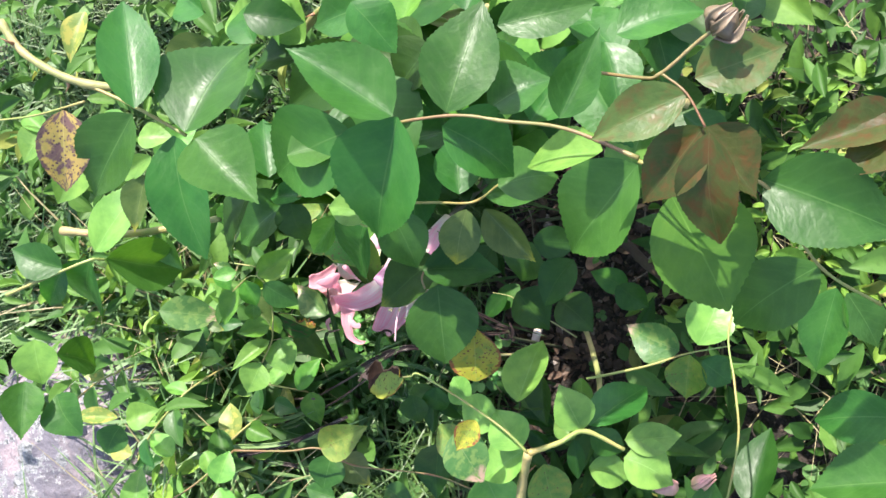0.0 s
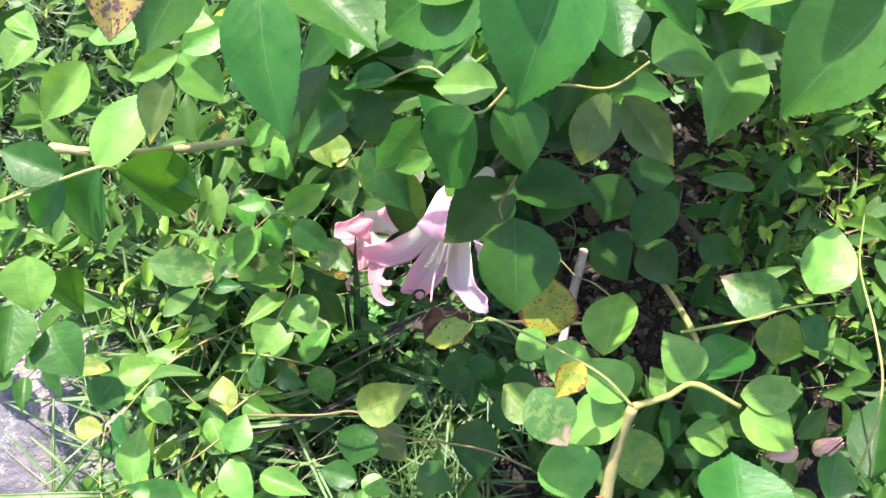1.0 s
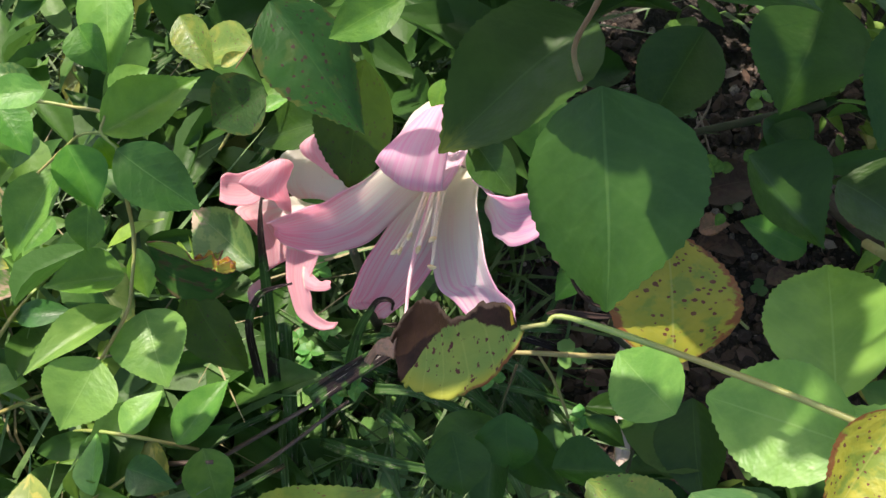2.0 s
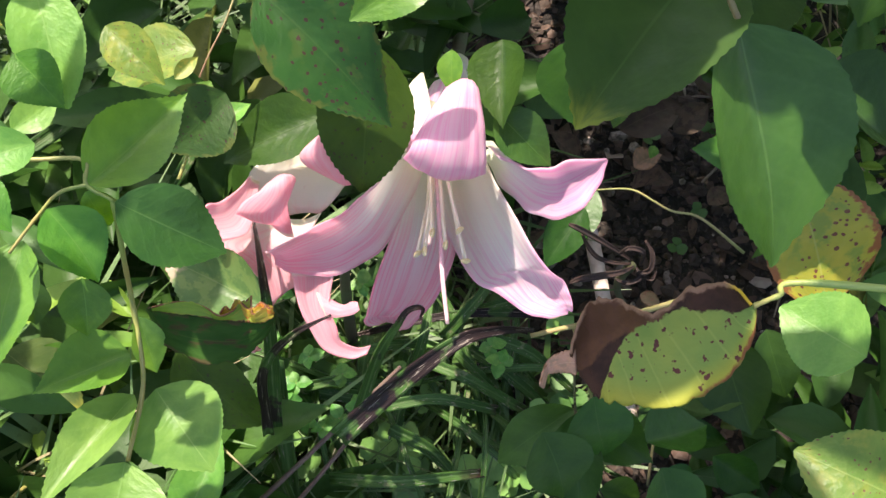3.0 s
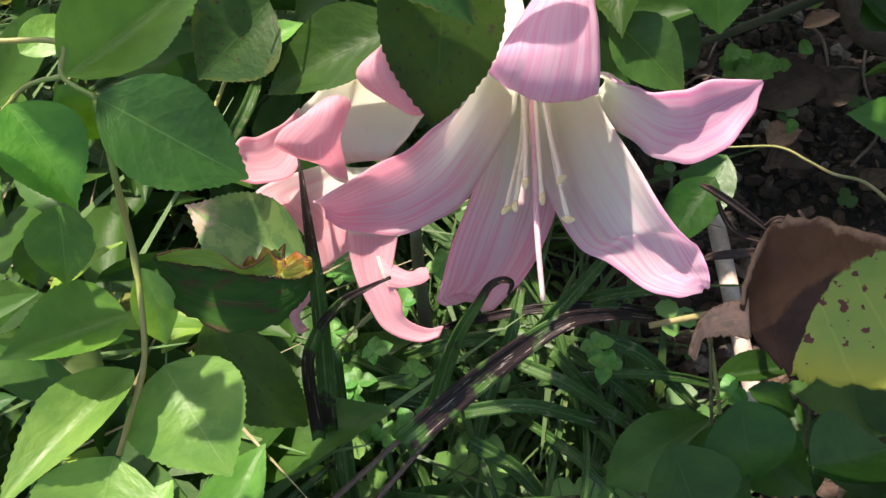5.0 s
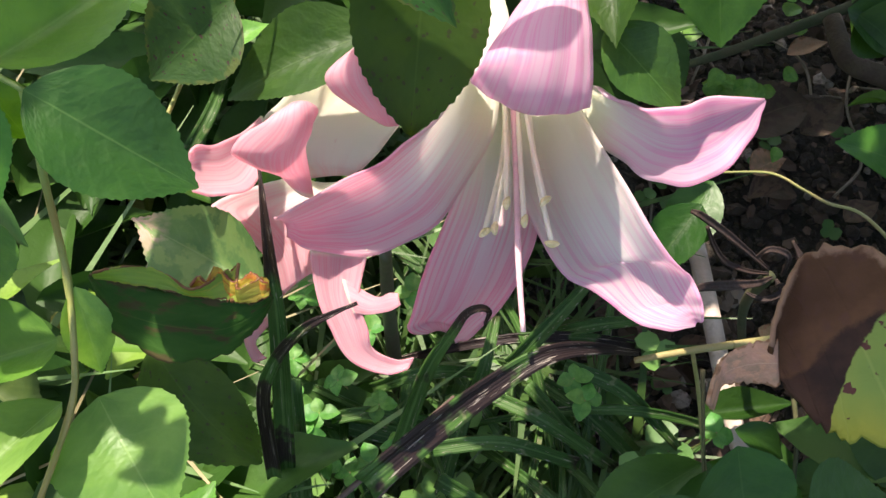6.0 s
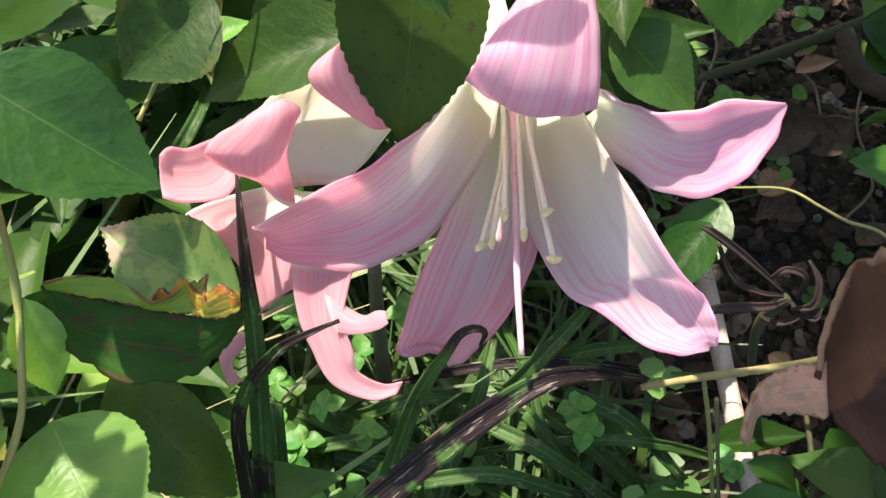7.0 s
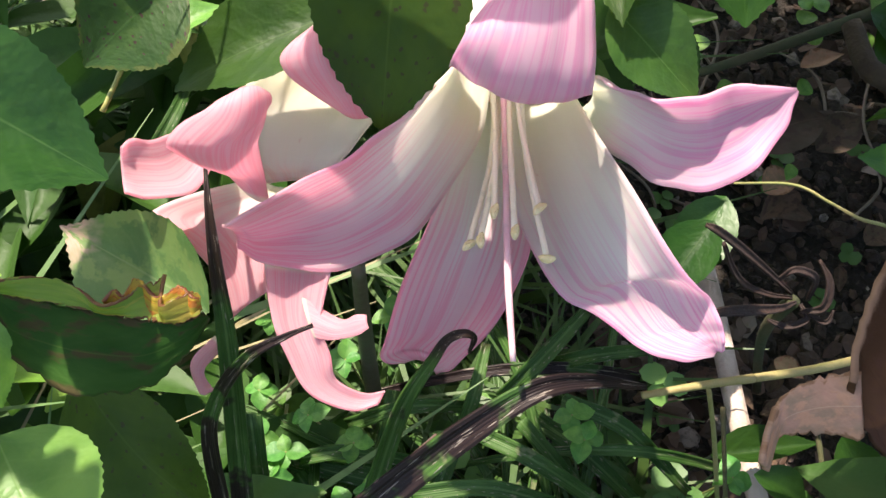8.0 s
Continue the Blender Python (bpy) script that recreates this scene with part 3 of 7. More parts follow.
lichen = rock_material()
STONE = Vector((-0.3037, -0.1779, 0.0000))
rock("stone", STONE, (0.135, 0.12, 0.062), 3.0, lichen, "pale grey stone crusted with white lichen", "stone")
rock("stone", (-0.3072, -0.1289, -0.0050), (0.05, 0.045, 0.04), 8.0, lichen, "pinkish grey stone half hidden by grass", "stone")

grass_tuft = thing("grass_tuft", "few long pale green grass blades leaning over the stone", "grass tuft")
strap(grass_tuft, strap_pale, [(-0.1990, -0.1702, 0.0500, 0.0036), (-0.2116, -0.1619, 0.0750, 0.0039), (-0.2331, -0.1557, 0.0850, 0.0031), (-0.2855, -0.1484, 0.0800, 0.0012)])
strap(grass_tuft, strap_pale, [(-0.1759, -0.1837, 0.0500, 0.0044), (-0.2049, -0.1916, 0.0850, 0.0049), (-0.2579, -0.2069, 0.0900, 0.0034), (-0.2906, -0.2151, 0.0800, 0.0016)])
strap(grass_tuft, strap_pale, [(-0.2350, -0.2062, 0.0600, 0.0028), (-0.2320, -0.1672, 0.0900, 0.0027), (-0.2376, -0.1373, 0.1000, 0.0011)])
strap(grass_tuft, strap_green, [(-0.2376, -0.2228, 0.0700, 0.0035), (-0.2160, -0.1894, 0.0900, 0.0038), (-0.2045, -0.1610, 0.0900, 0.0026), (-0.2077, -0.1433, 0.0800, 0.0012)])
strap(grass_tuft, strap_pale, [(-0.2008, -0.2114, 0.0500, 0.0032), (-0.2168, -0.1782, 0.0900, 0.0030), (-0.2507, -0.1649, 0.0900, 0.0015)])

# ---- the lilies ----
lily_plant = thing("lily_plant", "clump of ribbed strap leaves, partly withered, with two stalks", "lily plant")
strap(lily_plant, strap_dry, [(-0.0297, -0.0501, 0.1100, 0.0084), (-0.0156, -0.0407, 0.1200, 0.0076), (-0.0036, -0.0339, 0.1300, 0.0064), (0.0081, -0.0280, 0.1350, 0.0050), (0.0188, -0.0249, 0.1300, 0.0034), (0.0324, -0.0217, 0.1150, 0.0014)])
strap(lily_plant, strap_dry, [(-0.0524, -0.0466, 0.1000, 0.0042), (-0.0498, -0.0360, 0.1300, 0.0035), (-0.0452, -0.0319, 0.1450, 0.0030), (-0.0377, -0.0301, 0.1600, 0.0022), (-0.0316, -0.0286, 0.1650, 0.0012), (-0.0271, -0.0270, 0.1660, 0.0004)])
strap(lily_plant, strap_tip, [(-0.0528, -0.0465, 0.0800, 0.0060), (-0.0475, -0.0226, 0.1300, 0.0047), (-0.0465, -0.0117, 0.1500, 0.0029), (-0.0467, -0.0043, 0.1580, 0.0016), (-0.0478, 0.0035, 0.1600, 0.0005)])
strap(lily_plant, strap_tip, [(-0.0243, -0.0401, 0.0900, 0.0052), (-0.0164, -0.0278, 0.1200, 0.0042), (-0.0101, -0.0223, 0.1350, 0.0026), (-0.0075, -0.0199, 0.1390, 0.0021), (-0.0046, -0.0191, 0.1400, 0.0018), (-0.0028, -0.0193, 0.1380, 0.0013), (-0.0035, -0.0205, 0.1340, 0.0005)])
strap(lily_plant, strap_green, [(-0.0611, -0.0196, 0.0500, 0.0055), (-0.0449, -0.0263, 0.0600, 0.0052), (-0.0239, -0.0298, 0.0500, 0.0047)])
strap(lily_plant, strap_green, [(-0.0331, -0.0163, 0.0600, 0.0047), (-0.0173, -0.0141, 0.0700, 0.0045), (0.0002, -0.0088, 0.0500, 0.0043)])
strap(lily_plant, strap_green, [(-0.0056, -0.0210, 0.0500, 0.0048), (-0.0007, -0.0117, 0.0700, 0.0045), (0.0029, 0.0025, 0.0700, 0.0031)])
strap(lily_plant, strap_green, [(0.0076, -0.0090, 0.0600, 0.0057), (0.0179, -0.0006, 0.0700, 0.0055), (0.0314, 0.0155, 0.0600, 0.0043)])
strap(lily_plant, strap_green, [(0.0006, -0.0208, 0.0700, 0.0050), (0.0151, -0.0281, 0.0700, 0.0050), (0.0391, -0.0366, 0.0400, 0.0049)])
strap(lily_plant, strap_green, [(0.0111, -0.0178, 0.0700, 0.0045), (0.0209, -0.0261, 0.0600, 0.0046), (0.0342, -0.0366, 0.0400, 0.0042)])
strap(lily_plant, strap_green, [(0.0219, -0.0124, 0.0700, 0.0051), (0.0400, -0.0176, 0.0600, 0.0053), (0.0593, -0.0302, 0.0400, 0.0033)])
strap(lily_plant, strap_green, [(-0.0290, 0.0341, 0.0500, 0.0056), (-0.0184, 0.0247, 0.0500, 0.0052)])
strap(lily_plant, strap_green, [(0.0187, 0.0023, 0.0500, 0.0050), (0.0321, 0.0026, 0.0600, 0.0048), (0.0509, 0.0077, 0.0500, 0.0040)])
strap(lily_plant, strap_green, [(-0.0153, -0.0371, 0.0800, 0.0050), (0.0026, -0.0357, 0.0800, 0.0047), (0.0247, -0.0380, 0.0600, 0.0045)])
strap(lily_plant, strap_green, [(-0.0435, -0.0269, 0.0700, 0.0044), (-0.0318, -0.0254, 0.0700, 0.0044), (-0.0144, -0.0242, 0.0500, 0.0038)])
strap(lily_plant, strap_dry, [(0.0361, -0.0103, 0.0400, 0.0051), (0.0384, -0.0368, 0.0300, 0.0057)])
strap(lily_plant, strap_green, [(-0.0500, -0.0232, 0.1000, 0.0060), (-0.0513, -0.0423, 0.0700, 0.0068), (-0.0513, -0.0691, 0.0400, 0.0069)])
strap(lily_plant, strap_green, [(-0.0457, -0.0288, 0.0600, 0.0056), (-0.0315, -0.0481, 0.0400, 0.0058), (-0.0244, -0.0694, 0.0300, 0.0054)])
strap(lily_plant, strap_green, [(-0.0363, -0.0584, 0.0600, 0.0054), (-0.0114, -0.0617, 0.0700, 0.0052), (0.0193, -0.0600, 0.0600, 0.0038)])
strap(lily_plant, strap_green, [(-0.0144, -0.0422, 0.0600, 0.0059), (0.0011, -0.0510, 0.0500, 0.0056), (0.0153, -0.0671, 0.0300, 0.0054)])
strap(lily_plant, strap_green, [(-0.0927, -0.0483, 0.0600, 0.0070), (-0.0909, -0.0674, 0.0400, 0.0073)])
strap(lily_plant, strap_green, [(-0.0510, -0.0200, 0.0500, 0.0050), (-0.0337, -0.0253, 0.0600, 0.0048), (-0.0162, -0.0278, 0.0400, 0.0042)])
strap(lily_plant, strap_green, [(-0.0210, -0.0071, 0.0600, 0.0061), (-0.0262, -0.0275, 0.0500, 0.0062), (-0.0378, -0.0498, 0.0400, 0.0062)])
strap(lily_plant, strap_green, [(-0.0030, -0.0143, 0.0600, 0.0057), (-0.0100, -0.0324, 0.0500, 0.0057), (-0.0151, -0.0508, 0.0400, 0.0050)])
strap(lily_plant, strap_green, [(0.0142, -0.0102, 0.0500, 0.0059), (0.0299, -0.0217, 0.0500, 0.0058), (0.0503, -0.0353, 0.0300, 0.0043)])
strap(lily_plant, strap_green, [(-0.1806, 0.0823, 0.0600, 0.0080), (-0.1584, 0.0968, 0.0700, 0.0079), (-0.1438, 0.1370, 0.0500, 0.0061)])
strap(lily_plant, strap_green, [(-0.2174, 0.1107, 0.0500, 0.0075), (-0.1830, 0.1125, 0.0600, 0.0073), (-0.1493, 0.1130, 0.0500, 0.0050)])
strap(lily_plant, strap_green, [(-0.1578, 0.0631, 0.0700, 0.0076), (-0.1303, 0.0857, 0.0700, 0.0069), (-0.1175, 0.1183, 0.0500, 0.0050)])
strap(lily_plant, strap_green, [(-0.0915, 0.0464, 0.0800, 0.0051), (-0.0807, 0.0588, 0.0900, 0.0050), (-0.0797, 0.0838, 0.0800, 0.0031)])
rib(lily_plant, scape_mat, [(-0.0260, 0.0026, 0.1200, 0.0032), (-0.0273, -0.0009, 0.0800, 0.0041), (-0.0276, -0.0111, 0.0200, 0.0054)])
rib(lily_plant, scape_mat, [(0.0136, 0.0662, 0.1270, 0.0043), (0.0190, 0.0940, 0.1000, 0.0053), (0.0264, 0.1322, 0.0600, 0.0062), (0.0333, 0.1697, 0.0200, 0.0076)])
strap(lily_plant, strap_pale, [(-0.1859, -0.0627, 0.0400, 0.0038), (-0.1323, -0.0792, 0.0600, 0.0044), (-0.1008, -0.0857, 0.0500, 0.0024)])
strap(lily_plant, strap_pale, [(-0.1990, -0.1337, 0.0500, 0.0037), (-0.1384, -0.1088, 0.0800, 0.0046), (-0.0918, -0.0993, 0.0900, 0.0044), (-0.0627, -0.0818, 0.0800, 0.0026)])
strap(lily_plant, strap_pale, [(-0.2005, -0.1740, 0.0600, 0.0036), (-0.1353, -0.1327, 0.0900, 0.0045), (-0.0819, -0.1152, 0.1000, 0.0043), (-0.0462, -0.0977, 0.0900, 0.0025)])
strap(lily_plant, strap_dry, [(-0.1127, -0.1278, 0.0800, 0.0030), (-0.0907, -0.1292, 0.0850, 0.0041), (-0.0628, -0.1280, 0.0800, 0.0037), (-0.0526, -0.1352, 0.0600, 0.0019)])
strap(lily_plant, strap_green, [(-0.1195, -0.1437, 0.0700, 0.0034), (-0.0984, -0.1440, 0.0800, 0.0048), (-0.0702, -0.1478, 0.0700, 0.0045), (-0.0485, -0.1502, 0.0500, 0.0027)])
strap(lily_plant, strap_green, [(-0.1843, -0.1206, 0.0500, 0.0041), (-0.1178, -0.1149, 0.0800, 0.0053), (-0.0743, -0.0964, 0.0800, 0.0045), (-0.0451, -0.0711, 0.0700, 0.0023)])
strap(lily_plant, strap_pale, [(-0.1849, -0.0980, 0.0400, 0.0033), (-0.1529, -0.1169, 0.0600, 0.0040), (-0.1206, -0.1308, 0.0500, 0.0032), (-0.0999, -0.1598, 0.0300, 0.0024)])
strap(lily_plant, strap_dry, [(-0.1666, -0.1493, 0.0600, 0.0031), (-0.1151, -0.1316, 0.0900, 0.0044), (-0.0700, -0.1105, 0.1000, 0.0043), (-0.0326, -0.0830, 0.1000, 0.0029)])
strap(lily_plant, strap_green, [(-0.0867, -0.1056, 0.0600, 0.0035), (-0.0781, -0.0725, 0.0700, 0.0042), (-0.0558, -0.0483, 0.0600, 0.0023)])

lily_front = part("flower", tube([(0.0145, 0.0689, 0.1250), (0.0094, 0.0536, 0.1320), (0.0055, 0.0376, 0.1370)], [0.0045, 0.006, 0.008], 12), pink_petal, lily_plant,
                  "open white-throated pink lily flower")
lily_back = part("flower", tube([(-0.0313, 0.0610, 0.1200), (-0.0345, 0.0374, 0.1300), (-0.0367, 0.0210, 0.1350)], [0.004, 0.006, 0.008], 12), pink_petal, lily_plant,
                 "pink lily flower with curled petals")
upper = petal(lily_front, lilac_petal, 0.003, [
    ((0.0082, 0.0400, 0.1550), (0.0077, -0.0004, 0.0000)),
    ((0.0049, 0.0173, 0.1700), (0.0095, -0.0014, 0.0000)),
    ((0.0032, 0.0064, 0.1795), (0.0102, -0.0022, -0.0010)),
    ((0.0042, 0.0097, 0.1855), (0.0093, 0.0006, -0.0010)),
    ((0.0064, 0.0173, 0.1860), (0.0068, -0.0001, 0.0000)),
    ((0.0081, 0.0231, 0.1870), (0.0045, 0.0000, 0.0000)),
    ((0.0092, 0.0262, 0.1860), (0.0027, 0.0000, 0.0000))])
back = petal(lily_front, cream_petal, 0.001, [
    ((0.0004, 0.0455, 0.1590), (0.0004, 0.0000, 0.0000)),
    ((-0.0012, 0.0400, 0.1610), (0.0026, -0.0002, 0.0000)),
    ((-0.0022, 0.0330, 0.1630), (0.0042, -0.0003, 0.0000)),
    ((-0.0026, 0.0164, 0.1680), (0.0056, -0.0006, 0.0000))])
side_left = petal(lily_front, blush_petal, -0.005, [
    ((-0.0005, 0.0393, 0.1400), (0.0034, 0.0044, -0.0100)),
    ((-0.0049, 0.0196, 0.1525), (0.0044, 0.0041, -0.0125)),
    ((-0.0133, 0.0031, 0.1575), (0.0037, -0.0006, -0.0125)),
    ((-0.0218, -0.0045, 0.1580), (0.0027, -0.0034, -0.0100)),
    ((-0.0319, -0.0077, 0.1565), (0.0027, -0.0039, -0.0065)),
    ((-0.0410, -0.0080, 0.1540), (0.0021, -0.0022, -0.0030)),
    ((-0.0441, -0.0068, 0.1535), (0.0011, -0.0013, -0.0015))])
low_left = petal(lily_front, blush_petal, -0.004, [
    ((0.0035, 0.0516, 0.1280), (0.0030, 0.0000, 0.0000)),
    ((0.0023, 0.0254, 0.1350), (0.0068, 0.0019, -0.0030)),
    ((-0.0006, 0.0036, 0.1390), (0.0098, 0.0009, -0.0030)),
    ((-0.0056, -0.0094, 0.1365), (0.0101, -0.0006, -0.0015)),
    ((-0.0101, -0.0176, 0.1320), (0.0087, -0.0003, 0.0000)),
    ((-0.0133, -0.0208, 0.1275), (0.0066, -0.0007, -0.0005)),
    ((-0.0127, -0.0209, 0.1245), (0.0032, -0.0009, -0.0005))])
low_right = petal(lily_front, pink_petal, -0.005, [
    ((0.0105, 0.0517, 0.1280), (0.0053, 0.0000, 0.0000)),
    ((0.0104, 0.0235, 0.1430), (0.0078, -0.0041, 0.0070)),
    ((0.0146, 0.0011, 0.1495), (0.0097, -0.0029, 0.0075)),
    ((0.0214, -0.0138, 0.1500), (0.0095, -0.0004, 0.0050)),
    ((0.0277, -0.0172, 0.1472), (0.0082, 0.0011, 0.0027)),
    ((0.0312, -0.0214, 0.1465), (0.0064, 0.0014, 0.0025)),
    ((0.0341, -0.0237, 0.1457), (0.0042, 0.0012, 0.0021)),
    ((0.0364, -0.0245, 0.1447), (0.0021, 0.0006, 0.0018)),
    ((0.0382, -0.0243, 0.1442), (0.0005, 0.0001, 0.0008))])
side_right = petal(lily_front, orchid_petal, -0.004, [
    ((0.0184, 0.0306, 0.1390), (0.0009, 0.0019, -0.0080)),
    ((0.0193, 0.0172, 0.1550), (0.0019, -0.0008, -0.0090)),
    ((0.0234, 0.0092, 0.1605), (0.0020, -0.0030, -0.0075)),
    ((0.0279, 0.0043, 0.1645), (0.0018, -0.0043, -0.0065)),
    ((0.0330, 0.0021, 0.1685), (0.0019, -0.0050, -0.0055)),
    ((0.0382, 0.0036, 0.1708), (0.0019, -0.0052, -0.0037)),
    ((0.0428, 0.0064, 0.1715), (0.0021, -0.0026, -0.0025)),
    ((0.0455, 0.0085, 0.1720), (0.0010, -0.0009, -0.0010)),
    ((0.0472, 0.0098, 0.1718), (0.0002, -0.0001, -0.0002))])
cup = petal(lily_back, cream_petal, -0.004, [
    ((-0.0276, 0.0352, 0.1500), (0.0076, -0.0017, 0.0000)),
    ((-0.0298, 0.0271, 0.1510), (0.0101, -0.0039, 0.0000)),
    ((-0.0338, 0.0220, 0.1500), (0.0126, -0.0031, 0.0000)),
    ((-0.0379, 0.0172, 0.1480), (0.0127, -0.0032, 0.0000)),
    ((-0.0387, 0.0117, 0.1460), (0.0096, -0.0014, 0.0000)),
    ((-0.0371, 0.0090, 0.1440), (0.0056, 0.0005, 0.0000))])
rim = petal(lily_back, deep_petal, -0.003, [
    ((-0.0480, 0.0167, 0.1545), (0.0010, -0.0004, -0.0015)),
    ((-0.0497, 0.0100, 0.1565), (0.0019, -0.0024, -0.0015)),
    ((-0.0524, 0.0031, 0.1605), (0.0031, -0.0041, -0.0015)),
    ((-0.0569, 0.0006, 0.1635), (0.0017, -0.0045, -0.0015)),
    ((-0.0592, -0.0003, 0.1645), (0.0002, -0.0033, -0.0015))])
curled = petal(lily_back, deep_petal, 0.004, [
    ((-0.0390, -0.0015, 0.1570), (0.0015, -0.0004, -0.0010)),
    ((-0.0414, 0.0017, 0.1615), (0.0034, 0.0003, -0.0015)),
    ((-0.0433, 0.0015, 0.1685), (0.0056, 0.0021, -0.0015)),
    ((-0.0427, 0.0032, 0.1720), (0.0067, 0.0036, -0.0020)),
    ((-0.0393, 0.0057, 0.1745), (0.0043, 0.0023, -0.0015)),
    ((-0.0376, 0.0081, 0.1745), (0.0014, 0.0003, -0.0005))])
tip_up = petal(lily_back, deep_petal, 0.003, [
    ((-0.0262, 0.0185, 0.1780), (0.0016, 0.0009, 0.0000)),
    ((-0.0277, 0.0143, 0.1760), (0.0055, 0.0015, 0.0000)),
    ((-0.0251, 0.0117, 0.1710), (0.0050, 0.0008, 0.0000)),
    ((-0.0223, 0.0093, 0.1660), (0.0023, -0.0005, 0.0000))])
lower = petal(lily_back, rose_petal, -0.003, [
    ((-0.0365, 0.0087, 0.1460), (0.0058, 0.0000, 0.0000)),
    ((-0.0470, 0.0005, 0.1485), (0.0120, 0.0002, -0.0015)),
    ((-0.0446, -0.0058, 0.1470), (0.0084, -0.0007, -0.0010)),
    ((-0.0429, -0.0102, 0.1445), (0.0050, -0.0001, -0.0005)),
    ((-0.0418, -0.0142, 0.1420), (0.0035, 0.0030, 0.0000))])
droop = petal(lily_back, deep_petal, -0.003, [
    ((-0.0329, -0.0097, 0.1500), (0.0057, -0.0003, 0.0000)),
    ((-0.0333, -0.0182, 0.1470), (0.0043, -0.0011, 0.0000)),
    ((-0.0311, -0.0245, 0.1450), (0.0038, -0.0005, 0.0000)),
    ((-0.0286, -0.0292, 0.1420), (0.0022, 0.0011, 0.0000)),
    ((-0.0230, -0.0313, 0.1400), (0.0010, 0.0014, 0.0000)),
    ((-0.0188, -0.0306, 0.1400), (0.0006, 0.0011, 0.0000))])
hook = petal(lily_back, deep_petal, 0.002, [
    ((-0.0312, -0.0183, 0.1460), (0.0014, -0.0038, 0.0000)),
    ((-0.0259, -0.0209, 0.1470), (-0.0003, -0.0018, 0.0000)),
    ((-0.0224, -0.0208, 0.1490), (0.0002, -0.0017, 0.0000)),
    ((-0.0207, -0.0206, 0.1500), (0.0002, -0.0011, 0.0000))])
small = petal(lily_back, deep_petal, 0.002, [
    ((-0.0494, -0.0177, 0.1320), (0.0011, -0.0009, 0.0000)),
    ((-0.0536, -0.0219, 0.1300), (0.0013, -0.0007, 0.0000)),
    ((-0.0524, -0.0257, 0.1280), (0.0011, 0.0004, 0.0000)),
    ((-0.0513, -0.0265, 0.1280), (0.0010, 0.0005, 0.0000))])


def stamen(parent, points, turn):
    rib(parent, filament_mat, points, "filament")
    bm = bmesh.new()
    bmesh.ops.create_uvsphere(bm, u_segments=10, v_segments=8, radius=1.0)
    for v in bm.verts:
        v.co = Vector((v.co.x * 0.0008 * (1 - 0.25 * abs(v.co.y) ** 2) + 0.0003 * v.co.y ** 2, v.co.y * 0.0016, v.co.z * 0.0008))
    ob = part("anther", bm, anther_mat, parent, "pale yellow anther")
    ob.matrix_world = Matrix.Translation(points[-1][:3]) @ pose(0, 0, 0, 0, 0, turn)


for pts, turn in (
    ([(*(0.0015, 0.0425, 0.1400), .0013), (*(0.0013, 0.0173, 0.1480), .0011), (*(0.0005, -0.0011, 0.1520), .0011)], -15),
    ([(*(0.0022, 0.0425, 0.1400), .0013), (*(0.0009, 0.0152, 0.1450), .0011), (*(-0.0038, -0.0056, 0.1480), .0011)], -55),
    ([(*(0.0028, 0.0425, 0.1400), .0013), (*(0.0018, 0.0146, 0.1460), .0011), (*(-0.0019, -0.0057, 0.1500), .0011)], -5),
    ([(*(0.0053, 0.0426, 0.1400), .0013), (*(0.0041, 0.0173, 0.1480), .0011), (*(0.0040, -0.0046, 0.1510), .0011)], -10),
    ([(*(0.0065, 0.0426, 0.1400), .0013), (*(0.0060, 0.0193, 0.1490), .0011), (*(0.0081, -0.0011, 0.1530), .0011)], -50),
    ([(*(0.0071, 0.0426, 0.1400), .0013), (*(0.0070, 0.0127, 0.1470), .0011), (*(0.0094, -0.0093, 0.1500), .0011)], 85),
):
    stamen(lily_front, pts, turn)
rib(lily_front, style_mat, [(*(0.0038, 0.0410, 0.1420), .0016), (*(0.0032, 0.0109, 0.1480), .0014), (*(0.0028, -0.0107, 0.1480), .0013), (*(0.0036, -0.0252, 0.1430), .0011)], "style")

# ---- rose shoots ----

shoot_a = thing("rose_shoot", "green rose shoot with broad mature leaves in sunlight", "rose bush", "rose shoots round the lilies")
stem(shoot_a, 0.0007, [(0.1661, 0.0313, 0.4230), (0.1395, 0.0398, 0.4180), (0.1172, 0.0414, 0.4130), (0.0952, 0.0405, 0.4130), (0.0552, 0.0329, 0.4030)], skin=red_stalk)
leaf(shoot_a, "g", (0.0761, 0.0372, 0.4130), (0.0635, -0.0055, 0.3780), 0.0347, (0.40, -0.18, 0.90))
leaf(shoot_a, "g", (0.0547, 0.0328, 0.4030), (0.0127, 0.0129, 0.3830), 0.0374, (0.49, -0.18, 0.86))
leaf(shoot_a, "g", (0.0749, 0.0378, 0.4130), (0.0325, 0.0543, 0.4280), 0.0271, (0.47, -0.27, 0.84))
leaf(shoot_a, "g", (0.0949, 0.0416, 0.4130), (0.1003, 0.0827, 0.4230), 0.0274, (0.34, -0.34, 0.87))
leaf(shoot_a, "g", (0.0914, 0.0403, 0.4030), (0.1203, 0.0330, 0.3830), 0.0267, (0.30, -0.25, 0.92))
leaf(shoot_a, "l", (0.1525, 0.0360, 0.4130), (0.1218, 0.0336, 0.3930), 0.0145, (0.22, -0.27, 0.94))
leaf(shoot_a, "g", (0.1040, 0.0534, 0.3930), (0.1254, 0.0702, 0.3930), 0.0205, (0.27, -0.32, 0.91))
leaf(shoot_a, "g", (0.1152, 0.0626, 0.4430), (0.1450, 0.0757, 0.4430), 0.0155, (0.26, -0.41, 0.87))
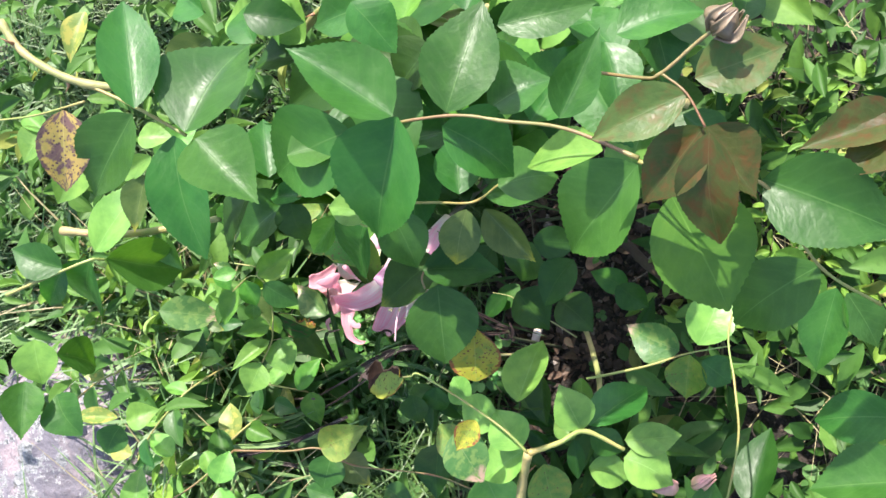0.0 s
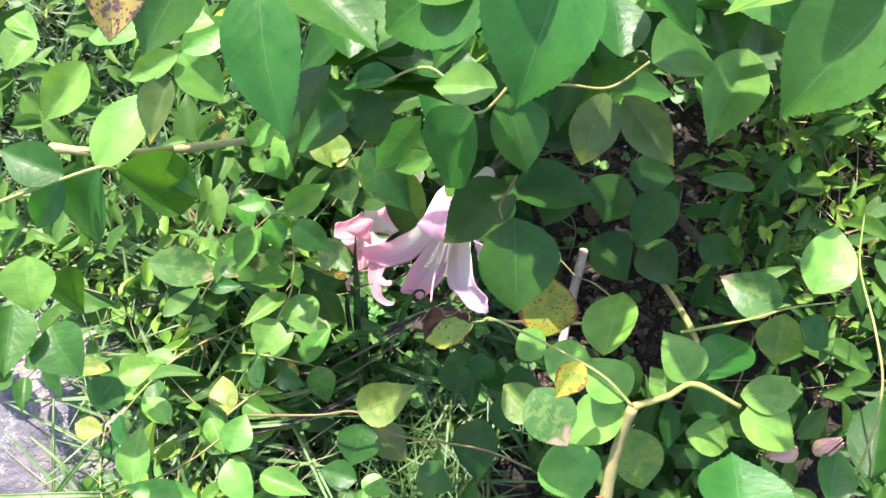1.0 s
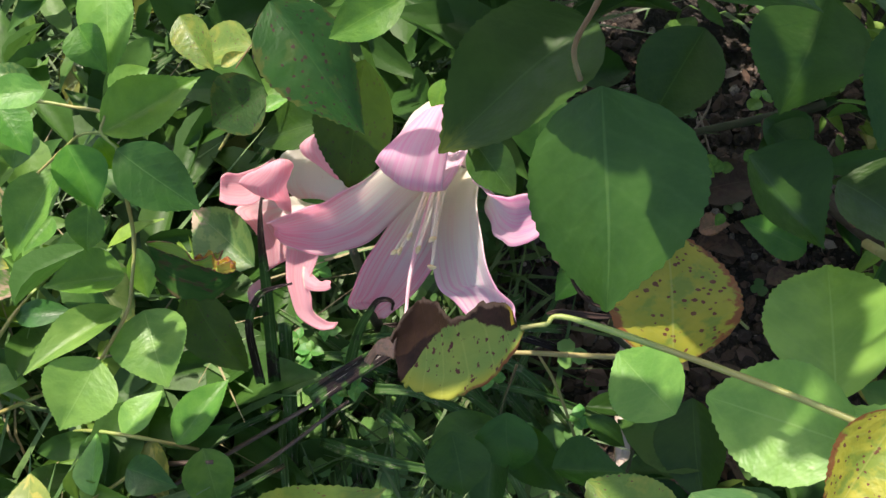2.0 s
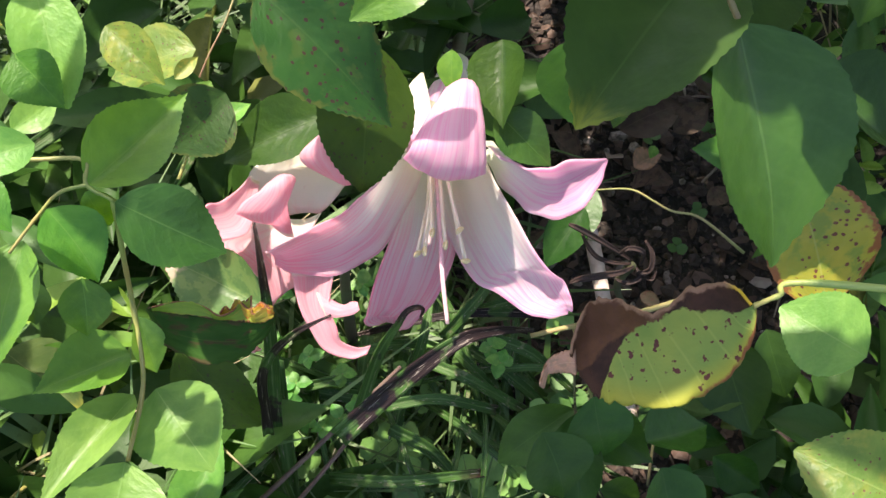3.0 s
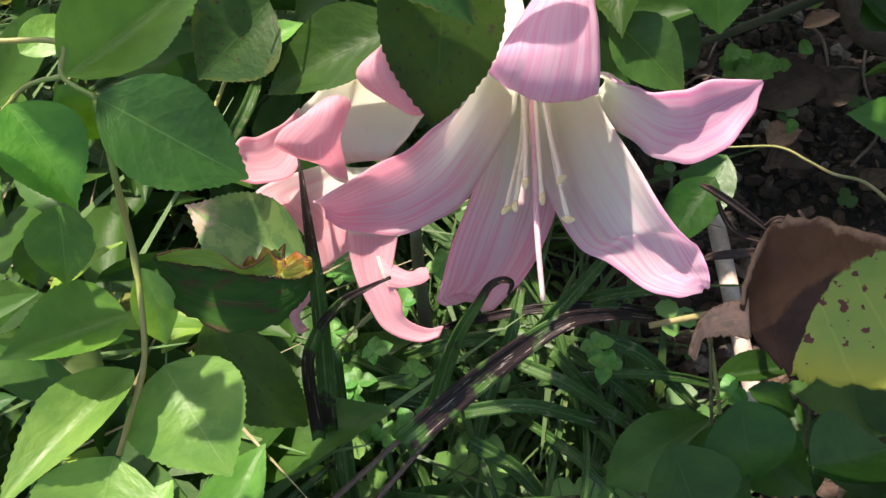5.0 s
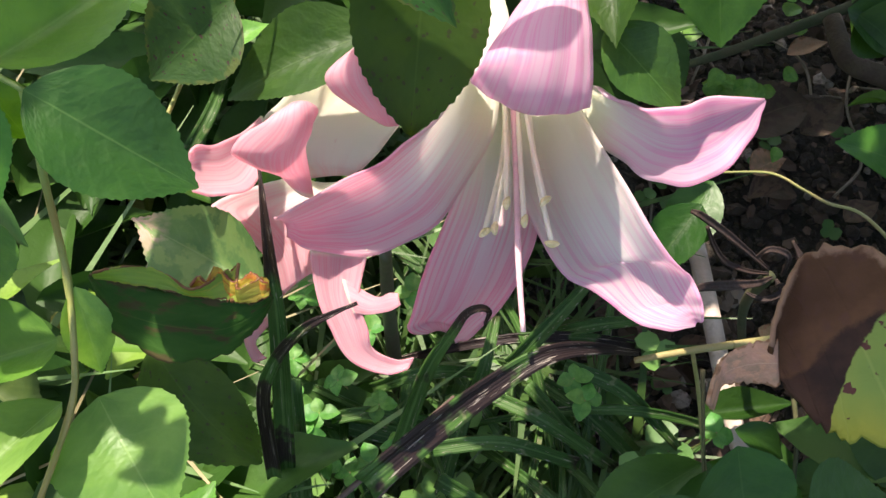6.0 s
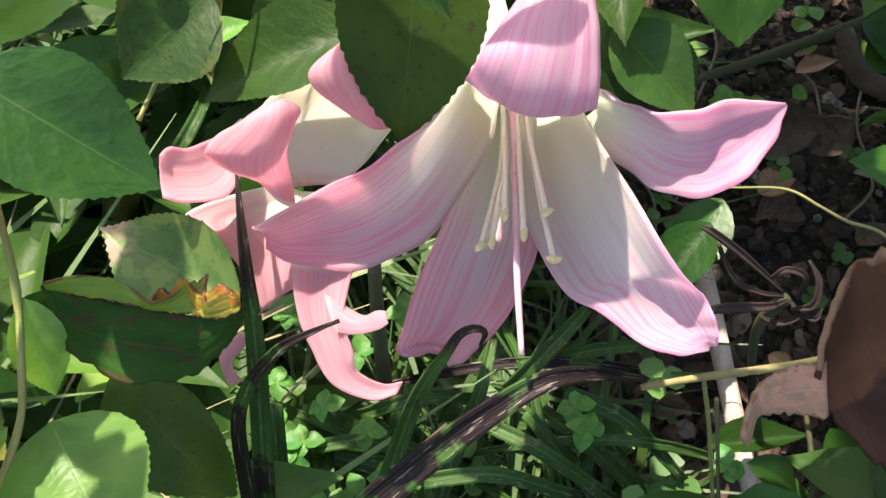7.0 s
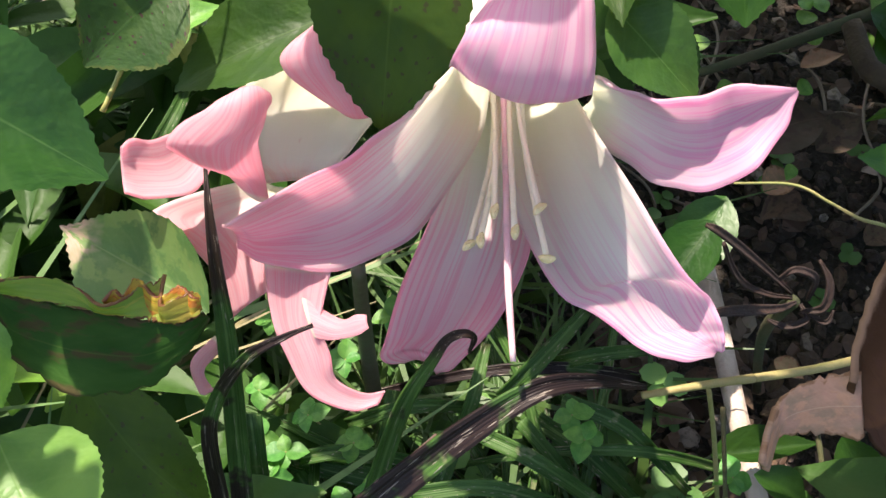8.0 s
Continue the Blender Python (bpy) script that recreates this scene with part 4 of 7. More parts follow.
leaf(shoot_a, "g", (0.1420, 0.0337, 0.4430), (0.1501, 0.0605, 0.4530), 0.0147, (0.21, -0.36, 0.91))
leaf(shoot_a, "g", (0.0458, 0.0808, 0.4130), (0.0659, 0.0682, 0.4030), 0.0197, (0.44, -0.34, 0.83))
leaf(shoot_a, "d", (0.0699, 0.0812, 0.3830), (0.0535, 0.0635, 0.3730), 0.0201, (0.40, -0.31, 0.86))

shoot_b = thing("rose_shoot", "young reddish rose shoot with a closed bud", "rose bush", "rose shoots round the lilies")
stem(shoot_b, 0.0006, [(0.1882, 0.0607, 0.4660), (0.1802, 0.0555, 0.4610), (0.1709, 0.0464, 0.4560), (0.1642, 0.0465, 0.4510), (0.1365, 0.0583, 0.4260)], skin=red_stalk)
stem(shoot_b, 0.0004, [(0.1709, 0.0464, 0.4560), (0.1789, 0.0412, 0.4560), (0.1857, 0.0326, 0.4540)], skin=red_stalk)
leaf(shoot_b, "rg", (0.1789, 0.0412, 0.4560), (0.1540, 0.0257, 0.4510), 0.0156, (0.14, -0.33, 0.93))
leaf(shoot_b, "r", (0.1851, 0.0337, 0.4510), (0.1703, 0.0118, 0.4360), 0.0175, (0.09, -0.29, 0.95))
leaf(shoot_b, "r", (0.1870, 0.0303, 0.4560), (0.1945, 0.0022, 0.4310), 0.0172, (0.04, -0.27, 0.96))
leaf(shoot_b, "r", (0.1857, 0.0358, 0.4460), (0.2041, 0.0200, 0.4360), 0.0166, (0.03, -0.31, 0.95))
leaf(shoot_b, "rg", (0.1805, 0.0458, 0.4560), (0.2039, 0.0598, 0.4560), 0.0175, (0.05, -0.41, 0.91))

shoot_c = thing("rose_shoot", "arching rose shoot with large sunlit leaves", "rose bush", "rose shoots round the lilies")
stem(shoot_c, 0.0006, [(0.1662, 0.0307, 0.4220), (0.1867, 0.0253, 0.4220), (0.2048, 0.0291, 0.4220), (0.2268, 0.0112, 0.4020), (0.2500, 0.0063, 0.3820)])
leaf(shoot_c, "g", (0.1656, 0.0293, 0.4220), (0.1415, 0.0008, 0.3920), 0.0290, (0.16, -0.22, 0.96))
# fresher green than its neighbours, sunlight painted into this leaf
leaf(shoot_c, "j", (0.1776, 0.0272, 0.4020), (0.2046, -0.0060, 0.3870), 0.0367, (0.04, -0.20, 0.98))
leaf(shoot_c, "g", (0.2046, 0.0305, 0.4220), (0.2475, 0.0192, 0.4220), 0.0283, (-0.08, -0.28, 0.96))
leaf(shoot_c, "g", (0.2293, 0.0162, 0.3820), (0.2038, -0.0077, 0.3570), 0.0254, (-0.04, -0.17, 0.98))
leaf(shoot_c, "r", (0.2394, 0.0534, 0.4320), (0.2128, 0.0385, 0.4320), 0.0142, (-0.08, -0.36, 0.93))
leaf(shoot_c, "r", (0.2444, 0.0496, 0.4320), (0.2252, 0.0336, 0.4320), 0.0165, (-0.11, -0.34, 0.93))
leaf(shoot_c, "g", (0.1407, 0.1049, 0.3620), (0.1740, 0.1231, 0.3620), 0.0210, (0.14, -0.43, 0.89))
leaf(shoot_c, "g", (0.2425, 0.0206, 0.3320), (0.2419, -0.0120, 0.3120), 0.0182, (-0.10, -0.15, 0.98))
leaf(shoot_c, "g", (0.2469, 0.0193, 0.3320), (0.2635, 0.0013, 0.3220), 0.0156, (-0.14, -0.17, 0.98))
leaf(shoot_c, "g", (0.2791, -0.0211, 0.3020), (0.2465, -0.0290, 0.2820), 0.0227, (-0.15, -0.07, 0.99))
leaf(shoot_c, "g", (0.2813, -0.0453, 0.3220), (0.2466, -0.0572, 0.3020), 0.0246, (-0.17, -0.01, 0.99))

shoot_d = thing("rose_shoot", "rose shoot with a spotted yellow leaf on a reddish stalk", "rose bush", "rose shoots round the lilies")
stem(shoot_d, 0.0019, [(-0.1170, 0.0560, 0.4120), (-0.1012, 0.0440, 0.4070), (-0.0723, 0.0370, 0.4020), (-0.0406, 0.0430, 0.3920), (-0.0170, 0.0485, 0.3820)])
stem(shoot_d, 0.0008, [(-0.0723, 0.0370, 0.4020), (-0.0476, 0.0315, 0.3970), (-0.0228, 0.0240, 0.3920)])
stem(shoot_d, 0.0005, [(-0.0693, 0.0290, 0.4020), (-0.0976, 0.0207, 0.3970), (-0.1260, 0.0161, 0.3920)])
leaf(shoot_d, "ys", (-0.0787, 0.0239, 0.4020), (-0.0766, -0.0089, 0.3870), 0.0220, (0.69, -0.10, 0.72))
leaf(shoot_d, "g", (-0.0487, 0.0279, 0.3970), (-0.0723, -0.0093, 0.3820), 0.0257, (0.66, -0.11, 0.75))
leaf(shoot_d, "g", (-0.0358, 0.0267, 0.4120), (-0.0594, 0.0746, 0.4120), 0.0245, (0.65, -0.22, 0.72))
leaf(shoot_d, "g", (-0.0175, 0.0230, 0.4020), (-0.0102, 0.0730, 0.3920), 0.0330, (0.58, -0.23, 0.78))
leaf(shoot_d, "g", (-0.0295, 0.0231, 0.3920), (-0.0130, -0.0254, 0.3720), 0.0241, (0.58, -0.09, 0.81))
leaf(shoot_d, "g", (-0.0113, 0.0206, 0.4020), (0.0217, 0.0005, 0.3970), 0.0306, (0.56, -0.14, 0.82))
leaf(shoot_d, "l", (-0.1093, 0.0409, 0.3120), (-0.0901, 0.0453, 0.3120), 0.0138, (0.62, -0.15, 0.77))
leaf(shoot_d, "y", (-0.1713, 0.1108, 0.3120), (-0.1737, 0.0802, 0.3120), 0.0124, (0.69, -0.22, 0.69))
leaf(shoot_d, "o", (-0.1571, 0.1455, 0.2120), (-0.1874, 0.1164, 0.2120), 0.0274, (0.61, -0.24, 0.76))

shoot_e = thing("rose_shoot", "rose shoot with rounded leaves over the lilies", "rose bush", "rose shoots round the lilies")
stem(shoot_e, 0.0006, [(0.0561, 0.0213, 0.3450), (0.0755, 0.0247, 0.3450), (0.0914, 0.0291, 0.3400), (0.1038, 0.0363, 0.3500)])
stem(shoot_e, 0.0006, [(0.0561, 0.0213, 0.3450), (0.0444, 0.0098, 0.3400), (0.0255, 0.0201, 0.3500), (-0.0048, 0.0184, 0.3250)])
leaf(shoot_e, "g", (-0.0096, 0.0222, 0.3150), (-0.0457, -0.0037, 0.2950), 0.0232, (0.40, -0.31, 0.86))
leaf(shoot_e, "d", (-0.0067, 0.0207, 0.3200), (-0.0003, 0.0018, 0.3050), 0.0185, (0.35, -0.33, 0.88))
leaf(shoot_e, "l", (0.0142, 0.0200, 0.3050), (-0.0093, 0.0012, 0.2750), 0.0150, (0.32, -0.32, 0.89))
leaf(shoot_e, "g", (0.0425, 0.0131, 0.3350), (0.0279, -0.0093, 0.3000), 0.0260, (0.25, -0.33, 0.91))
leaf(shoot_e, "g", (0.0537, 0.0192, 0.3400), (0.0681, -0.0032, 0.3200), 0.0226, (0.19, -0.37, 0.91))
leaf(shoot_e, "l", (0.0533, 0.0142, 0.3550), (0.0279, 0.0134, 0.3500), 0.0154, (0.26, -0.40, 0.88))
leaf(shoot_e, "g", (0.0092, 0.0211, 0.3350), (-0.0172, 0.0187, 0.3250), 0.0102, (0.36, -0.37, 0.86))
leaf(shoot_e, "o", (0.0906, 0.0240, 0.3450), (0.0879, -0.0001, 0.3300), 0.0182, (0.10, -0.39, 0.91))
leaf(shoot_e, "o", (0.0971, 0.0267, 0.3400), (0.1208, 0.0106, 0.3200), 0.0168, (0.04, -0.41, 0.91))
leaf(shoot_e, "g", (0.0902, 0.0382, 0.3250), (0.1155, 0.0444, 0.3150), 0.0122, (0.06, -0.45, 0.89))
leaf(shoot_e, "g", (0.1047, 0.0340, 0.3550), (0.1274, 0.0484, 0.3450), 0.0221, (0.02, -0.49, 0.87))
leaf(shoot_e, "g", (0.0951, 0.0226, 0.3750), (0.0873, 0.0473, 0.3750), 0.0188, (0.10, -0.50, 0.86))
leaf(shoot_e, "g", (0.0269, 0.0219, 0.3950), (0.0542, 0.0326, 0.3950), 0.0163, (0.28, -0.49, 0.82))

shoot_f = thing("rose_shoot", "thorny rose cane with yellowing, black-spotted leaves", "rose bush", "rose shoots round the lilies")
stem(shoot_f, 0.0006, [(0.0513, -0.0023, 0.2500), (0.0482, 0.0044, 0.2540), (0.0507, 0.0129, 0.2560), (0.0538, 0.0182, 0.2620)], skin=red_stalk)
leaf(shoot_f, "yt", (0.0515, 0.0175, 0.2450), (0.0220, -0.0135, 0.2420), 0.0320, (-0.30, 0.00, 0.93), shape=4, turn=0.0)
leaf(shoot_f, "g", (0.0548, 0.0035, 0.2440), (0.0650, -0.0380, 0.2230), 0.0410, (0.50, -0.30, 0.80), shape=0, turn=0.0)
leaf(shoot_f, "ys2", (0.0795, -0.0420, 0.2060), (0.0740, -0.0140, 0.2180), 0.0300, (0.30, -0.30, 0.88), shape=6, turn=0.0)
leaf(shoot_f, "sp", (0.0850, -0.0837, 0.2140), (0.0639, -0.0713, 0.2120), 0.0201, (-0.47, -0.03, 0.88), shape=6, turn=0.0)
leaf(shoot_f, "l", (0.0800, -0.0546, 0.2150), (0.0660, -0.0430, 0.2130), 0.0175, (-0.42, -0.18, 0.89), shape=6, turn=0.0)
leaf(shoot_f, "d", (0.0550, 0.0055, 0.2770), (0.0937, 0.0154, 0.2650), 0.0213, (0.13, -0.32, 0.94))
stem(shoot_f, 0.0004, [(0.0472, -0.0499, 0.2422), (0.0516, -0.0485, 0.2425), (0.0590, -0.0469, 0.2430), (0.1056, -0.0615, 0.2600), (0.1251, -0.0726, 0.2550)], 0.0007)
stem(shoot_f, 0.0020, [(0.1251, -0.0726, 0.2550), (0.1225, -0.0911, 0.2350), (0.1227, -0.1157, 0.2150)], 0.0031)
stem(shoot_f, 0.0016, [(0.1251, -0.0726, 0.2550), (0.1383, -0.0642, 0.2500), (0.1493, -0.0554, 0.2450), (0.1700, -0.0597, 0.2400)], 0.0010)
leaf(shoot_f, "l", (0.1057, -0.0620, 0.2500), (0.0811, -0.0560, 0.2420), 0.0210, (-0.49, -0.18, 0.85), shape=6, turn=0.0)
leaf(shoot_f, "ys2", (0.1009, -0.0627, 0.2800), (0.0934, -0.0799, 0.2750), 0.0127, (0.06, -0.12, 0.99))
leaf(shoot_f, "be", (0.0815, -0.0730, 0.2400), (0.1016, -0.0939, 0.2350), 0.0249, (0.07, -0.07, 0.99), shape=6, turn=0.0)
# light kinds along this cane brighten leaves as if sunlit
leaf(shoot_f, "l", (0.1212, -0.0711, 0.2550), (0.1032, -0.0548, 0.2550), 0.0215, (0.02, -0.13, 0.99))
leaf(shoot_f, "l", (0.1084, -0.0480, 0.2250), (0.1102, -0.0086, 0.2050), 0.0248, (0.03, -0.20, 0.98))
leaf(shoot_f, "l", (0.1481, -0.0551, 0.2450), (0.1329, -0.0353, 0.2500), 0.0201, (-0.05, -0.18, 0.98))
leaf(shoot_f, "g", (0.1506, -0.0517, 0.2400), (0.1738, -0.0192, 0.2150), 0.0220, (-0.10, -0.19, 0.98))
leaf(shoot_f, "l", (0.1427, -0.0606, 0.2250), (0.1301, -0.0484, 0.2250), 0.0141, (-0.04, -0.15, 0.99))
leaf(shoot_f, "l", (0.1692, -0.0549, 0.2400), (0.1966, -0.0463, 0.2350), 0.0173, (-0.15, -0.16, 0.97))
leaf(shoot_f, "l", (0.1706, -0.0633, 0.2400), (0.1972, -0.0691, 0.2380), 0.0233, (-0.16, -0.13, 0.98))
leaf(shoot_f, "l", (0.1217, -0.0708, 0.2450), (0.1007, -0.0921, 0.2350), 0.0213, (0.02, -0.08, 1.00))
leaf(shoot_f, "l", (0.0954, -0.0917, 0.2050), (0.1131, -0.1168, 0.1950), 0.0308, (0.03, -0.02, 1.00))
leaf(shoot_f, "sp", (0.1286, -0.0775, 0.2150), (0.1414, -0.1034, 0.2050), 0.0233, (-0.04, -0.06, 1.00))
leaf(shoot_f, "g", (0.1634, -0.1112, 0.3250), (0.1586, -0.0866, 0.3150), 0.0300, (-0.14, -0.06, 0.99))
leaf(shoot_f, "d", (0.1417, -0.0604, 0.2150), (0.1474, -0.0820, 0.2050), 0.0096, (-0.06, -0.10, 0.99))
leaf(shoot_f, "l", (0.1524, -0.0730, 0.2150), (0.1758, -0.0730, 0.2050), 0.0179, (-0.10, -0.10, 0.99))
leaf(shoot_f, "g", (0.1506, -0.0548, 0.2250), (0.1696, -0.0607, 0.2150), 0.0161, (-0.09, -0.14, 0.99))
leaf(shoot_f, "be", (0.1869, -0.0008, 0.2050), (0.1556, 0.0069, 0.2050), 0.0236, (-0.11, -0.27, 0.96))
leaf(shoot_f, "l", (0.1960, 0.0018, 0.2250), (0.2026, 0.0362, 0.2300), 0.0250, (-0.17, -0.31, 0.93))
leaf(shoot_f, "sp", (0.1926, 0.0007, 0.1850), (0.1949, -0.0241, 0.1650), 0.0239, (-0.15, -0.22, 0.96))
leaf(shoot_f, "g", (0.1997, -0.0015, 0.1850), (0.2189, -0.0090, 0.1750), 0.0170, (-0.18, -0.24, 0.96))
leaf(shoot_f, "g", (0.2126, -0.0899, 0.2350), (0.2165, -0.0630, 0.2250), 0.0165, (-0.23, -0.10, 0.97))
leaf(shoot_f, "d", (0.2356, -0.0734, 0.2050), (0.2391, -0.0291, 0.1950), 0.0223, (-0.26, -0.15, 0.96))
# shaded leaves at right centre, the shade put in by deep green
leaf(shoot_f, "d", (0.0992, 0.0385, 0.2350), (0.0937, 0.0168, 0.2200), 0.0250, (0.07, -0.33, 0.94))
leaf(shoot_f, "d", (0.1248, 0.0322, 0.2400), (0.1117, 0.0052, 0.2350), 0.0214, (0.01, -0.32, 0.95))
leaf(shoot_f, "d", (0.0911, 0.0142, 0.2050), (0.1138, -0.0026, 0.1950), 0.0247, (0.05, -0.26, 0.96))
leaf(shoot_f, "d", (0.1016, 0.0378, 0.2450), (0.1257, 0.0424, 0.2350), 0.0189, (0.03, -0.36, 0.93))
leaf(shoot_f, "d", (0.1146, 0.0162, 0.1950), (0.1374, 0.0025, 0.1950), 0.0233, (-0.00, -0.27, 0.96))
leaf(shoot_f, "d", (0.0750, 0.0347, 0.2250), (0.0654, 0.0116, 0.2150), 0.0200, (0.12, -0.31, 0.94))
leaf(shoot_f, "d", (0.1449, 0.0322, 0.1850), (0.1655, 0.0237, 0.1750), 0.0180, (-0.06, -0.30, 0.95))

shoot_g = thing("rose_shoot", "rose shoot with bright leaves above the stone", "rose bush", "rose shoots round the lilies")
stem(shoot_g, 0.0009, [(-0.1740, -0.0573, 0.2970), (-0.1552, -0.0451, 0.2970), (-0.1311, -0.0285, 0.2940), (-0.1262, -0.0252, 0.2870)])
stem(shoot_g, 0.0024, [(-0.1951, -0.0095, 0.2470), (-0.1558, -0.0051, 0.2470), (-0.1198, 0.0051, 0.2470), (-0.0932, 0.0194, 0.2370)])
leaf(shoot_g, "l", (-0.1543, -0.0196, 0.2620), (-0.1350, 0.0259, 0.2720), 0.0227, (0.58, -0.23, 0.78))
leaf(shoot_g, "o", (-0.1213, 0.0276, 0.2820), (-0.1249, -0.0053, 0.2720), 0.0165, (0.56, -0.26, 0.79))
leaf(shoot_g, "l", (-0.1196, 0.0405, 0.2820), (-0.0971, 0.0259, 0.2670), 0.0223, (0.52, -0.31, 0.79))
leaf(shoot_g, "l", (-0.1172, 0.0380, 0.2870), (-0.1436, 0.0215, 0.2820), 0.0132, (0.57, -0.30, 0.77))
leaf(shoot_g, "l", (-0.1157, 0.0398, 0.2870), (-0.0934, 0.0624, 0.2870), 0.0163, (0.52, -0.35, 0.78))
leaf(shoot_g, "g", (-0.1436, -0.0356, 0.2970), (-0.1740, -0.0324, 0.3070), 0.0210, (0.65, -0.16, 0.75))
leaf(shoot_g, "g", (-0.1319, -0.0284, 0.2920), (-0.1641, -0.0595, 0.2370), 0.0255, (0.59, -0.13, 0.80))
leaf(shoot_g, "g", (-0.1291, -0.0237, 0.2820), (-0.1174, -0.0143, 0.2170), 0.0310, (0.54, -0.18, 0.82))
leaf(shoot_g, "g", (-0.1512, -0.0345, 0.2870), (-0.1705, -0.0595, 0.2670), 0.0157, (0.62, -0.12, 0.77))
leaf(shoot_g, "l", (-0.1295, 0.0008, 0.2470), (-0.1105, -0.0180, 0.2370), 0.0139, (0.47, -0.21, 0.86))
leaf(shoot_g, "l", (-0.1385, -0.0769, 0.3070), (-0.1321, -0.0995, 0.2970), 0.0225, (0.62, -0.04, 0.79))
leaf(shoot_g, "g", (-0.1534, -0.0829, 0.2670), (-0.1510, -0.0841, 0.2270), 0.0203, (0.58, -0.04, 0.81))
leaf(shoot_g, "g", (-0.1218, -0.1020, 0.2970), (-0.1028, -0.1192, 0.2970), 0.0222, (0.57, 0.02, 0.82))
leaf(shoot_g, "g", (-0.1355, -0.0986, 0.3070), (-0.1263, -0.1279, 0.3070), 0.0213, (0.61, 0.02, 0.79))
leaf(shoot_g, "be", (-0.1780, -0.0411, 0.1470), (-0.1379, -0.0342, 0.1270), 0.0251, (0.50, -0.11, 0.86))
leaf(shoot_g, "d", (-0.1701, -0.0490, 0.1270), (-0.1492, -0.0630, 0.1170), 0.0201, (0.49, -0.07, 0.87))
leaf(shoot_g, "l", (-0.1958, 0.0423, 0.2470), (-0.2146, 0.0074, 0.2370), 0.0233, (0.63, -0.24, 0.74))
leaf(shoot_g, "l", (-0.2333, 0.0537, 0.2470), (-0.2450, 0.0301, 0.2470), 0.0189, (0.67, -0.26, 0.70))
leaf(shoot_g, "l", (-0.0967, 0.0647, 0.2670), (-0.1081, 0.0488, 0.2570), 0.0145, (0.50, -0.35, 0.80))
leaf(shoot_g, "l", (-0.2517, 0.0617, 0.2470), (-0.2284, 0.0510, 0.2470), 0.0143, (0.67, -0.28, 0.69))
leaf(shoot_g, "l", (-0.1693, 0.0646, 0.2470), (-0.2026, 0.0589, 0.2470), 0.0187, (0.60, -0.31, 0.73))
leaf(shoot_g, "l", (-0.0794, 0.0281, 0.2470), (-0.0963, 0.0142, 0.2370), 0.0118, (0.46, -0.27, 0.84))

shoot_h = thing("rose_shoot", "trailing rose shoot with small pale leaves", "rose bush", "rose shoots round the lilies")
stem(shoot_h, 0.0006, [(-0.0618, -0.1161, 0.2000), (-0.0249, -0.1075, 0.2050), (-0.0047, -0.1011, 0.2050), (0.0141, -0.1066, 0.1900), (0.0560, -0.1018, 0.1700), (0.0836, -0.1048, 0.1600)], skin=red_stalk)
stem(shoot_h, 0.0006, [(-0.1195, -0.1732, 0.2000), (-0.0842, -0.1470, 0.2050), (-0.0618, -0.1161, 0.2000)], skin=red_stalk)
leaf(shoot_h, "y", (-0.1279, -0.1125, 0.2300), (-0.1615, -0.1190, 0.2300), 0.0097, (0.55, 0.03, 0.83))
leaf(shoot_h, "l", (-0.1280, -0.1145, 0.2200), (-0.1113, -0.1026, 0.2160), 0.0170, (0.50, 0.01, 0.86))
leaf(shoot_h, "g", (-0.1173, -0.1154, 0.2400), (-0.1213, -0.1337, 0.2400), 0.0187, (0.52, 0.05, 0.85))
leaf(shoot_h, "sp", (-0.0047, -0.1011, 0.2050), (0.0229, -0.0816, 0.2110), 0.0221, (0.25, -0.04, 0.97))
leaf(shoot_h, "g", (-0.0059, -0.1046, 0.1800), (-0.0073, -0.1276, 0.1770), 0.0233, (0.27, 0.02, 0.96))
leaf(shoot_h, "l", (-0.0906, -0.1604, 0.2400), (-0.0977, -0.1343, 0.2400), 0.0155, (0.48, 0.10, 0.87))
leaf(shoot_h, "l", (-0.0620, -0.1360, 0.2100), (-0.0595, -0.1160, 0.2100), 0.0166, (0.39, 0.05, 0.92))
leaf(shoot_h, "l", (-0.0700, -0.1620, 0.2100), (-0.1071, -0.1654, 0.2200), 0.0168, (0.44, 0.13, 0.89))
leaf(shoot_h, "l", (-0.0650, -0.1398, 0.2000), (-0.0476, -0.1580, 0.2000), 0.0167, (0.37, 0.10, 0.92))
leaf(shoot_h, "l", (-0.0464, -0.1429, 0.2000), (-0.0170, -0.1455, 0.2000), 0.0137, (0.33, 0.08, 0.94))
leaf(shoot_h, "g", (-0.0116, -0.1345, 0.1400), (-0.0349, -0.1341, 0.1400), 0.0168, (0.28, 0.06, 0.96))
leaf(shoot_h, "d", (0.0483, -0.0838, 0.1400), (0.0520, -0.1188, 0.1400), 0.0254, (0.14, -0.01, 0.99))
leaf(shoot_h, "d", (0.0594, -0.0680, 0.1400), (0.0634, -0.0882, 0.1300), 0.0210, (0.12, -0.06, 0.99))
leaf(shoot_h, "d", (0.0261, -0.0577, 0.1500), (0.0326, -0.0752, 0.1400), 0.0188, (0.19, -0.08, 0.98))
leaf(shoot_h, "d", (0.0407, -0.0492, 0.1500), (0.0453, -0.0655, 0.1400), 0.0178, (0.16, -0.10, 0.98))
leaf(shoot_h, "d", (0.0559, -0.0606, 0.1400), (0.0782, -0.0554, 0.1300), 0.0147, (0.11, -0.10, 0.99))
leaf(shoot_h, "l", (-0.1076, -0.1308, 0.1900), (-0.1288, -0.1204, 0.1900), 0.0137, (0.48, 0.05, 0.88))
leaf(shoot_h, "l", (-0.0869, -0.1226, 0.1900), (-0.0733, -0.1374, 0.1900), 0.0120, (0.41, 0.06, 0.91))
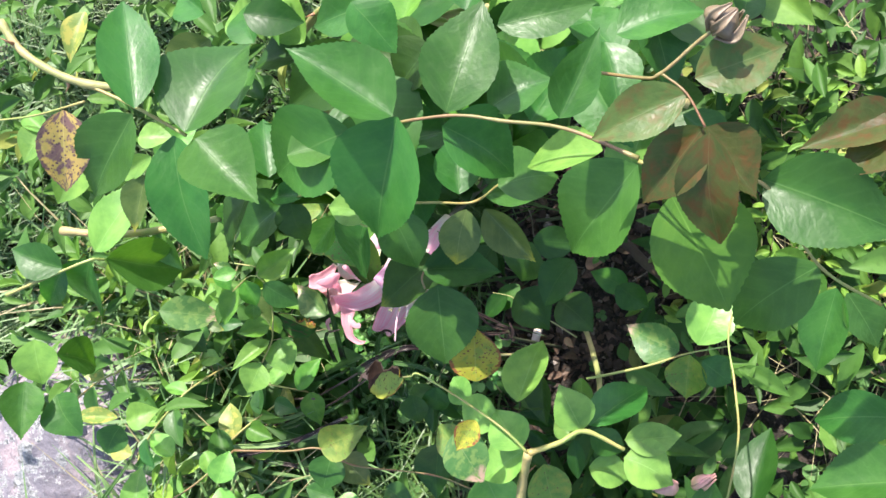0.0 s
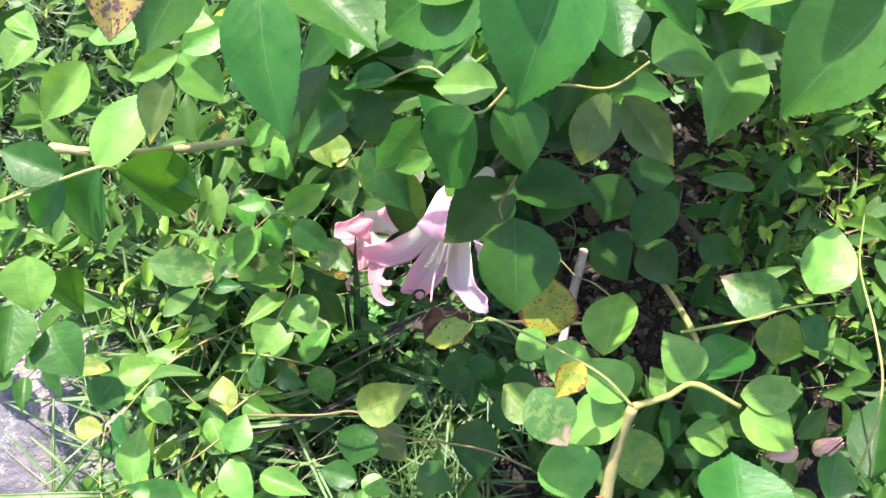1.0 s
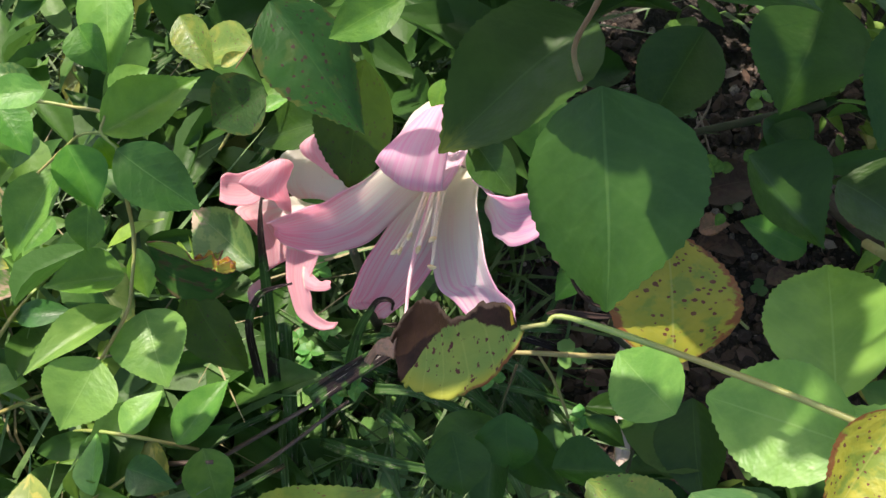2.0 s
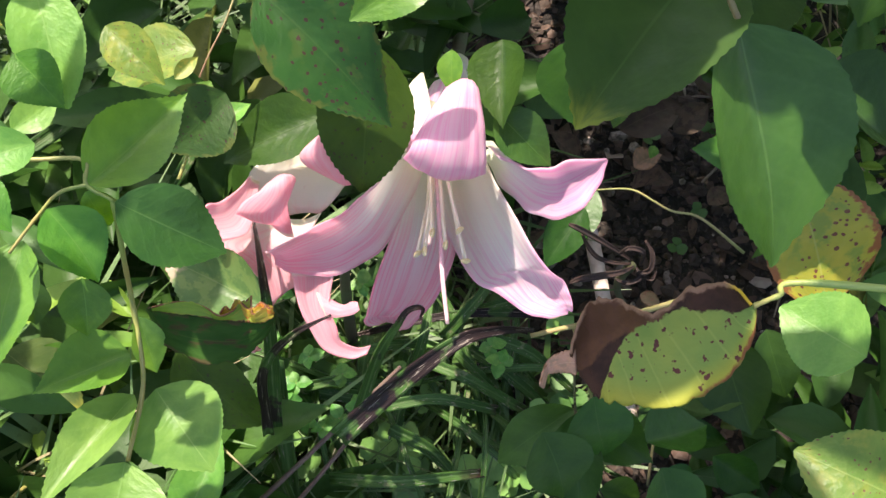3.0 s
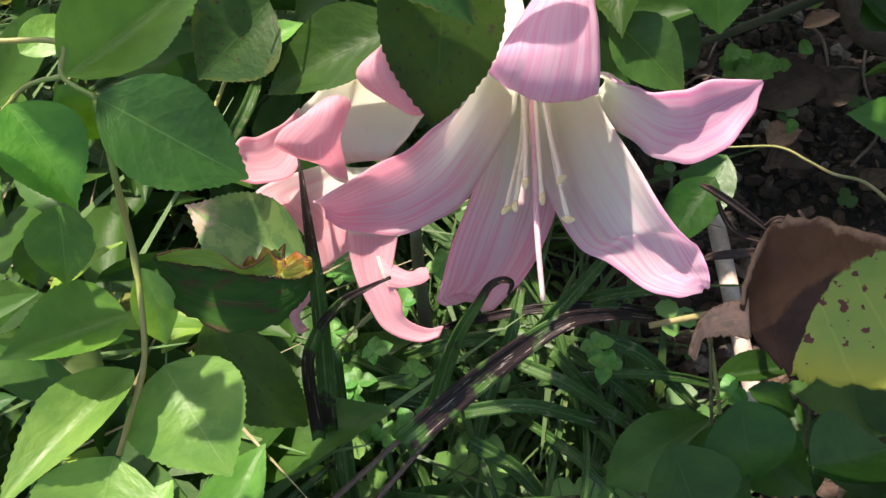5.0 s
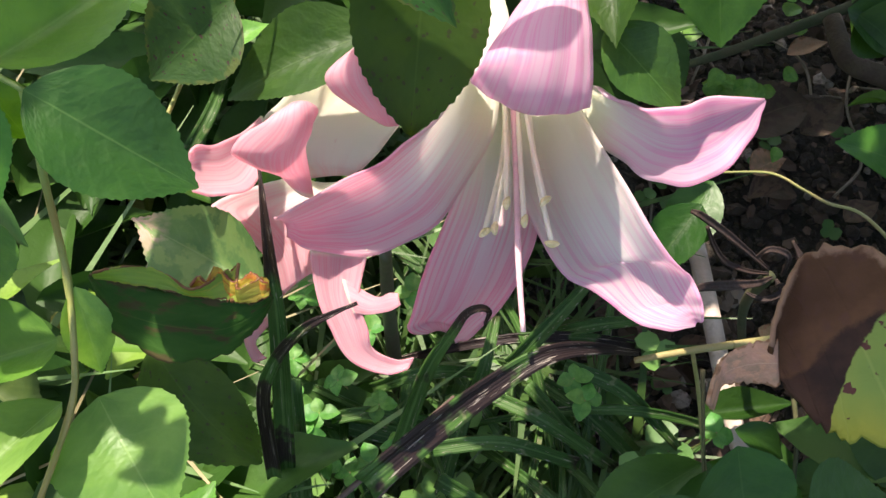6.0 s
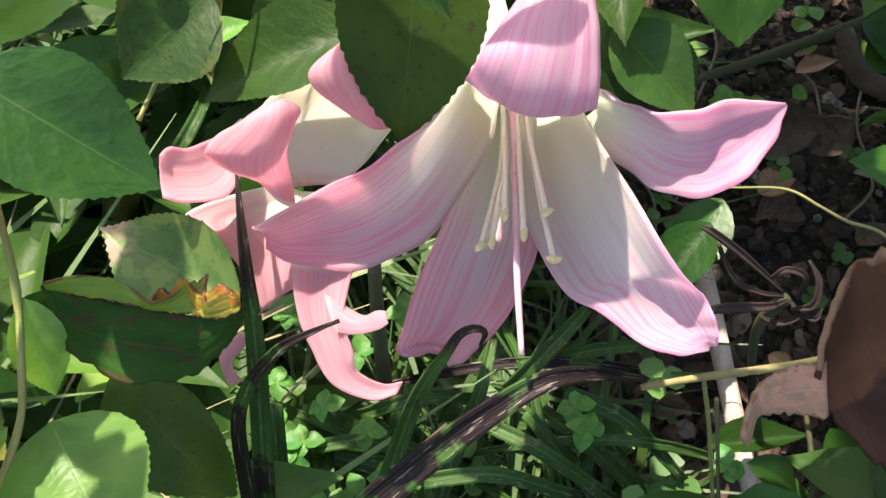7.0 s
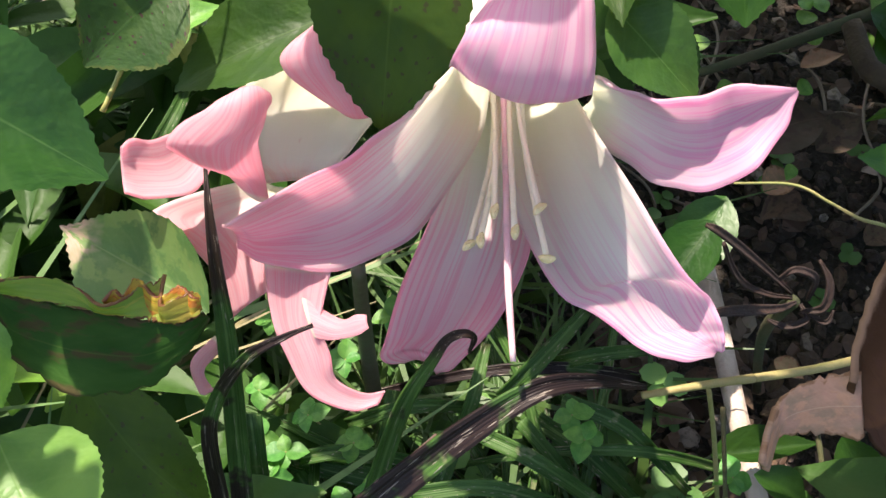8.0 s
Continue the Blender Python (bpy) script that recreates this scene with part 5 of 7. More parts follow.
leaf(shoot_h, "o", (-0.0036, -0.1046, 0.1700), (0.0193, -0.1172, 0.1700), 0.0197, (0.24, 0.01, 0.97))
leaf(shoot_h, "g", (0.0209, -0.1198, 0.1400), (0.0427, -0.1268, 0.1400), 0.0191, (0.18, 0.03, 0.98))
leaf(shoot_h, "l", (-0.0091, -0.1339, 0.1400), (0.0085, -0.1357, 0.1400), 0.0128, (0.24, 0.06, 0.97))

shoot_j = thing("rose_shoot", "rose shoot with toothed leaves beside the lilies", "rose bush", "rose shoots round the lilies")
stem(shoot_j, 0.0005, [(-0.0920, -0.0041, 0.2150), (-0.0829, -0.0034, 0.2130), (-0.0738, -0.0035, 0.2120), (-0.0735, -0.0082, 0.2100), (-0.0685, -0.0111, 0.2080)])
stem(shoot_j, 0.0004, [(-0.0735, -0.0082, 0.2100), (-0.0790, -0.0098, 0.2100), (-0.0838, -0.0141, 0.2080), (-0.0895, -0.0209, 0.2060)])
stem(shoot_j, 0.0006, [(-0.0685, -0.0111, 0.2080), (-0.0702, -0.0180, 0.1950), (-0.0719, -0.0262, 0.1800), (-0.0707, -0.0379, 0.1750), (-0.0719, -0.0457, 0.1700), (-0.0744, -0.0602, 0.1700)])
leaf(shoot_j, "j", (-0.0732, -0.0082, 0.2100), (-0.0541, 0.0148, 0.2070), 0.0156, (0.28, -0.54, 0.80))
leaf(shoot_j, "g", (-0.0675, -0.0123, 0.2100), (-0.0466, -0.0202, 0.1970), 0.0171, (0.25, -0.45, 0.86))
leaf(shoot_j, "j", (-0.0802, -0.0140, 0.2120), (-0.0712, -0.0269, 0.2030), 0.0131, (0.35, -0.43, 0.83))
leaf(shoot_j, "j", (-0.0903, -0.0156, 0.1990), (-0.0964, -0.0425, 0.1950), 0.0138, (0.42, -0.35, 0.83))
leaf(shoot_j, "j", (-0.0775, -0.0245, 0.1980), (-0.0782, -0.0360, 0.1900), 0.0107, (0.35, -0.35, 0.87))
leaf(shoot_j, "j", (-0.0736, -0.0098, 0.2100), (-0.0704, -0.0145, 0.2000), 0.0080, (0.33, -0.46, 0.83))
leaf(shoot_j, "j", (-0.0737, -0.0358, 0.1750), (-0.0922, -0.0452, 0.1830), 0.0133, (0.35, -0.28, 0.89))
leaf(shoot_j, "l", (-0.0711, -0.0280, 0.1780), (-0.0694, -0.0396, 0.1650), 0.0080, (0.28, -0.31, 0.91))
leaf(shoot_j, "l", (-0.0737, -0.0445, 0.1700), (-0.0901, -0.0682, 0.1820), 0.0107, (0.35, -0.20, 0.91))
leaf(shoot_j, "l", (-0.0705, -0.0425, 0.1640), (-0.0565, -0.0630, 0.1630), 0.0225, (0.10, 0.05, 0.99), turn=0.0)
leaf(shoot_j, "l", (-0.0744, -0.0606, 0.1720), (-0.0799, -0.0824, 0.1700), 0.0217, (0.33, -0.13, 0.94))
leaf(shoot_j, "od", (-0.0713, -0.0267, 0.1400), (-0.0516, -0.0500, 0.1200), 0.0195, (0.21, -0.25, 0.95))
leaf(shoot_j, "be", (-0.0470, -0.0189, 0.1500), (-0.0760, -0.0024, 0.1500), 0.0199, (0.30, -0.38, 0.88))
leaf(shoot_j, "l", (-0.0738, -0.0111, 0.2350), (-0.0855, -0.0181, 0.2400), 0.0080, (0.42, -0.51, 0.75))
leaf(shoot_j, "be", (-0.0773, -0.0103, 0.2350), (-0.0879, -0.0093, 0.2400), 0.0057, (0.43, -0.53, 0.73))
leaf(shoot_j, "j", (-0.0934, -0.0117, 0.2250), (-0.0829, -0.0213, 0.2200), 0.0097, (0.44, -0.46, 0.77))
leaf(shoot_j, "j", (-0.0884, 0.0196, 0.2160), (-0.0798, 0.0097, 0.2100), 0.0125, (0.37, -0.57, 0.73))
leaf(shoot_j, "o", (-0.1035, -0.0440, 0.2000), (-0.0925, -0.0457, 0.2000), 0.0066, (0.46, -0.28, 0.84))
leaf(shoot_j, "o", (-0.1360, -0.0154, 0.1000), (-0.1123, -0.0346, 0.0900), 0.0224, (0.38, -0.24, 0.89))
leaf(shoot_j, "sp", (-0.0615, 0.0490, 0.1700), (-0.0871, 0.0456, 0.1650), 0.0144, (0.25, -0.59, 0.77))
leaf(shoot_j, "sd", (-0.0530, 0.0340, 0.1720), (-0.0705, 0.0200, 0.1650), 0.0205, (0.21, -0.54, 0.82))
leaf(shoot_j, "d", (-0.0250, 0.0296, 0.1680), (-0.0573, 0.0210, 0.1580), 0.0164, (0.12, -0.53, 0.84))
leaf(shoot_j, "sd", (-0.0379, 0.0351, 0.2150), (-0.0089, 0.0095, 0.1950), 0.0248, (0.09, -0.52, 0.85), turn=0.0)
leaf(shoot_j, "od", (-0.0140, 0.0329, 0.1960), (-0.0180, 0.0030, 0.1700), 0.0242, (0.04, -0.46, 0.88), shape=6, turn=0.0)
leaf(shoot_j, "d", (0.0203, 0.0393, 0.1850), (0.0184, 0.0162, 0.1800), 0.0148, (-0.15, -0.58, 0.80))
leaf(shoot_j, "d", (0.0368, 0.0351, 0.1900), (0.0380, 0.0160, 0.1800), 0.0187, (-0.23, -0.56, 0.79))
leaf(shoot_j, "g", (0.0181, 0.0231, 0.1760), (0.0327, 0.0096, 0.1700), 0.0127, (-0.24, -0.58, 0.78), shape=4)
leaf(shoot_j, "j", (0.0069, 0.0367, 0.1850), (0.0065, 0.0266, 0.1800), 0.0066, (-0.09, -0.59, 0.80))
leaf(shoot_j, "l", (-0.0554, 0.0313, 0.1600), (-0.0486, 0.0381, 0.1600), 0.0052, (0.17, -0.55, 0.82))
leaf(shoot_j, "j", (-0.1025, -0.0055, 0.2000), (-0.1043, -0.0173, 0.2000), 0.0129, (0.46, -0.43, 0.78))
leaf(shoot_j, "j", (-0.1214, -0.0139, 0.1500), (-0.1269, -0.0275, 0.1500), 0.0117, (0.45, -0.31, 0.84))
leaf(shoot_j, "d", (-0.1087, -0.0081, 0.1500), (-0.1101, -0.0189, 0.1400), 0.0091, (0.39, -0.34, 0.86))
leaf(shoot_j, "l", (-0.0853, 0.0373, 0.2180), (-0.0788, 0.0104, 0.2100), 0.0151, (0.34, -0.52, 0.78), shape=6, turn=0.0)
leaf(shoot_j, "sp", (-0.0812, 0.0474, 0.1850), (-0.0671, 0.0329, 0.1800), 0.0123, (0.26, -0.52, 0.81), turn=0.0)
leaf(shoot_j, "y", (-0.0643, 0.0341, 0.1800), (-0.0584, 0.0408, 0.1800), 0.0041, (0.21, -0.51, 0.83), turn=0.0)
leaf(shoot_j, "l", (-0.1133, 0.0320, 0.1600), (-0.1020, 0.0421, 0.1600), 0.0094, (0.36, -0.46, 0.81))
leaf(shoot_j, "l", (-0.0726, 0.0440, 0.1350), (-0.0648, 0.0605, 0.1350), 0.0110, (0.30, -0.60, 0.74), shape=6, turn=0.0)
leaf(shoot_j, "g", (0.0663, 0.0384, 0.0850), (0.0513, 0.0158, 0.0800), 0.0158, (-0.28, -0.42, 0.86), shape=6, turn=0.0)
leaf(shoot_j, "d", (0.0405, 0.0740, 0.1100), (0.0568, 0.0599, 0.1000), 0.0177, (-0.24, -0.59, 0.77), shape=6, turn=0.0)
leaf(shoot_j, "j", (0.0018, 0.0356, 0.2230), (-0.0180, 0.0247, 0.2170), 0.0130, (0.01, -0.59, 0.81), shape=4, turn=0.0)
# made-up leaf that keeps the sun off the upper toothed leaf
leaf(shoot_g, "g", (-0.0901, 0.0282, 0.2795), (-0.0719, 0.0438, 0.2743), 0.0180, (-0.2, 0.3, 0.9), shape=6, turn=0.0)
stem(shoot_j, 0.0003, [(-0.0469, 0.0536, 0.1900), (-0.0503, 0.0450, 0.1880), (-0.0542, 0.0379, 0.1860), (-0.0573, 0.0317, 0.1840)], 0.0002, skin=red_stalk)
stem(shoot_j, 0.0004, [(-0.0622, 0.0393, 0.1600), (-0.0649, 0.0277, 0.1580), (-0.0689, 0.0172, 0.1550)], 0.0005)

blade = petal(shoot_j, LEAF["oe"], 0.0006, [
    ((-0.0701, -0.0251, 0.1750), (-0.0009, 0.0006, -0.0025)),
    ((-0.0676, -0.0279, 0.1759), (-0.0007, -0.0015, -0.0016)),
    ((-0.0659, -0.0300, 0.1741), (-0.0016, -0.0028, -0.0034)),
    ((-0.0607, -0.0324, 0.1750), (-0.0010, -0.0043, -0.0025)),
    ((-0.0544, -0.0343, 0.1759), (-0.0001, -0.0052, -0.0016)),
    ((-0.0484, -0.0339, 0.1741), (-0.0000, -0.0037, -0.0034)),
    ((-0.0438, -0.0325, 0.1750), (0.0004, -0.0019, -0.0025)),
    ((-0.0412, -0.0310, 0.1758), (0.0003, -0.0005, -0.0017)),
    ((-0.0404, -0.0285, 0.1741), (-0.0006, 0.0008, -0.0034))], ragged=0.16, name="leaf")
tagged(blade, "dark bruised green leaf")
torn = petal(shoot_j, LEAF["ye"], 0.0004, [
    ((-0.0678, -0.0266, 0.1792), (-0.0001, -0.0001, -0.0008)),
    ((-0.0651, -0.0267, 0.1797), (-0.0002, -0.0005, -0.0012)),
    ((-0.0617, -0.0268, 0.1795), (0.0001, -0.0013, -0.0010)),
    ((-0.0579, -0.0272, 0.1789), (0.0004, -0.0016, -0.0004)),
    ((-0.0549, -0.0282, 0.1788), (0.0003, -0.0011, -0.0003)),
    ((-0.0524, -0.0296, 0.1794), (-0.0001, -0.0002, -0.0009)),
    ((-0.0495, -0.0296, 0.1797), (-0.0002, -0.0006, -0.0012)),
    ((-0.0476, -0.0288, 0.1794), (0.0000, -0.0018, -0.0009)),
    ((-0.0460, -0.0282, 0.1788), (-0.0001, -0.0025, -0.0003)),
    ((-0.0449, -0.0280, 0.1789), (-0.0001, -0.0029, -0.0004)),
    ((-0.0443, -0.0303, 0.1795), (0.0002, -0.0008, -0.0010)),
    ((-0.0426, -0.0300, 0.1797), (-0.0001, -0.0012, -0.0012)),
    ((-0.0411, -0.0292, 0.1793), (-0.0002, -0.0017, -0.0008)),
    ((-0.0398, -0.0288, 0.1788), (0.0001, -0.0013, -0.0003))], ragged=0.22, name="leaf")
tagged(torn, "torn yellowing leaf edge")

singed = petal(shoot_j, LEAF["or"], 0.0003, [
    ((-0.0521, -0.0288, 0.1792), (-0.0001, 0.0001, -0.0008)),
    ((-0.0507, -0.0283, 0.1794), (-0.0000, -0.0009, -0.0010)),
    ((-0.0495, -0.0287, 0.1792), (0.0000, -0.0007, -0.0008)),
    ((-0.0482, -0.0277, 0.1794), (0.0001, -0.0019, -0.0010)),
    ((-0.0471, -0.0281, 0.1792), (0.0001, -0.0018, -0.0008)),
    ((-0.0455, -0.0292, 0.1794), (0.0000, -0.0011, -0.0010)),
    ((-0.0442, -0.0292, 0.1792), (0.0001, -0.0012, -0.0008)),
    ((-0.0430, -0.0288, 0.1794), (0.0001, -0.0017, -0.0010)),
    ((-0.0419, -0.0286, 0.1792), (0.0002, -0.0019, -0.0008)),
    ((-0.0406, -0.0293, 0.1794), (0.0000, -0.0011, -0.0010)),
    ((-0.0397, -0.0288, 0.1792), (0.0000, -0.0004, -0.0008))], ragged=0.15, name="leaf")
tagged(singed, "torn orange and brown singed leaf edge")

shoot_k = thing("rose_shoot", "low rose shoot over the soil, shade put into its dark leaves", "rose bush", "rose shoots round the lilies")
stem(shoot_k, 0.0004, [(0.0401, -0.0316, 0.1370), (0.0380, -0.0499, 0.1370), (0.0395, -0.0795, 0.1200)], skin=shade_tint_cane)
stem(shoot_k, 0.0007, [(0.0854, -0.0132, 0.0700), (0.0834, -0.0370, 0.0700), (0.0802, -0.0681, 0.0500)], skin=shade_tint_cane)
# deep green here stands in for the shade over the soil
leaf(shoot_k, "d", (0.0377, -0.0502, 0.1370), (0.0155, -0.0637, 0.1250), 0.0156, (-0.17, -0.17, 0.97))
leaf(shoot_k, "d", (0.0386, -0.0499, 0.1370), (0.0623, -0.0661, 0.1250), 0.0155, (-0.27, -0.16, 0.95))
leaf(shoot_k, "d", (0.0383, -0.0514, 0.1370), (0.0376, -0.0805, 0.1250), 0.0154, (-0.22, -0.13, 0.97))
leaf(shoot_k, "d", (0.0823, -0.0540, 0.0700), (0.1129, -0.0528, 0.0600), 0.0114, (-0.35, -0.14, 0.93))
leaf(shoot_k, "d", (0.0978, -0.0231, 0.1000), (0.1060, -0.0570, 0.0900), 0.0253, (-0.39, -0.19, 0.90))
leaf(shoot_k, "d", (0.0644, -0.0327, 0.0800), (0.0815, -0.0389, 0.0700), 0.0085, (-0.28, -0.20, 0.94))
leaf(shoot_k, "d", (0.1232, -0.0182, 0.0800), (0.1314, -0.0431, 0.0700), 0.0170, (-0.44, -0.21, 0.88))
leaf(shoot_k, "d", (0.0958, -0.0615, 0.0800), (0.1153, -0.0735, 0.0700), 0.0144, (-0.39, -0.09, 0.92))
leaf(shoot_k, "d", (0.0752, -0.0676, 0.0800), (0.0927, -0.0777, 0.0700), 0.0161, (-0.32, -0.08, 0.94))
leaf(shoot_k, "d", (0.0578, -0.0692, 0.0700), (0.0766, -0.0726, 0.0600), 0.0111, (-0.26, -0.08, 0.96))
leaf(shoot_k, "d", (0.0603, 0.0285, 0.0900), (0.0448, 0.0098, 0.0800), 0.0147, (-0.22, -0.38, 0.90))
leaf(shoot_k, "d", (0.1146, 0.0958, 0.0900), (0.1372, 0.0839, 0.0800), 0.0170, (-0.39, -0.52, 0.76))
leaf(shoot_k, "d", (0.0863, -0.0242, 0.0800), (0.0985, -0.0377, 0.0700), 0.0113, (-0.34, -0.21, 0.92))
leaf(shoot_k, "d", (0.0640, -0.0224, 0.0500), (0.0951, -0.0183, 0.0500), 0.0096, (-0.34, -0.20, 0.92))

flap = petal(shoot_f, flap_mat, -0.0022, [
    ((0.0469, -0.0502, 0.2429), (0.0010, 0.0001, -0.0016)),
    ((0.0457, -0.0508, 0.2420), (0.0010, -0.0039, -0.0008)),
    ((0.0426, -0.0528, 0.2398), (0.0000, -0.0077, -0.0010)),
    ((0.0376, -0.0545, 0.2361), (-0.0006, -0.0092, -0.0014)),
    ((0.0320, -0.0558, 0.2321), (-0.0010, -0.0076, -0.0020)),
    ((0.0270, -0.0531, 0.2284), (-0.0009, -0.0089, -0.0018)),
    ((0.0237, -0.0523, 0.2262), (0.0001, -0.0083, -0.0012)),
    ((0.0214, -0.0529, 0.2248), (0.0005, -0.0044, -0.0013)),
    ((0.0202, -0.0536, 0.2241), (0.0006, -0.0010, -0.0015))], ragged=0.10, name="leaf")
tagged(flap, "half yellow, half withered brown leaf")
dry_end = petal(shoot_f, LEAF["dt"], 0.0012, [
    ((0.0209, -0.0537, 0.2237), (0.0001, -0.0020, -0.0009)),
    ((0.0189, -0.0534, 0.2224), (0.0001, -0.0018, -0.0009)),
    ((0.0169, -0.0536, 0.2213), (0.0002, -0.0014, -0.0009)),
    ((0.0157, -0.0545, 0.2206), (0.0003, -0.0007, -0.0008)),
    ((0.0146, -0.0573, 0.2201), (0.0004, -0.0001, -0.0008))], ragged=0.25, name="leaf")
tagged(dry_end, "curled dry tan leaf end")

back_shoot = thing("rose_shoot", "leafy rose shoots arching behind the lilies, some leaves added for shade", "rose bush", "rose shoots round the lilies")
arch = random.Random(11)
stem(back_shoot, 0.003, [(-0.16, 0.20, 0.10), (-0.05, 0.17, 0.24), (0.06, 0.14, 0.27), (0.17, 0.12, 0.26)])
stem(back_shoot, 0.0025, [(0.20, 0.24, 0.06), (0.15, 0.19, 0.22), (0.05, 0.17, 0.25), (-0.06, 0.13, 0.24)])
for k in range(150):
    x, y, z = arch.uniform(-0.16, 0.20), arch.uniform(0.085, 0.25), arch.uniform(0.17, 0.28)
    # denser second lot, added out of view to shade the soil at right
    if k > 75:
        x, y, z = arch.uniform(-0.03, 0.16), arch.uniform(0.11, 0.27), arch.uniform(0.17, 0.25)
    a, size = arch.uniform(0, 6.28), arch.uniform(0.034, 0.052)
    rise = (z - 0.15) / SUN_FROM.z
    if abs(x - SUN_FROM.x * rise + 0.01) < 0.10 and y - SUN_FROM.y * rise < 0.075:
        continue  # keep the gap through which the sun reaches the flowers
    leaf(back_shoot, arch.choice("ggglldd"), (x, y, z), (x + size * math.cos(a), y + size * math.sin(a), z - arch.uniform(0.0, 0.02)), size * arch.uniform(0.55, 0.72),
         (arch.uniform(-0.4, 0.4), arch.uniform(-0.5, 0.2), 1.0))


# added leaves that block the sun over the soil and the yellow-tipped leaf
shade_shoot = thing("rose_shoot", "tall rose shoot added to shade the bare soil", "rose bush", "rose shoots round the lilies")
stem(shade_shoot, 0.0022, [(0.21, 0.30, 0.05), (0.17, 0.24, 0.26), (0.11, 0.20, 0.35), (0.04, 0.18, 0.37)])
for k in range(62):
    x, y, z = arch.uniform(0.025, 0.14), arch.uniform(0.09, 0.25), arch.uniform(0.24, 0.37)
    if k > 33:
        x, y, z = arch.uniform(0.015, 0.13), arch.uniform(0.055, 0.12), arch.uniform(0.32, 0.38)
    if k > 51:
        x, y, z = arch.uniform(-0.02, 0.04), arch.uniform(0.02, 0.065), arch.uniform(0.32, 0.34)
    a, size = arch.uniform(0, 6.28), arch.uniform(0.034, 0.05)
    leaf(shade_shoot, arch.choice("gggjd"), (x, y, z), (x + size * math.cos(a), y + size * math.sin(a), z - arch.uniform(0.0, 0.02)), size * arch.uniform(0.55, 0.68),
         (arch.uniform(-0.4, 0.4), arch.uniform(-0.5, 0.2), 1.0))


def bud(parent, base, tip, radius, colour):
    """A closed flower bud in its sepals."""
    d = Vector(tip) - Vector(base)
    path = [Vector(base) + d * k / 8 for k in range(9)]
    part("bud", tube(path, [radius * q for q in (0.35, 0.8, 1.0, 1.0, 0.9, 0.75, 0.5, 0.3, 0.05)], 12), colour, parent, "closed bud")
    for k in range(5):
        a = k * 1.2566
        side = d.cross(Vector((math.cos(a), math.sin(a), 0.4))).normalized() * radius
        strap(parent, colour, [(*(Vector(base) + side * 0.3), radius * 0.5), (*(Vector(base) + d * 0.4 + side * 1.05), radius * 0.6), (*(Vector(base) + d * 1.05 + side * 0.7), radius * 0.15)], "sepal")


bud_mat = plain("bud", (0.13, 0.085, 0.055), (0.11, 0.10, 0.045), 0.5, 80.0, 0.3)
pink_bud = plain("pink_bud", (0.50, 0.22, 0.22), (0.34, 0.26, 0.12), 0.5, 80.0, 0.3)
bud(shoot_b, (0.1832, 0.0570, 0.4640), (0.1886, 0.0622, 0.4680), 0.006, bud_mat)
bud(shoot_f, (0.1987, -0.0707, 0.2250), (0.1880, -0.0769, 0.2250), 0.0042, pink_bud)
bud(shoot_f, (0.2056, -0.0695, 0.2250), (0.2138, -0.0616, 0.2300), 0.0036, pink_bud)

# ---- stick, twigs and withered flower ----
stick_mat = plain("pale_wood", (0.52, 0.42, 0.35), (0.34, 0.26, 0.21), 0.8, 70.0, 0.6)
stick = thing("stick", "pale dry straight stick pushed into the soil", "stick")
rib(stick, stick_mat, [(0.0781, 0.0620, 0.0200, 0.0069), (0.0777, 0.0241, 0.0300, 0.0067), (0.0783, -0.0107, 0.0350, 0.0062), (0.0831, -0.0415, 0.0300, 0.0063)])
branch = thing("branch", "dark green rose cane low over the soil, shade in its colour", "rose bush")
rib(branch, shade_tint_cane, [(0.0628, 0.0942, 0.0600, 0.0026), (0.0783, 0.0983, 0.0600, 0.0030), (0.1064, 0.1093, 0.0600, 0.0036), (0.1442, 0.1251, 0.0600, 0.0041)])
rib(branch, cane_mat, [(0.0311, -0.0240, 0.1170, 0.0015), (0.0439, -0.0218, 0.1170, 0.0017), (0.0544, -0.0199, 0.1150, 0.0019)])
rib(branch, cane_mat, [(0.0544, -0.0199, 0.1150, 0.0018), (0.0708, -0.0166, 0.1120, 0.0019), (0.0930, -0.0107, 0.1100, 0.0018)])
rib(branch, cane_mat, [(0.0562, 0.0241, 0.1170, 0.0005), (0.0694, 0.0237, 0.1170, 0.0007), (0.0765, 0.0193, 0.1170, 0.0007), (0.0823, 0.0153, 0.1170, 0.0008), (0.0946, 0.0147, 0.1100, 0.0009), (0.1158, 0.0083, 0.0900, 0.0012)])
rib(branch, cane_mat, [(0.0451, -0.0217, 0.1150, 0.0010), (0.0528, -0.0267, 0.0900, 0.0011), (0.0637, -0.0394, 0.0500, 0.0012)])
brown_cane = plain("cane_brown", (0.048, 0.028, 0.016), (0.075, 0.052, 0.026), 0.9, 90.0, 0.8)
rib(branch, brown_cane, [(0.1196, 0.1078, 0.0700, 0.0060), (0.1232, 0.0918, 0.0680, 0.0070), (0.1364, 0.0851, 0.0660, 0.0070), (0.1534, 0.0737, 0.0620, 0.0072), (0.1769, 0.0644, 0.0500, 0.0075)])
tendril = thing("grass_stalk", "long thin green grass stalk arching over the leaves", "grass stalk")
rib(tendril, stalk_mat, [(0.2206, 0.0573, 0.1950, 0.0008), (0.2089, 0.0127, 0.2450, 0.0009), (0.2153, -0.0166, 0.2550, 0.0011), (0.2210, -0.0396, 0.2550, 0.0011), (0.2219, -0.0620, 0.2450, 0.0011), (0.2222, -0.0800, 0.2250, 0.0013)])
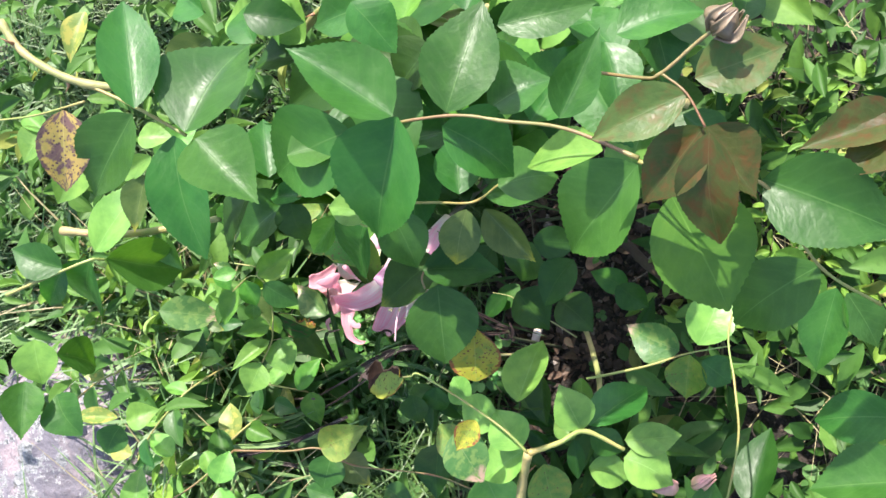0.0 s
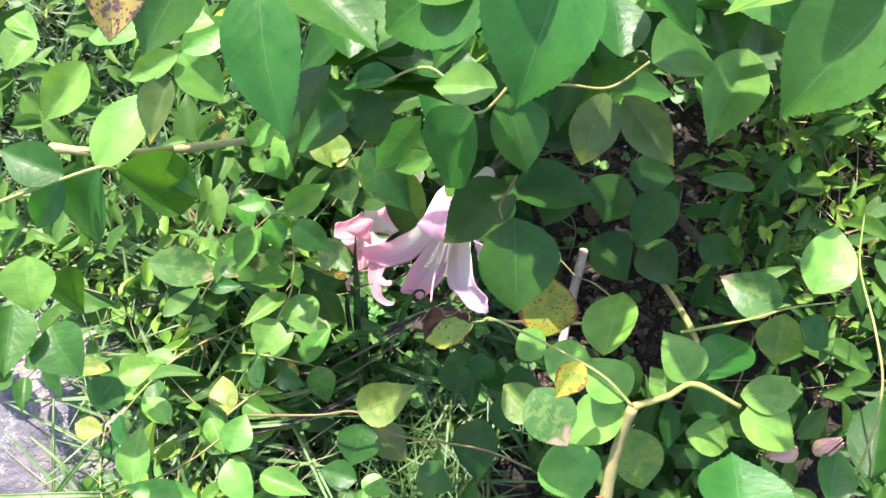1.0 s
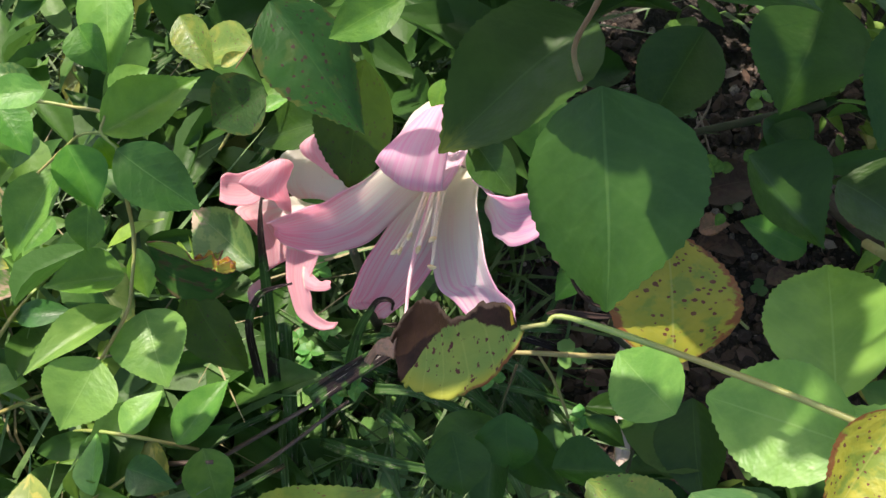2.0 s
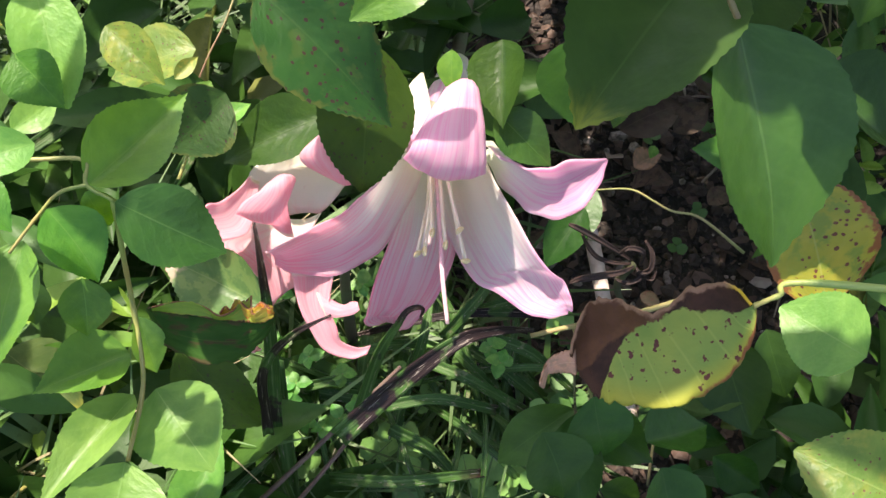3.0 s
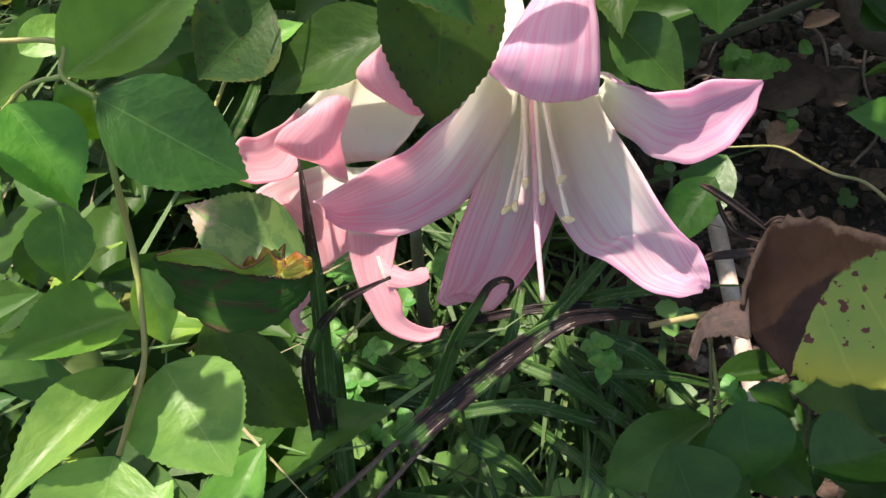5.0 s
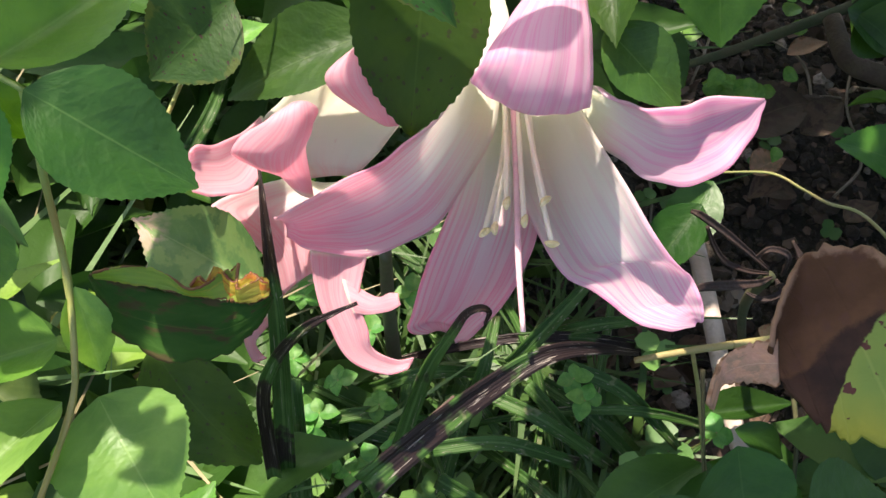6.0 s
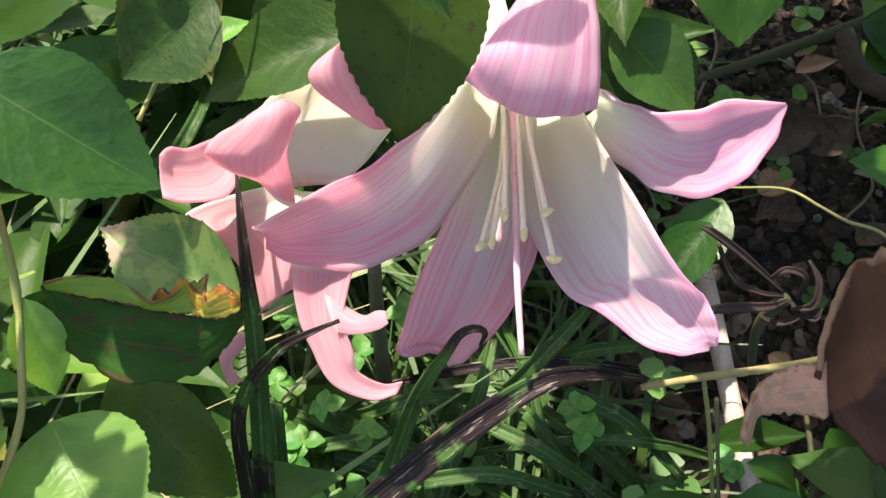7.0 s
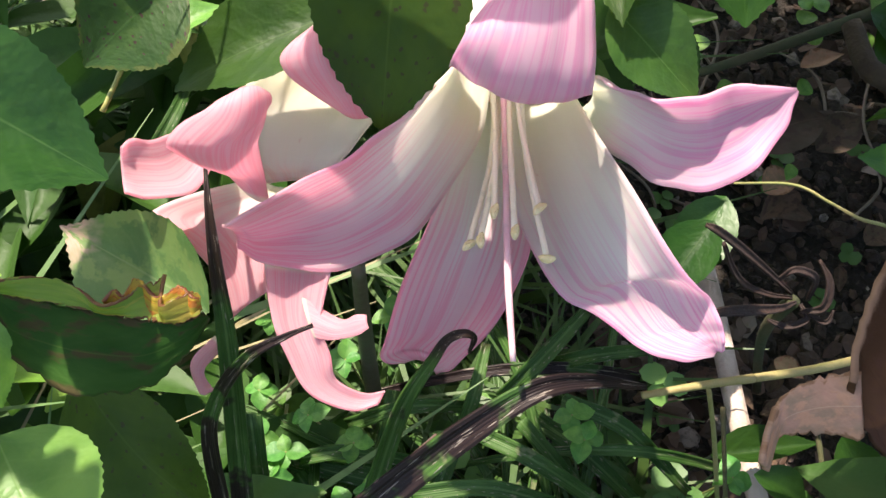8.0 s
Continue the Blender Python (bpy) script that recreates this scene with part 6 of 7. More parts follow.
rib(tendril, stalk_mat, [(0.1417, -0.0272, 0.2150, 0.0013), (0.1504, -0.0235, 0.2150, 0.0016), (0.1731, -0.0123, 0.2100, 0.0013), (0.1910, -0.0014, 0.2050, 0.0010), (0.2132, 0.0090, 0.1950, 0.0008)])
rib(shoot_f, cane_mat, [(0.1279, 0.0091, 0.1750, 0.0027), (0.1394, -0.0091, 0.1950, 0.0032), (0.1495, -0.0301, 0.2150, 0.0030), (0.1511, -0.0508, 0.2350, 0.0023)])
dead_mat = plain("dead_stalk", (0.060, 0.038, 0.030), (0.12, 0.082, 0.062), 0.85, 60.0, 0.6)
dead_stalk = thing("dead_stalk", "dark brown withered stalk sagging over the grass", "dead stalk")
rib(dead_stalk, dead_mat, [(-0.0096, -0.0258, 0.0900, 0.0013), (-0.0470, -0.0563, 0.0800, 0.0017), (-0.0905, -0.0908, 0.0700, 0.0022), (-0.1348, -0.1247, 0.0550, 0.0028), (-0.1928, -0.1624, 0.0400, 0.0024), (-0.2581, -0.1898, 0.0200, 0.0020)])
rib(dead_stalk, dead_mat, [(-0.0242, -0.0438, 0.0800, 0.0013), (-0.0632, -0.0806, 0.0700, 0.0018), (-0.1203, -0.1117, 0.0600, 0.0018), (-0.1874, -0.1320, 0.0400, 0.0015)])
rib(dead_stalk, dead_mat, [(-0.0650, -0.0767, 0.0900, 0.0017), (-0.1037, -0.0832, 0.0800, 0.0022), (-0.1545, -0.0803, 0.0600, 0.0019)])
seed_head = thing("withered_flower", "withered brown flower head with curled petals", "withered flower")
strap(seed_head, brown_mat, [(0.0449, 0.0083, 0.1280, 0.0011), (0.0474, 0.0075, 0.1270, 0.0021), (0.0547, 0.0063, 0.1200, 0.0024), (0.0623, 0.0050, 0.1120, 0.0019), (0.0697, 0.0027, 0.1050, 0.0010)], "dry_petal")
strap(seed_head, brown_mat, [(0.0501, 0.0071, 0.1220, 0.0009), (0.0531, 0.0046, 0.1160, 0.0016), (0.0570, 0.0025, 0.1110, 0.0019), (0.0631, 0.0012, 0.1080, 0.0015), (0.0695, 0.0016, 0.1050, 0.0009)], "dry_petal")
strap(seed_head, brown_mat, [(0.0452, -0.0075, 0.1170, 0.0008), (0.0489, -0.0067, 0.1180, 0.0024), (0.0569, -0.0048, 0.1140, 0.0028), (0.0647, -0.0025, 0.1090, 0.0021), (0.0702, 0.0005, 0.1050, 0.0009)], "dry_petal")
strap(seed_head, brown_mat, [(0.0722, 0.0058, 0.1160, 0.0007), (0.0747, 0.0018, 0.1130, 0.0021), (0.0743, -0.0022, 0.1090, 0.0022), (0.0705, -0.0022, 0.1060, 0.0010)], "dry_petal")
strap(seed_head, brown_mat, [(0.0633, 0.0020, 0.1150, 0.0008), (0.0658, 0.0027, 0.1180, 0.0018), (0.0713, 0.0025, 0.1140, 0.0021), (0.0725, 0.0006, 0.1060, 0.0010)], "dry_petal")
strap(seed_head, brown_mat, [(0.0637, -0.0032, 0.1040, 0.0007), (0.0675, -0.0048, 0.1040, 0.0019), (0.0719, -0.0035, 0.1050, 0.0018), (0.0712, 0.0000, 0.1050, 0.0009)], "dry_petal")
strap(seed_head, brown_mat, [(0.0768, -0.0025, 0.1080, 0.0007), (0.0753, -0.0046, 0.1060, 0.0016), (0.0716, -0.0014, 0.1050, 0.0010)], "dry_petal")
rib(seed_head, shade_tint_cane, [(0.0698, 0.0010, 0.1050, 0.0036), (0.0679, -0.0006, 0.0950, 0.0030), (0.0708, -0.0006, 0.0800, 0.0026), (0.0806, 0.0026, 0.0500, 0.0026), (0.0944, 0.0070, 0.0100, 0.0028)], "stalk")

# ---- growth on the ground ----
rng = random.Random(5)


def blades(count, area, height, name, material, label, width=0.0035):
    verts, faces = [], []
    for _ in range(count):
        x, y = area(rng)
        z = lump(x, y)
        a, h = rng.uniform(0, 6.28), height * rng.uniform(0.5, 1.3)
        lean, w = h * rng.uniform(0.3, 1.1), width * rng.uniform(0.5, 1.2)
        dx, dy = math.cos(a), math.sin(a)
        k = len(verts)
        for s in (0, 0.35, 0.7, 1.0):
            c = (x + dx * lean * s * s, y + dy * lean * s * s, z - 0.003 + h * (s - 0.35 * s * s))
            e = w * (1 - s ** 2) / 2 + 0.0001
            verts += [(c[0] - dy * e, c[1] + dx * e, c[2]), (c[0] + dy * e, c[1] - dx * e, c[2])]
        faces += [(k + 2 * q, k + 2 * q + 1, k + 2 * q + 3, k + 2 * q + 2) for q in range(3)]
    me = bpy.data.meshes.new(name)
    me.from_pydata(verts, [], faces)
    me.materials.append(material)
    return tagged(new(name, me), label, name, kind="stuff")


def round_weeds(count, area, height, size, name, material, label):
    verts, faces = [], []
    for _ in range(count):
        x, y = area(rng)
        z = lump(x, y) + height * rng.uniform(0.3, 1.0)
        for q in range(3):
            a = rng.uniform(0, 6.28) if q == 0 else a + 2.09
            r = size * rng.uniform(0.7, 1.2)
            cx, cy, cz = x + math.cos(a) * r, y + math.sin(a) * r, z
            tx, ty = rng.uniform(-0.4, 0.4), rng.uniform(-0.4, 0.4)
            k = len(verts)
            for j in range(8):
                b = a + j * math.pi / 4
                rr = r * (0.86 if j == 0 else 1.0)
                px, py = math.cos(b) * rr, math.sin(b) * rr
                verts.append((cx + px, cy + py, cz + px * tx + py * ty))
            verts.append((cx, cy, cz - r * 0.2))
            faces += [(k + j, k + (j + 1) % 8, k + 8) for j in range(8)]
    me = bpy.data.meshes.new(name)
    me.from_pydata(verts, [], faces)
    for f in me.polygons:
        f.use_smooth = True
    me.materials.append(material)
    return tagged(new(name, me), label, name, kind="stuff")


def off_stone(x, y):
    return (x - STONE.x) ** 2 + (y - STONE.y) ** 2 > 0.0150


def left_side(r):
    while True:
        x, y = r.uniform(-0.55, 0.06), r.uniform(-0.4, 0.45)
        if not (x > 0.02 and y > -0.02) and off_stone(x, y):
            u, v = (x + 0.245) / 0.305, (y - 0.025) / 0.425
            return -0.245 + 0.305 * u * math.sqrt(1 - v * v / 2), 0.025 + 0.425 * v * math.sqrt(1 - u * u / 2)  # a rounded patch


def all_round(r):
    while True:
        x, y = r.gauss(0, 0.55), r.gauss(0.05, 0.5)
        if not (0.0 < x < 0.28 and -0.15 < y < 0.2) and off_stone(x, y):
            return x, y


blades(9000, left_side, 0.075, "grass", grass_mat, "short tangled grass between the roses")
blades(9000, all_round, 0.06, "grass", grass_mat, "loose grass at the edge of the bed")
round_weeds(1600, left_side, 0.035, 0.005, "clover", weed_mat, "small bright round-leaved weeds")
round_weeds(900, all_round, 0.05, 0.006, "clover", weed_mat, "patches of low round-leaved weeds")


def wild_leaves(count, area, low, high, sizes, name, material, label):
    """Many small pointed leaves on one mesh, for the tangle low in the bushes."""
    verts, faces = [], []
    for _ in range(count):
        x, y = area(rng)
        z, size = rng.uniform(low, high), rng.uniform(*sizes)
        m = pose(x, y, z, rng.uniform(-42, 42), rng.uniform(-38, 38), rng.uniform(0, 360))
        k, lean, plump = len(verts), rng.uniform(0.05, 0.5), rng.uniform(0.5, 0.9)
        for s, w in ((0, 0.02), (0.12, 0.16), (0.3, 0.26), (0.5, 0.27), (0.75, 0.17), (0.9, 0.07), (1.0, 0.01)):
            for v in (-1, -0.5, 0, 0.5, 1):
                verts.append(m @ Vector((s * size, v * w * plump * size, size * (lean * abs(v) * w * 2 - 0.15 * s * s + 0.02 * math.sin(9 * s + k) * v))))
        for i in range(6):
            for j in range(4):
                p = k + 5 * i + j
                faces.append((p, p + 1, p + 6, p + 5))
    me = bpy.data.meshes.new(name)
    me.from_pydata(verts, [], faces)
    for f in me.polygons:
        f.use_smooth = True
    me.materials.append(material)
    return tagged(new(name, me), label, "undergrowth", kind="stuff")


def ring(r):
    while True:
        x, y = r.gauss(0.05, 0.32), r.gauss(0.05, 0.3)
        if x > 0.15 + 0.06 * r.random() or y > 0.17 or (x > 0.0 and y < -0.13) or (x < -0.13 and y > 0.0) or (x < 0.0 and y < -0.1 and r.random() < 0.2):
            if off_stone(x, y):
                return x, y


def right_side(r):
    return r.uniform(0.15, 0.42), r.uniform(-0.2, 0.3)


def island_material(name, a, b, c):
    """Leaf colours that differ from leaf to leaf."""
    n = Nodes(name)
    rnd = n.node("ShaderNodeNewGeometry").outputs["Random Per Island"]
    pos = n.node("ShaderNodeTexCoord").outputs["Object"]
    col = n.mix(rnd, a, b)
    col = n.mix(n.step(n.math("FRACT", n.math("MULTIPLY", rnd, 13.7)), 0.95, 0.97), col, c)
    col = n.mix(n.step(n.noise(180.0, 3.0, pos), 0.5, 0.7, 0.0, 0.35), col, tuple(0.6 * q for q in a))
    n.link(col, n.bsdf.inputs["Base Color"])
    n.bsdf.inputs["Roughness"].default_value = 0.5
    n.bsdf.inputs["Specular IOR Level"].default_value = 0.25
    n.bump(n.noise(500.0, 2.0, pos), 0.2)
    n.thin(col, 0.33)
    return n.mat


wild_mat = island_material("undergrowth_leaf", (0.036, 0.105, 0.018), (0.095, 0.195, 0.035), (0.24, 0.26, 0.05))
wild_leaves(1200, ring, 0.02, 0.12, (0.018, 0.045), "undergrowth", wild_mat, "tangle of green leaves low in the bed")
def sward(r):
    while True:
        x, y = r.uniform(-0.36, -0.10), r.uniform(-0.32, 0.0)
        if off_stone(x, y):
            return x, y


vetch_mat = island_material("vetch_leaf", (0.070, 0.180, 0.024), (0.19, 0.31, 0.045), (0.32, 0.32, 0.08))
# undergrowth green darkened, so the colour itself carries the shade low down
shade_tint_mat = island_material("leaf_shade_tint", (0.022, 0.068, 0.010), (0.045, 0.11, 0.018), (0.16, 0.18, 0.04))
wild_leaves(75, lambda r: (r.uniform(-0.10, 0.035), r.uniform(0.055, 0.15)), 0.05, 0.135, (0.032, 0.052), "undergrowth", shade_tint_mat, "leaves behind the lilies, shade put into their dark colour")
wild_leaves(500, lambda r: (r.uniform(-0.46, -0.13), r.uniform(-0.13, 0.32)), 0.03, 0.16, (0.014, 0.036), "undergrowth", wild_mat, "leafy tangle between grass and roses")
wild_leaves(520, sward, 0.02, 0.10, (0.012, 0.030), "undergrowth", vetch_mat, "pale small leaves over the grass")
wild_leaves(240, lambda r: (r.uniform(-0.22, -0.045), r.uniform(-0.13, 0.10)), 0.02, 0.085, (0.03, 0.05), "undergrowth", shade_tint_mat, "leaves beneath the toothed rose shoot, coloured dark for shade")
wild_leaves(700, lambda r: (r.uniform(0.15, 0.34), r.uniform(0.03, 0.24)), 0.02, 0.09, (0.008, 0.020), "vetch", vetch_mat, "bright tangle of small vetch leaves")
seedling_mat = plain("seedling", (0.12, 0.27, 0.06), (0.17, 0.34, 0.08), 0.5, 40.0, 0.2, 300.0, 0.35)
blade_mat = plain("grass_blade", (0.075, 0.165, 0.045), (0.13, 0.22, 0.07), 0.5, 30.0, 0.2, 300.0, 0.3)
straw_mat = plain("straw", (0.30, 0.26, 0.13), (0.20, 0.17, 0.08), 0.6, 50.0, 0.3, 400.0, 0.2)


blades(750, sward, 0.12, "grass", blade_mat, "long leaning grass blades beside the stone", 0.006)
blades(260, lambda r: (r.uniform(0.20, 0.36), r.uniform(0.0, 0.26)), 0.09, "dry_grass", straw_mat, "thin pale stems among the vetch", 0.0014)
blades(350, sward, 0.12, "dry_grass", straw_mat, "pale dry grass stalks in the sward", 0.0022)
wild_leaves(620, right_side, 0.02, 0.12, (0.012, 0.030), "undergrowth", shade_tint_mat, "dense small leaves under the thorny cane, coloured dark for shade")

wild_leaves(130, lambda r: (r.uniform(0.09, 0.21), r.uniform(-0.15, -0.035)), 0.03, 0.10, (0.022, 0.042), "undergrowth", shade_tint_mat, "leaves under the thorny cane, shade put into their colour")

for _ in range(30):
    x, y, a = rng.uniform(-0.05, 0.055), rng.uniform(-0.075, 0.0), rng.uniform(0, 6.28)
    reach, top, w = rng.uniform(0.04, 0.09), rng.uniform(0.02, 0.065), rng.uniform(0.0022, 0.0042)
    dx, dy = math.cos(a) * reach, math.sin(a) * reach
    strap(lily_plant, strap_green if rng.random() > 0.12 else strap_dry, [(x - dx, y - dy, 0.006, w * 0.8), (x, y, top, w), (x + dx, y + dy, top * 0.5, w * 0.4)])


def bed(r):
    return r.uniform(-0.05, 0.30), r.uniform(-0.16, 0.22)


def grit_material():
    n = Nodes("grit")
    rnd = n.node("ShaderNodeNewGeometry").outputs["Random Per Island"]
    pos = n.node("ShaderNodeTexCoord").outputs["Object"]
    col = n.mix(rnd, (0.012, 0.008, 0.006), (0.072, 0.046, 0.031))
    col = n.mix(n.step(n.math("FRACT", n.math("MULTIPLY", rnd, 17.3)), 0.89, 0.92), col, (0.24, 0.20, 0.17))
    col = n.mix(n.step(n.noise(500.0, 4.0, pos), 0.45, 0.65, 0.0, 0.6), col, (0.045, 0.036, 0.030))
    n.link(col, n.bsdf.inputs["Base Color"])
    n.bsdf.inputs["Roughness"].default_value = 0.92
    n.bump(n.noise(900.0, 4.0, pos), 0.7)
    return n.mat


def pebbles(count, area, small, large, name, material, label):
    bm = bmesh.new()
    bmesh.ops.create_icosphere(bm, subdivisions=1, radius=1.0)
    bm.verts.index_update()
    base = [v.co.copy() for v in bm.verts]
    tris = [[v.index for v in f.verts] for f in bm.faces]
    bm.free()
    verts, faces = [], []
    for i in range(count):
        x, y = area(rng)
        s = small + large * rng.random() ** 4
        sx, sy, sz = s * rng.uniform(0.6, 1.5), s * rng.uniform(0.6, 1.3), s * rng.uniform(0.5, 0.9)
        z = lump(x, y) + sz * 0.3
        k = len(verts)
        o = Vector((rng.uniform(0, 50), 0, 0))
        for c in base:
            r = 1 + 0.45 * noise.noise(c * 1.6 + o)
            verts.append((x + c.x * sx * r, y + c.y * sy * r, z + c.z * sz * r))
        faces += [[k + q for q in t] for t in tris]
    me = bpy.data.meshes.new(name)
    me.from_pydata(verts, [], faces)
    me.materials.append(material)
    return tagged(new(name, me), label, "gravel", kind="stuff")


grit = grit_material()
pebbles(6500, lambda r: (r.uniform(-0.06, 0.20), r.uniform(-0.10, 0.20)), 0.0007, 0.0036, "grit", grit, "dark crumbs of soil and grit")
pebbles(1500, lambda r: (r.uniform(-0.4, 0.5), r.uniform(-0.4, 0.4)), 0.001, 0.005, "gravel", grit, "scattered small stones on the soil")

leaf(shoot_k, "j", (0.1414, 0.0553, 0.0600), (0.1138, 0.0604, 0.0700), 0.0166, (-0.39, -0.43, 0.81))
leaf(shoot_k, "d", (0.1173, 0.0931, 0.0900), (0.1306, 0.0821, 0.0850), 0.0211, (-0.39, -0.52, 0.76))
litter = random.Random(21)
tangle = thing("rose_shoot", "straggling low shoots with small toothed leaves, some yellowing", "rose bush", "rose shoots round the lilies")
for _ in range(9):
    x, y, a = litter.uniform(-0.27, -0.08), litter.uniform(-0.21, -0.04), litter.uniform(0, 6.28)
    z, size = litter.uniform(0.06, 0.11), litter.uniform(0.05, 0.09)
    d = Vector((math.cos(a), math.sin(a), 0))
    o = Vector((x, y, z))
    stem(tangle, 0.0008, [o - d * size - Vector((0, 0, z * 0.8)), o, o + d * size * 0.5 + Vector((0, 0, 0.01)), o + d * size])
    for q in range(5):
        p = o + d * size * (0.2 + 0.2 * q) + Vector((0, 0, 0.008))
        e = Vector((math.cos(a + (1 if q % 2 else -1) * 1.1), math.sin(a + (1 if q % 2 else -1) * 1.1), litter.uniform(-0.3, 0.2)))
        s = litter.uniform(0.018, 0.030)
        leaf(tangle, litter.choice("gljlygd"), p, p + e * s, s * litter.uniform(0.5, 0.7), (litter.uniform(-0.5, 0.5), litter.uniform(-0.5, 0.5), 1.0))
for kind, base, tip, width in (
    ("bn", (0.0980, 0.0913, 0.0260), (0.1301, 0.1036, 0.0300), 0.0217),
    ("bn", (0.1238, 0.0900, 0.0240), (0.1425, 0.1037, 0.0260), 0.0141),
    ("dt", (0.1023, 0.0733, 0.0240), (0.1150, 0.0781, 0.0280), 0.0102),
    ("bn", (0.1156, 0.0744, 0.0220), (0.1009, 0.0640, 0.0240), 0.0089),
    ("dt", (0.1244, 0.1259, 0.0240), (0.1401, 0.1296, 0.0280), 0.0083),
    ("bn", (0.1345, 0.0537, 0.0220), (0.1462, 0.0607, 0.0260), 0.0095),
    ("dt", (0.0977, 0.0142, 0.0200), (0.1055, 0.0076, 0.0220), 0.0062),
    ("bn", (0.1150, 0.0082, 0.0200), (0.1301, 0.0115, 0.0220), 0.0076),
):
    dead = thing("dead_leaf", "crumpled dead leaf on the bare soil", "dead leaf", "dead leaves on the soil")
    leaf(dead, kind, base, tip, width, (litter.uniform(-0.4, 0.4), litter.uniform(-0.6, 0.1), 1.0))
seedling_leaves = thing("seedling", "small bright round-leaved seedling on the bare soil", "seedling")
for base, tip in (
    ((0.0968, 0.1025, 0.0340), (0.0862, 0.0981, 0.0360)),
    ((0.0968, 0.1025, 0.0340), (0.1044, 0.0962, 0.0360)),
    ((0.0968, 0.1025, 0.0340), (0.0936, 0.0890, 0.0360)),
    ((0.0968, 0.1025, 0.0340), (0.0920, 0.1084, 0.0360)),
    ((0.0968, 0.1025, 0.0340), (0.1030, 0.1060, 0.0360)),
    ((0.0968, 0.1025, 0.0340), (0.0857, 0.1053, 0.0360)),
    ((0.0893, 0.1065, 0.0350), (0.0888, 0.0982, 0.0350)),
    ((0.0925, 0.1087, 0.0380), (0.0868, 0.1024, 0.0380)),
    ((0.0966, 0.1041, 0.0360), (0.0933, 0.1088, 0.0360)),
    ((0.1023, 0.1029, 0.0340), (0.1100, 0.1022, 0.0340)),
    ((0.1033, 0.1070, 0.0360), (0.1019, 0.0998, 0.0360)),
    ((0.1068, 0.1029, 0.0330), (0.1137, 0.1031, 0.0330)),
    ((0.1146, 0.1243, 0.0500), (0.1192, 0.1315, 0.0500)),
    ((0.1177, 0.1290, 0.0520), (0.1149, 0.1346, 0.0520)),
    ((0.1239, 0.1294, 0.0500), (0.1199, 0.1368, 0.0500)),
    ((0.1237, 0.1219, 0.0450), (0.1164, 0.1232, 0.0450)),
    ((0.0753, 0.1194, 0.0450), (0.0733, 0.1254, 0.0450)),
    ((0.0796, 0.1168, 0.0450), (0.0809, 0.1256, 0.0450)),
    ((0.1116, 0.0805, 0.0300), (0.1090, 0.0747, 0.0300)),
    ((0.1175, 0.1085, 0.0320), (0.1232, 0.1147, 0.0320)),
):
    size = (Vector(tip) - Vector(base)).length
    leaf(seedling_leaves, "l", base, tip, size * 0.8, (0.0, -0.4, 1.0), shape=2)
weed_rng = random.Random(8)
for centre in ((-0.0530, 0.0086, 0.0720), (-0.0531, -0.0221, 0.0720), (-0.0468, -0.0259, 0.0720), (-0.0502, -0.0319, 0.0720), (-0.0548, -0.0104, 0.0720), (-0.0438, -0.0392, 0.0720), (-0.0303, -0.0236, 0.0720), (-0.0247, -0.0363, 0.0720), (-0.0320, -0.0392, 0.0720), (-0.0420, -0.0167, 0.0720), (-0.0218, 0.0094, 0.0720), (0.0266, -0.0229, 0.0720), (0.0239, -0.0167, 0.0720), (0.0618, -0.0320, 0.0720), (-0.0334, -0.0023, 0.0720), (-0.0377, -0.0420, 0.0720)):
    weed = thing("weed", "small bright round-leaved weed between the strap leaves", "weed", "weeds between the strap leaves")
    o = Vector(centre)
    stem(weed, 0.0003, [(o.x + 0.004, o.y + 0.004, 0.0), o + Vector((0.002, 0.001, -0.02)), o], 0.0002)
    for k in range(4):
        a, size = 1.57 * k + weed_rng.uniform(-0.4, 0.4), weed_rng.uniform(0.0042, 0.0062)
        d = Vector((math.cos(a), math.sin(a), weed_rng.uniform(-0.3, 0.3)))
        leaf(weed, "w", o, o + d * size, size * 0.85, (weed_rng.uniform(-0.4, 0.2), weed_rng.uniform(-0.2, 0.4), 1.0), shape=2)
for _ in range(26):
    x, y = litter.uniform(0.045, 0.20), litter.uniform(-0.05, 0.18)
    a, size = litter.uniform(0, 6.28), litter.uniform(0.009, 0.024)
    z = lump(x, y) + 0.004
    dead = thing("dead_leaf", "curled dead brown leaf lying on the soil", "dead leaf", "dead leaves on the soil")
    leaf(dead, "bn", (x, y, z), (x + size * math.cos(a), y + size * math.sin(a), z + litter.uniform(-0.002, 0.006)), size * litter.uniform(0.4, 0.7),
         (litter.uniform(-0.7, 0.7), litter.uniform(-0.7, 0.7), 1.0))
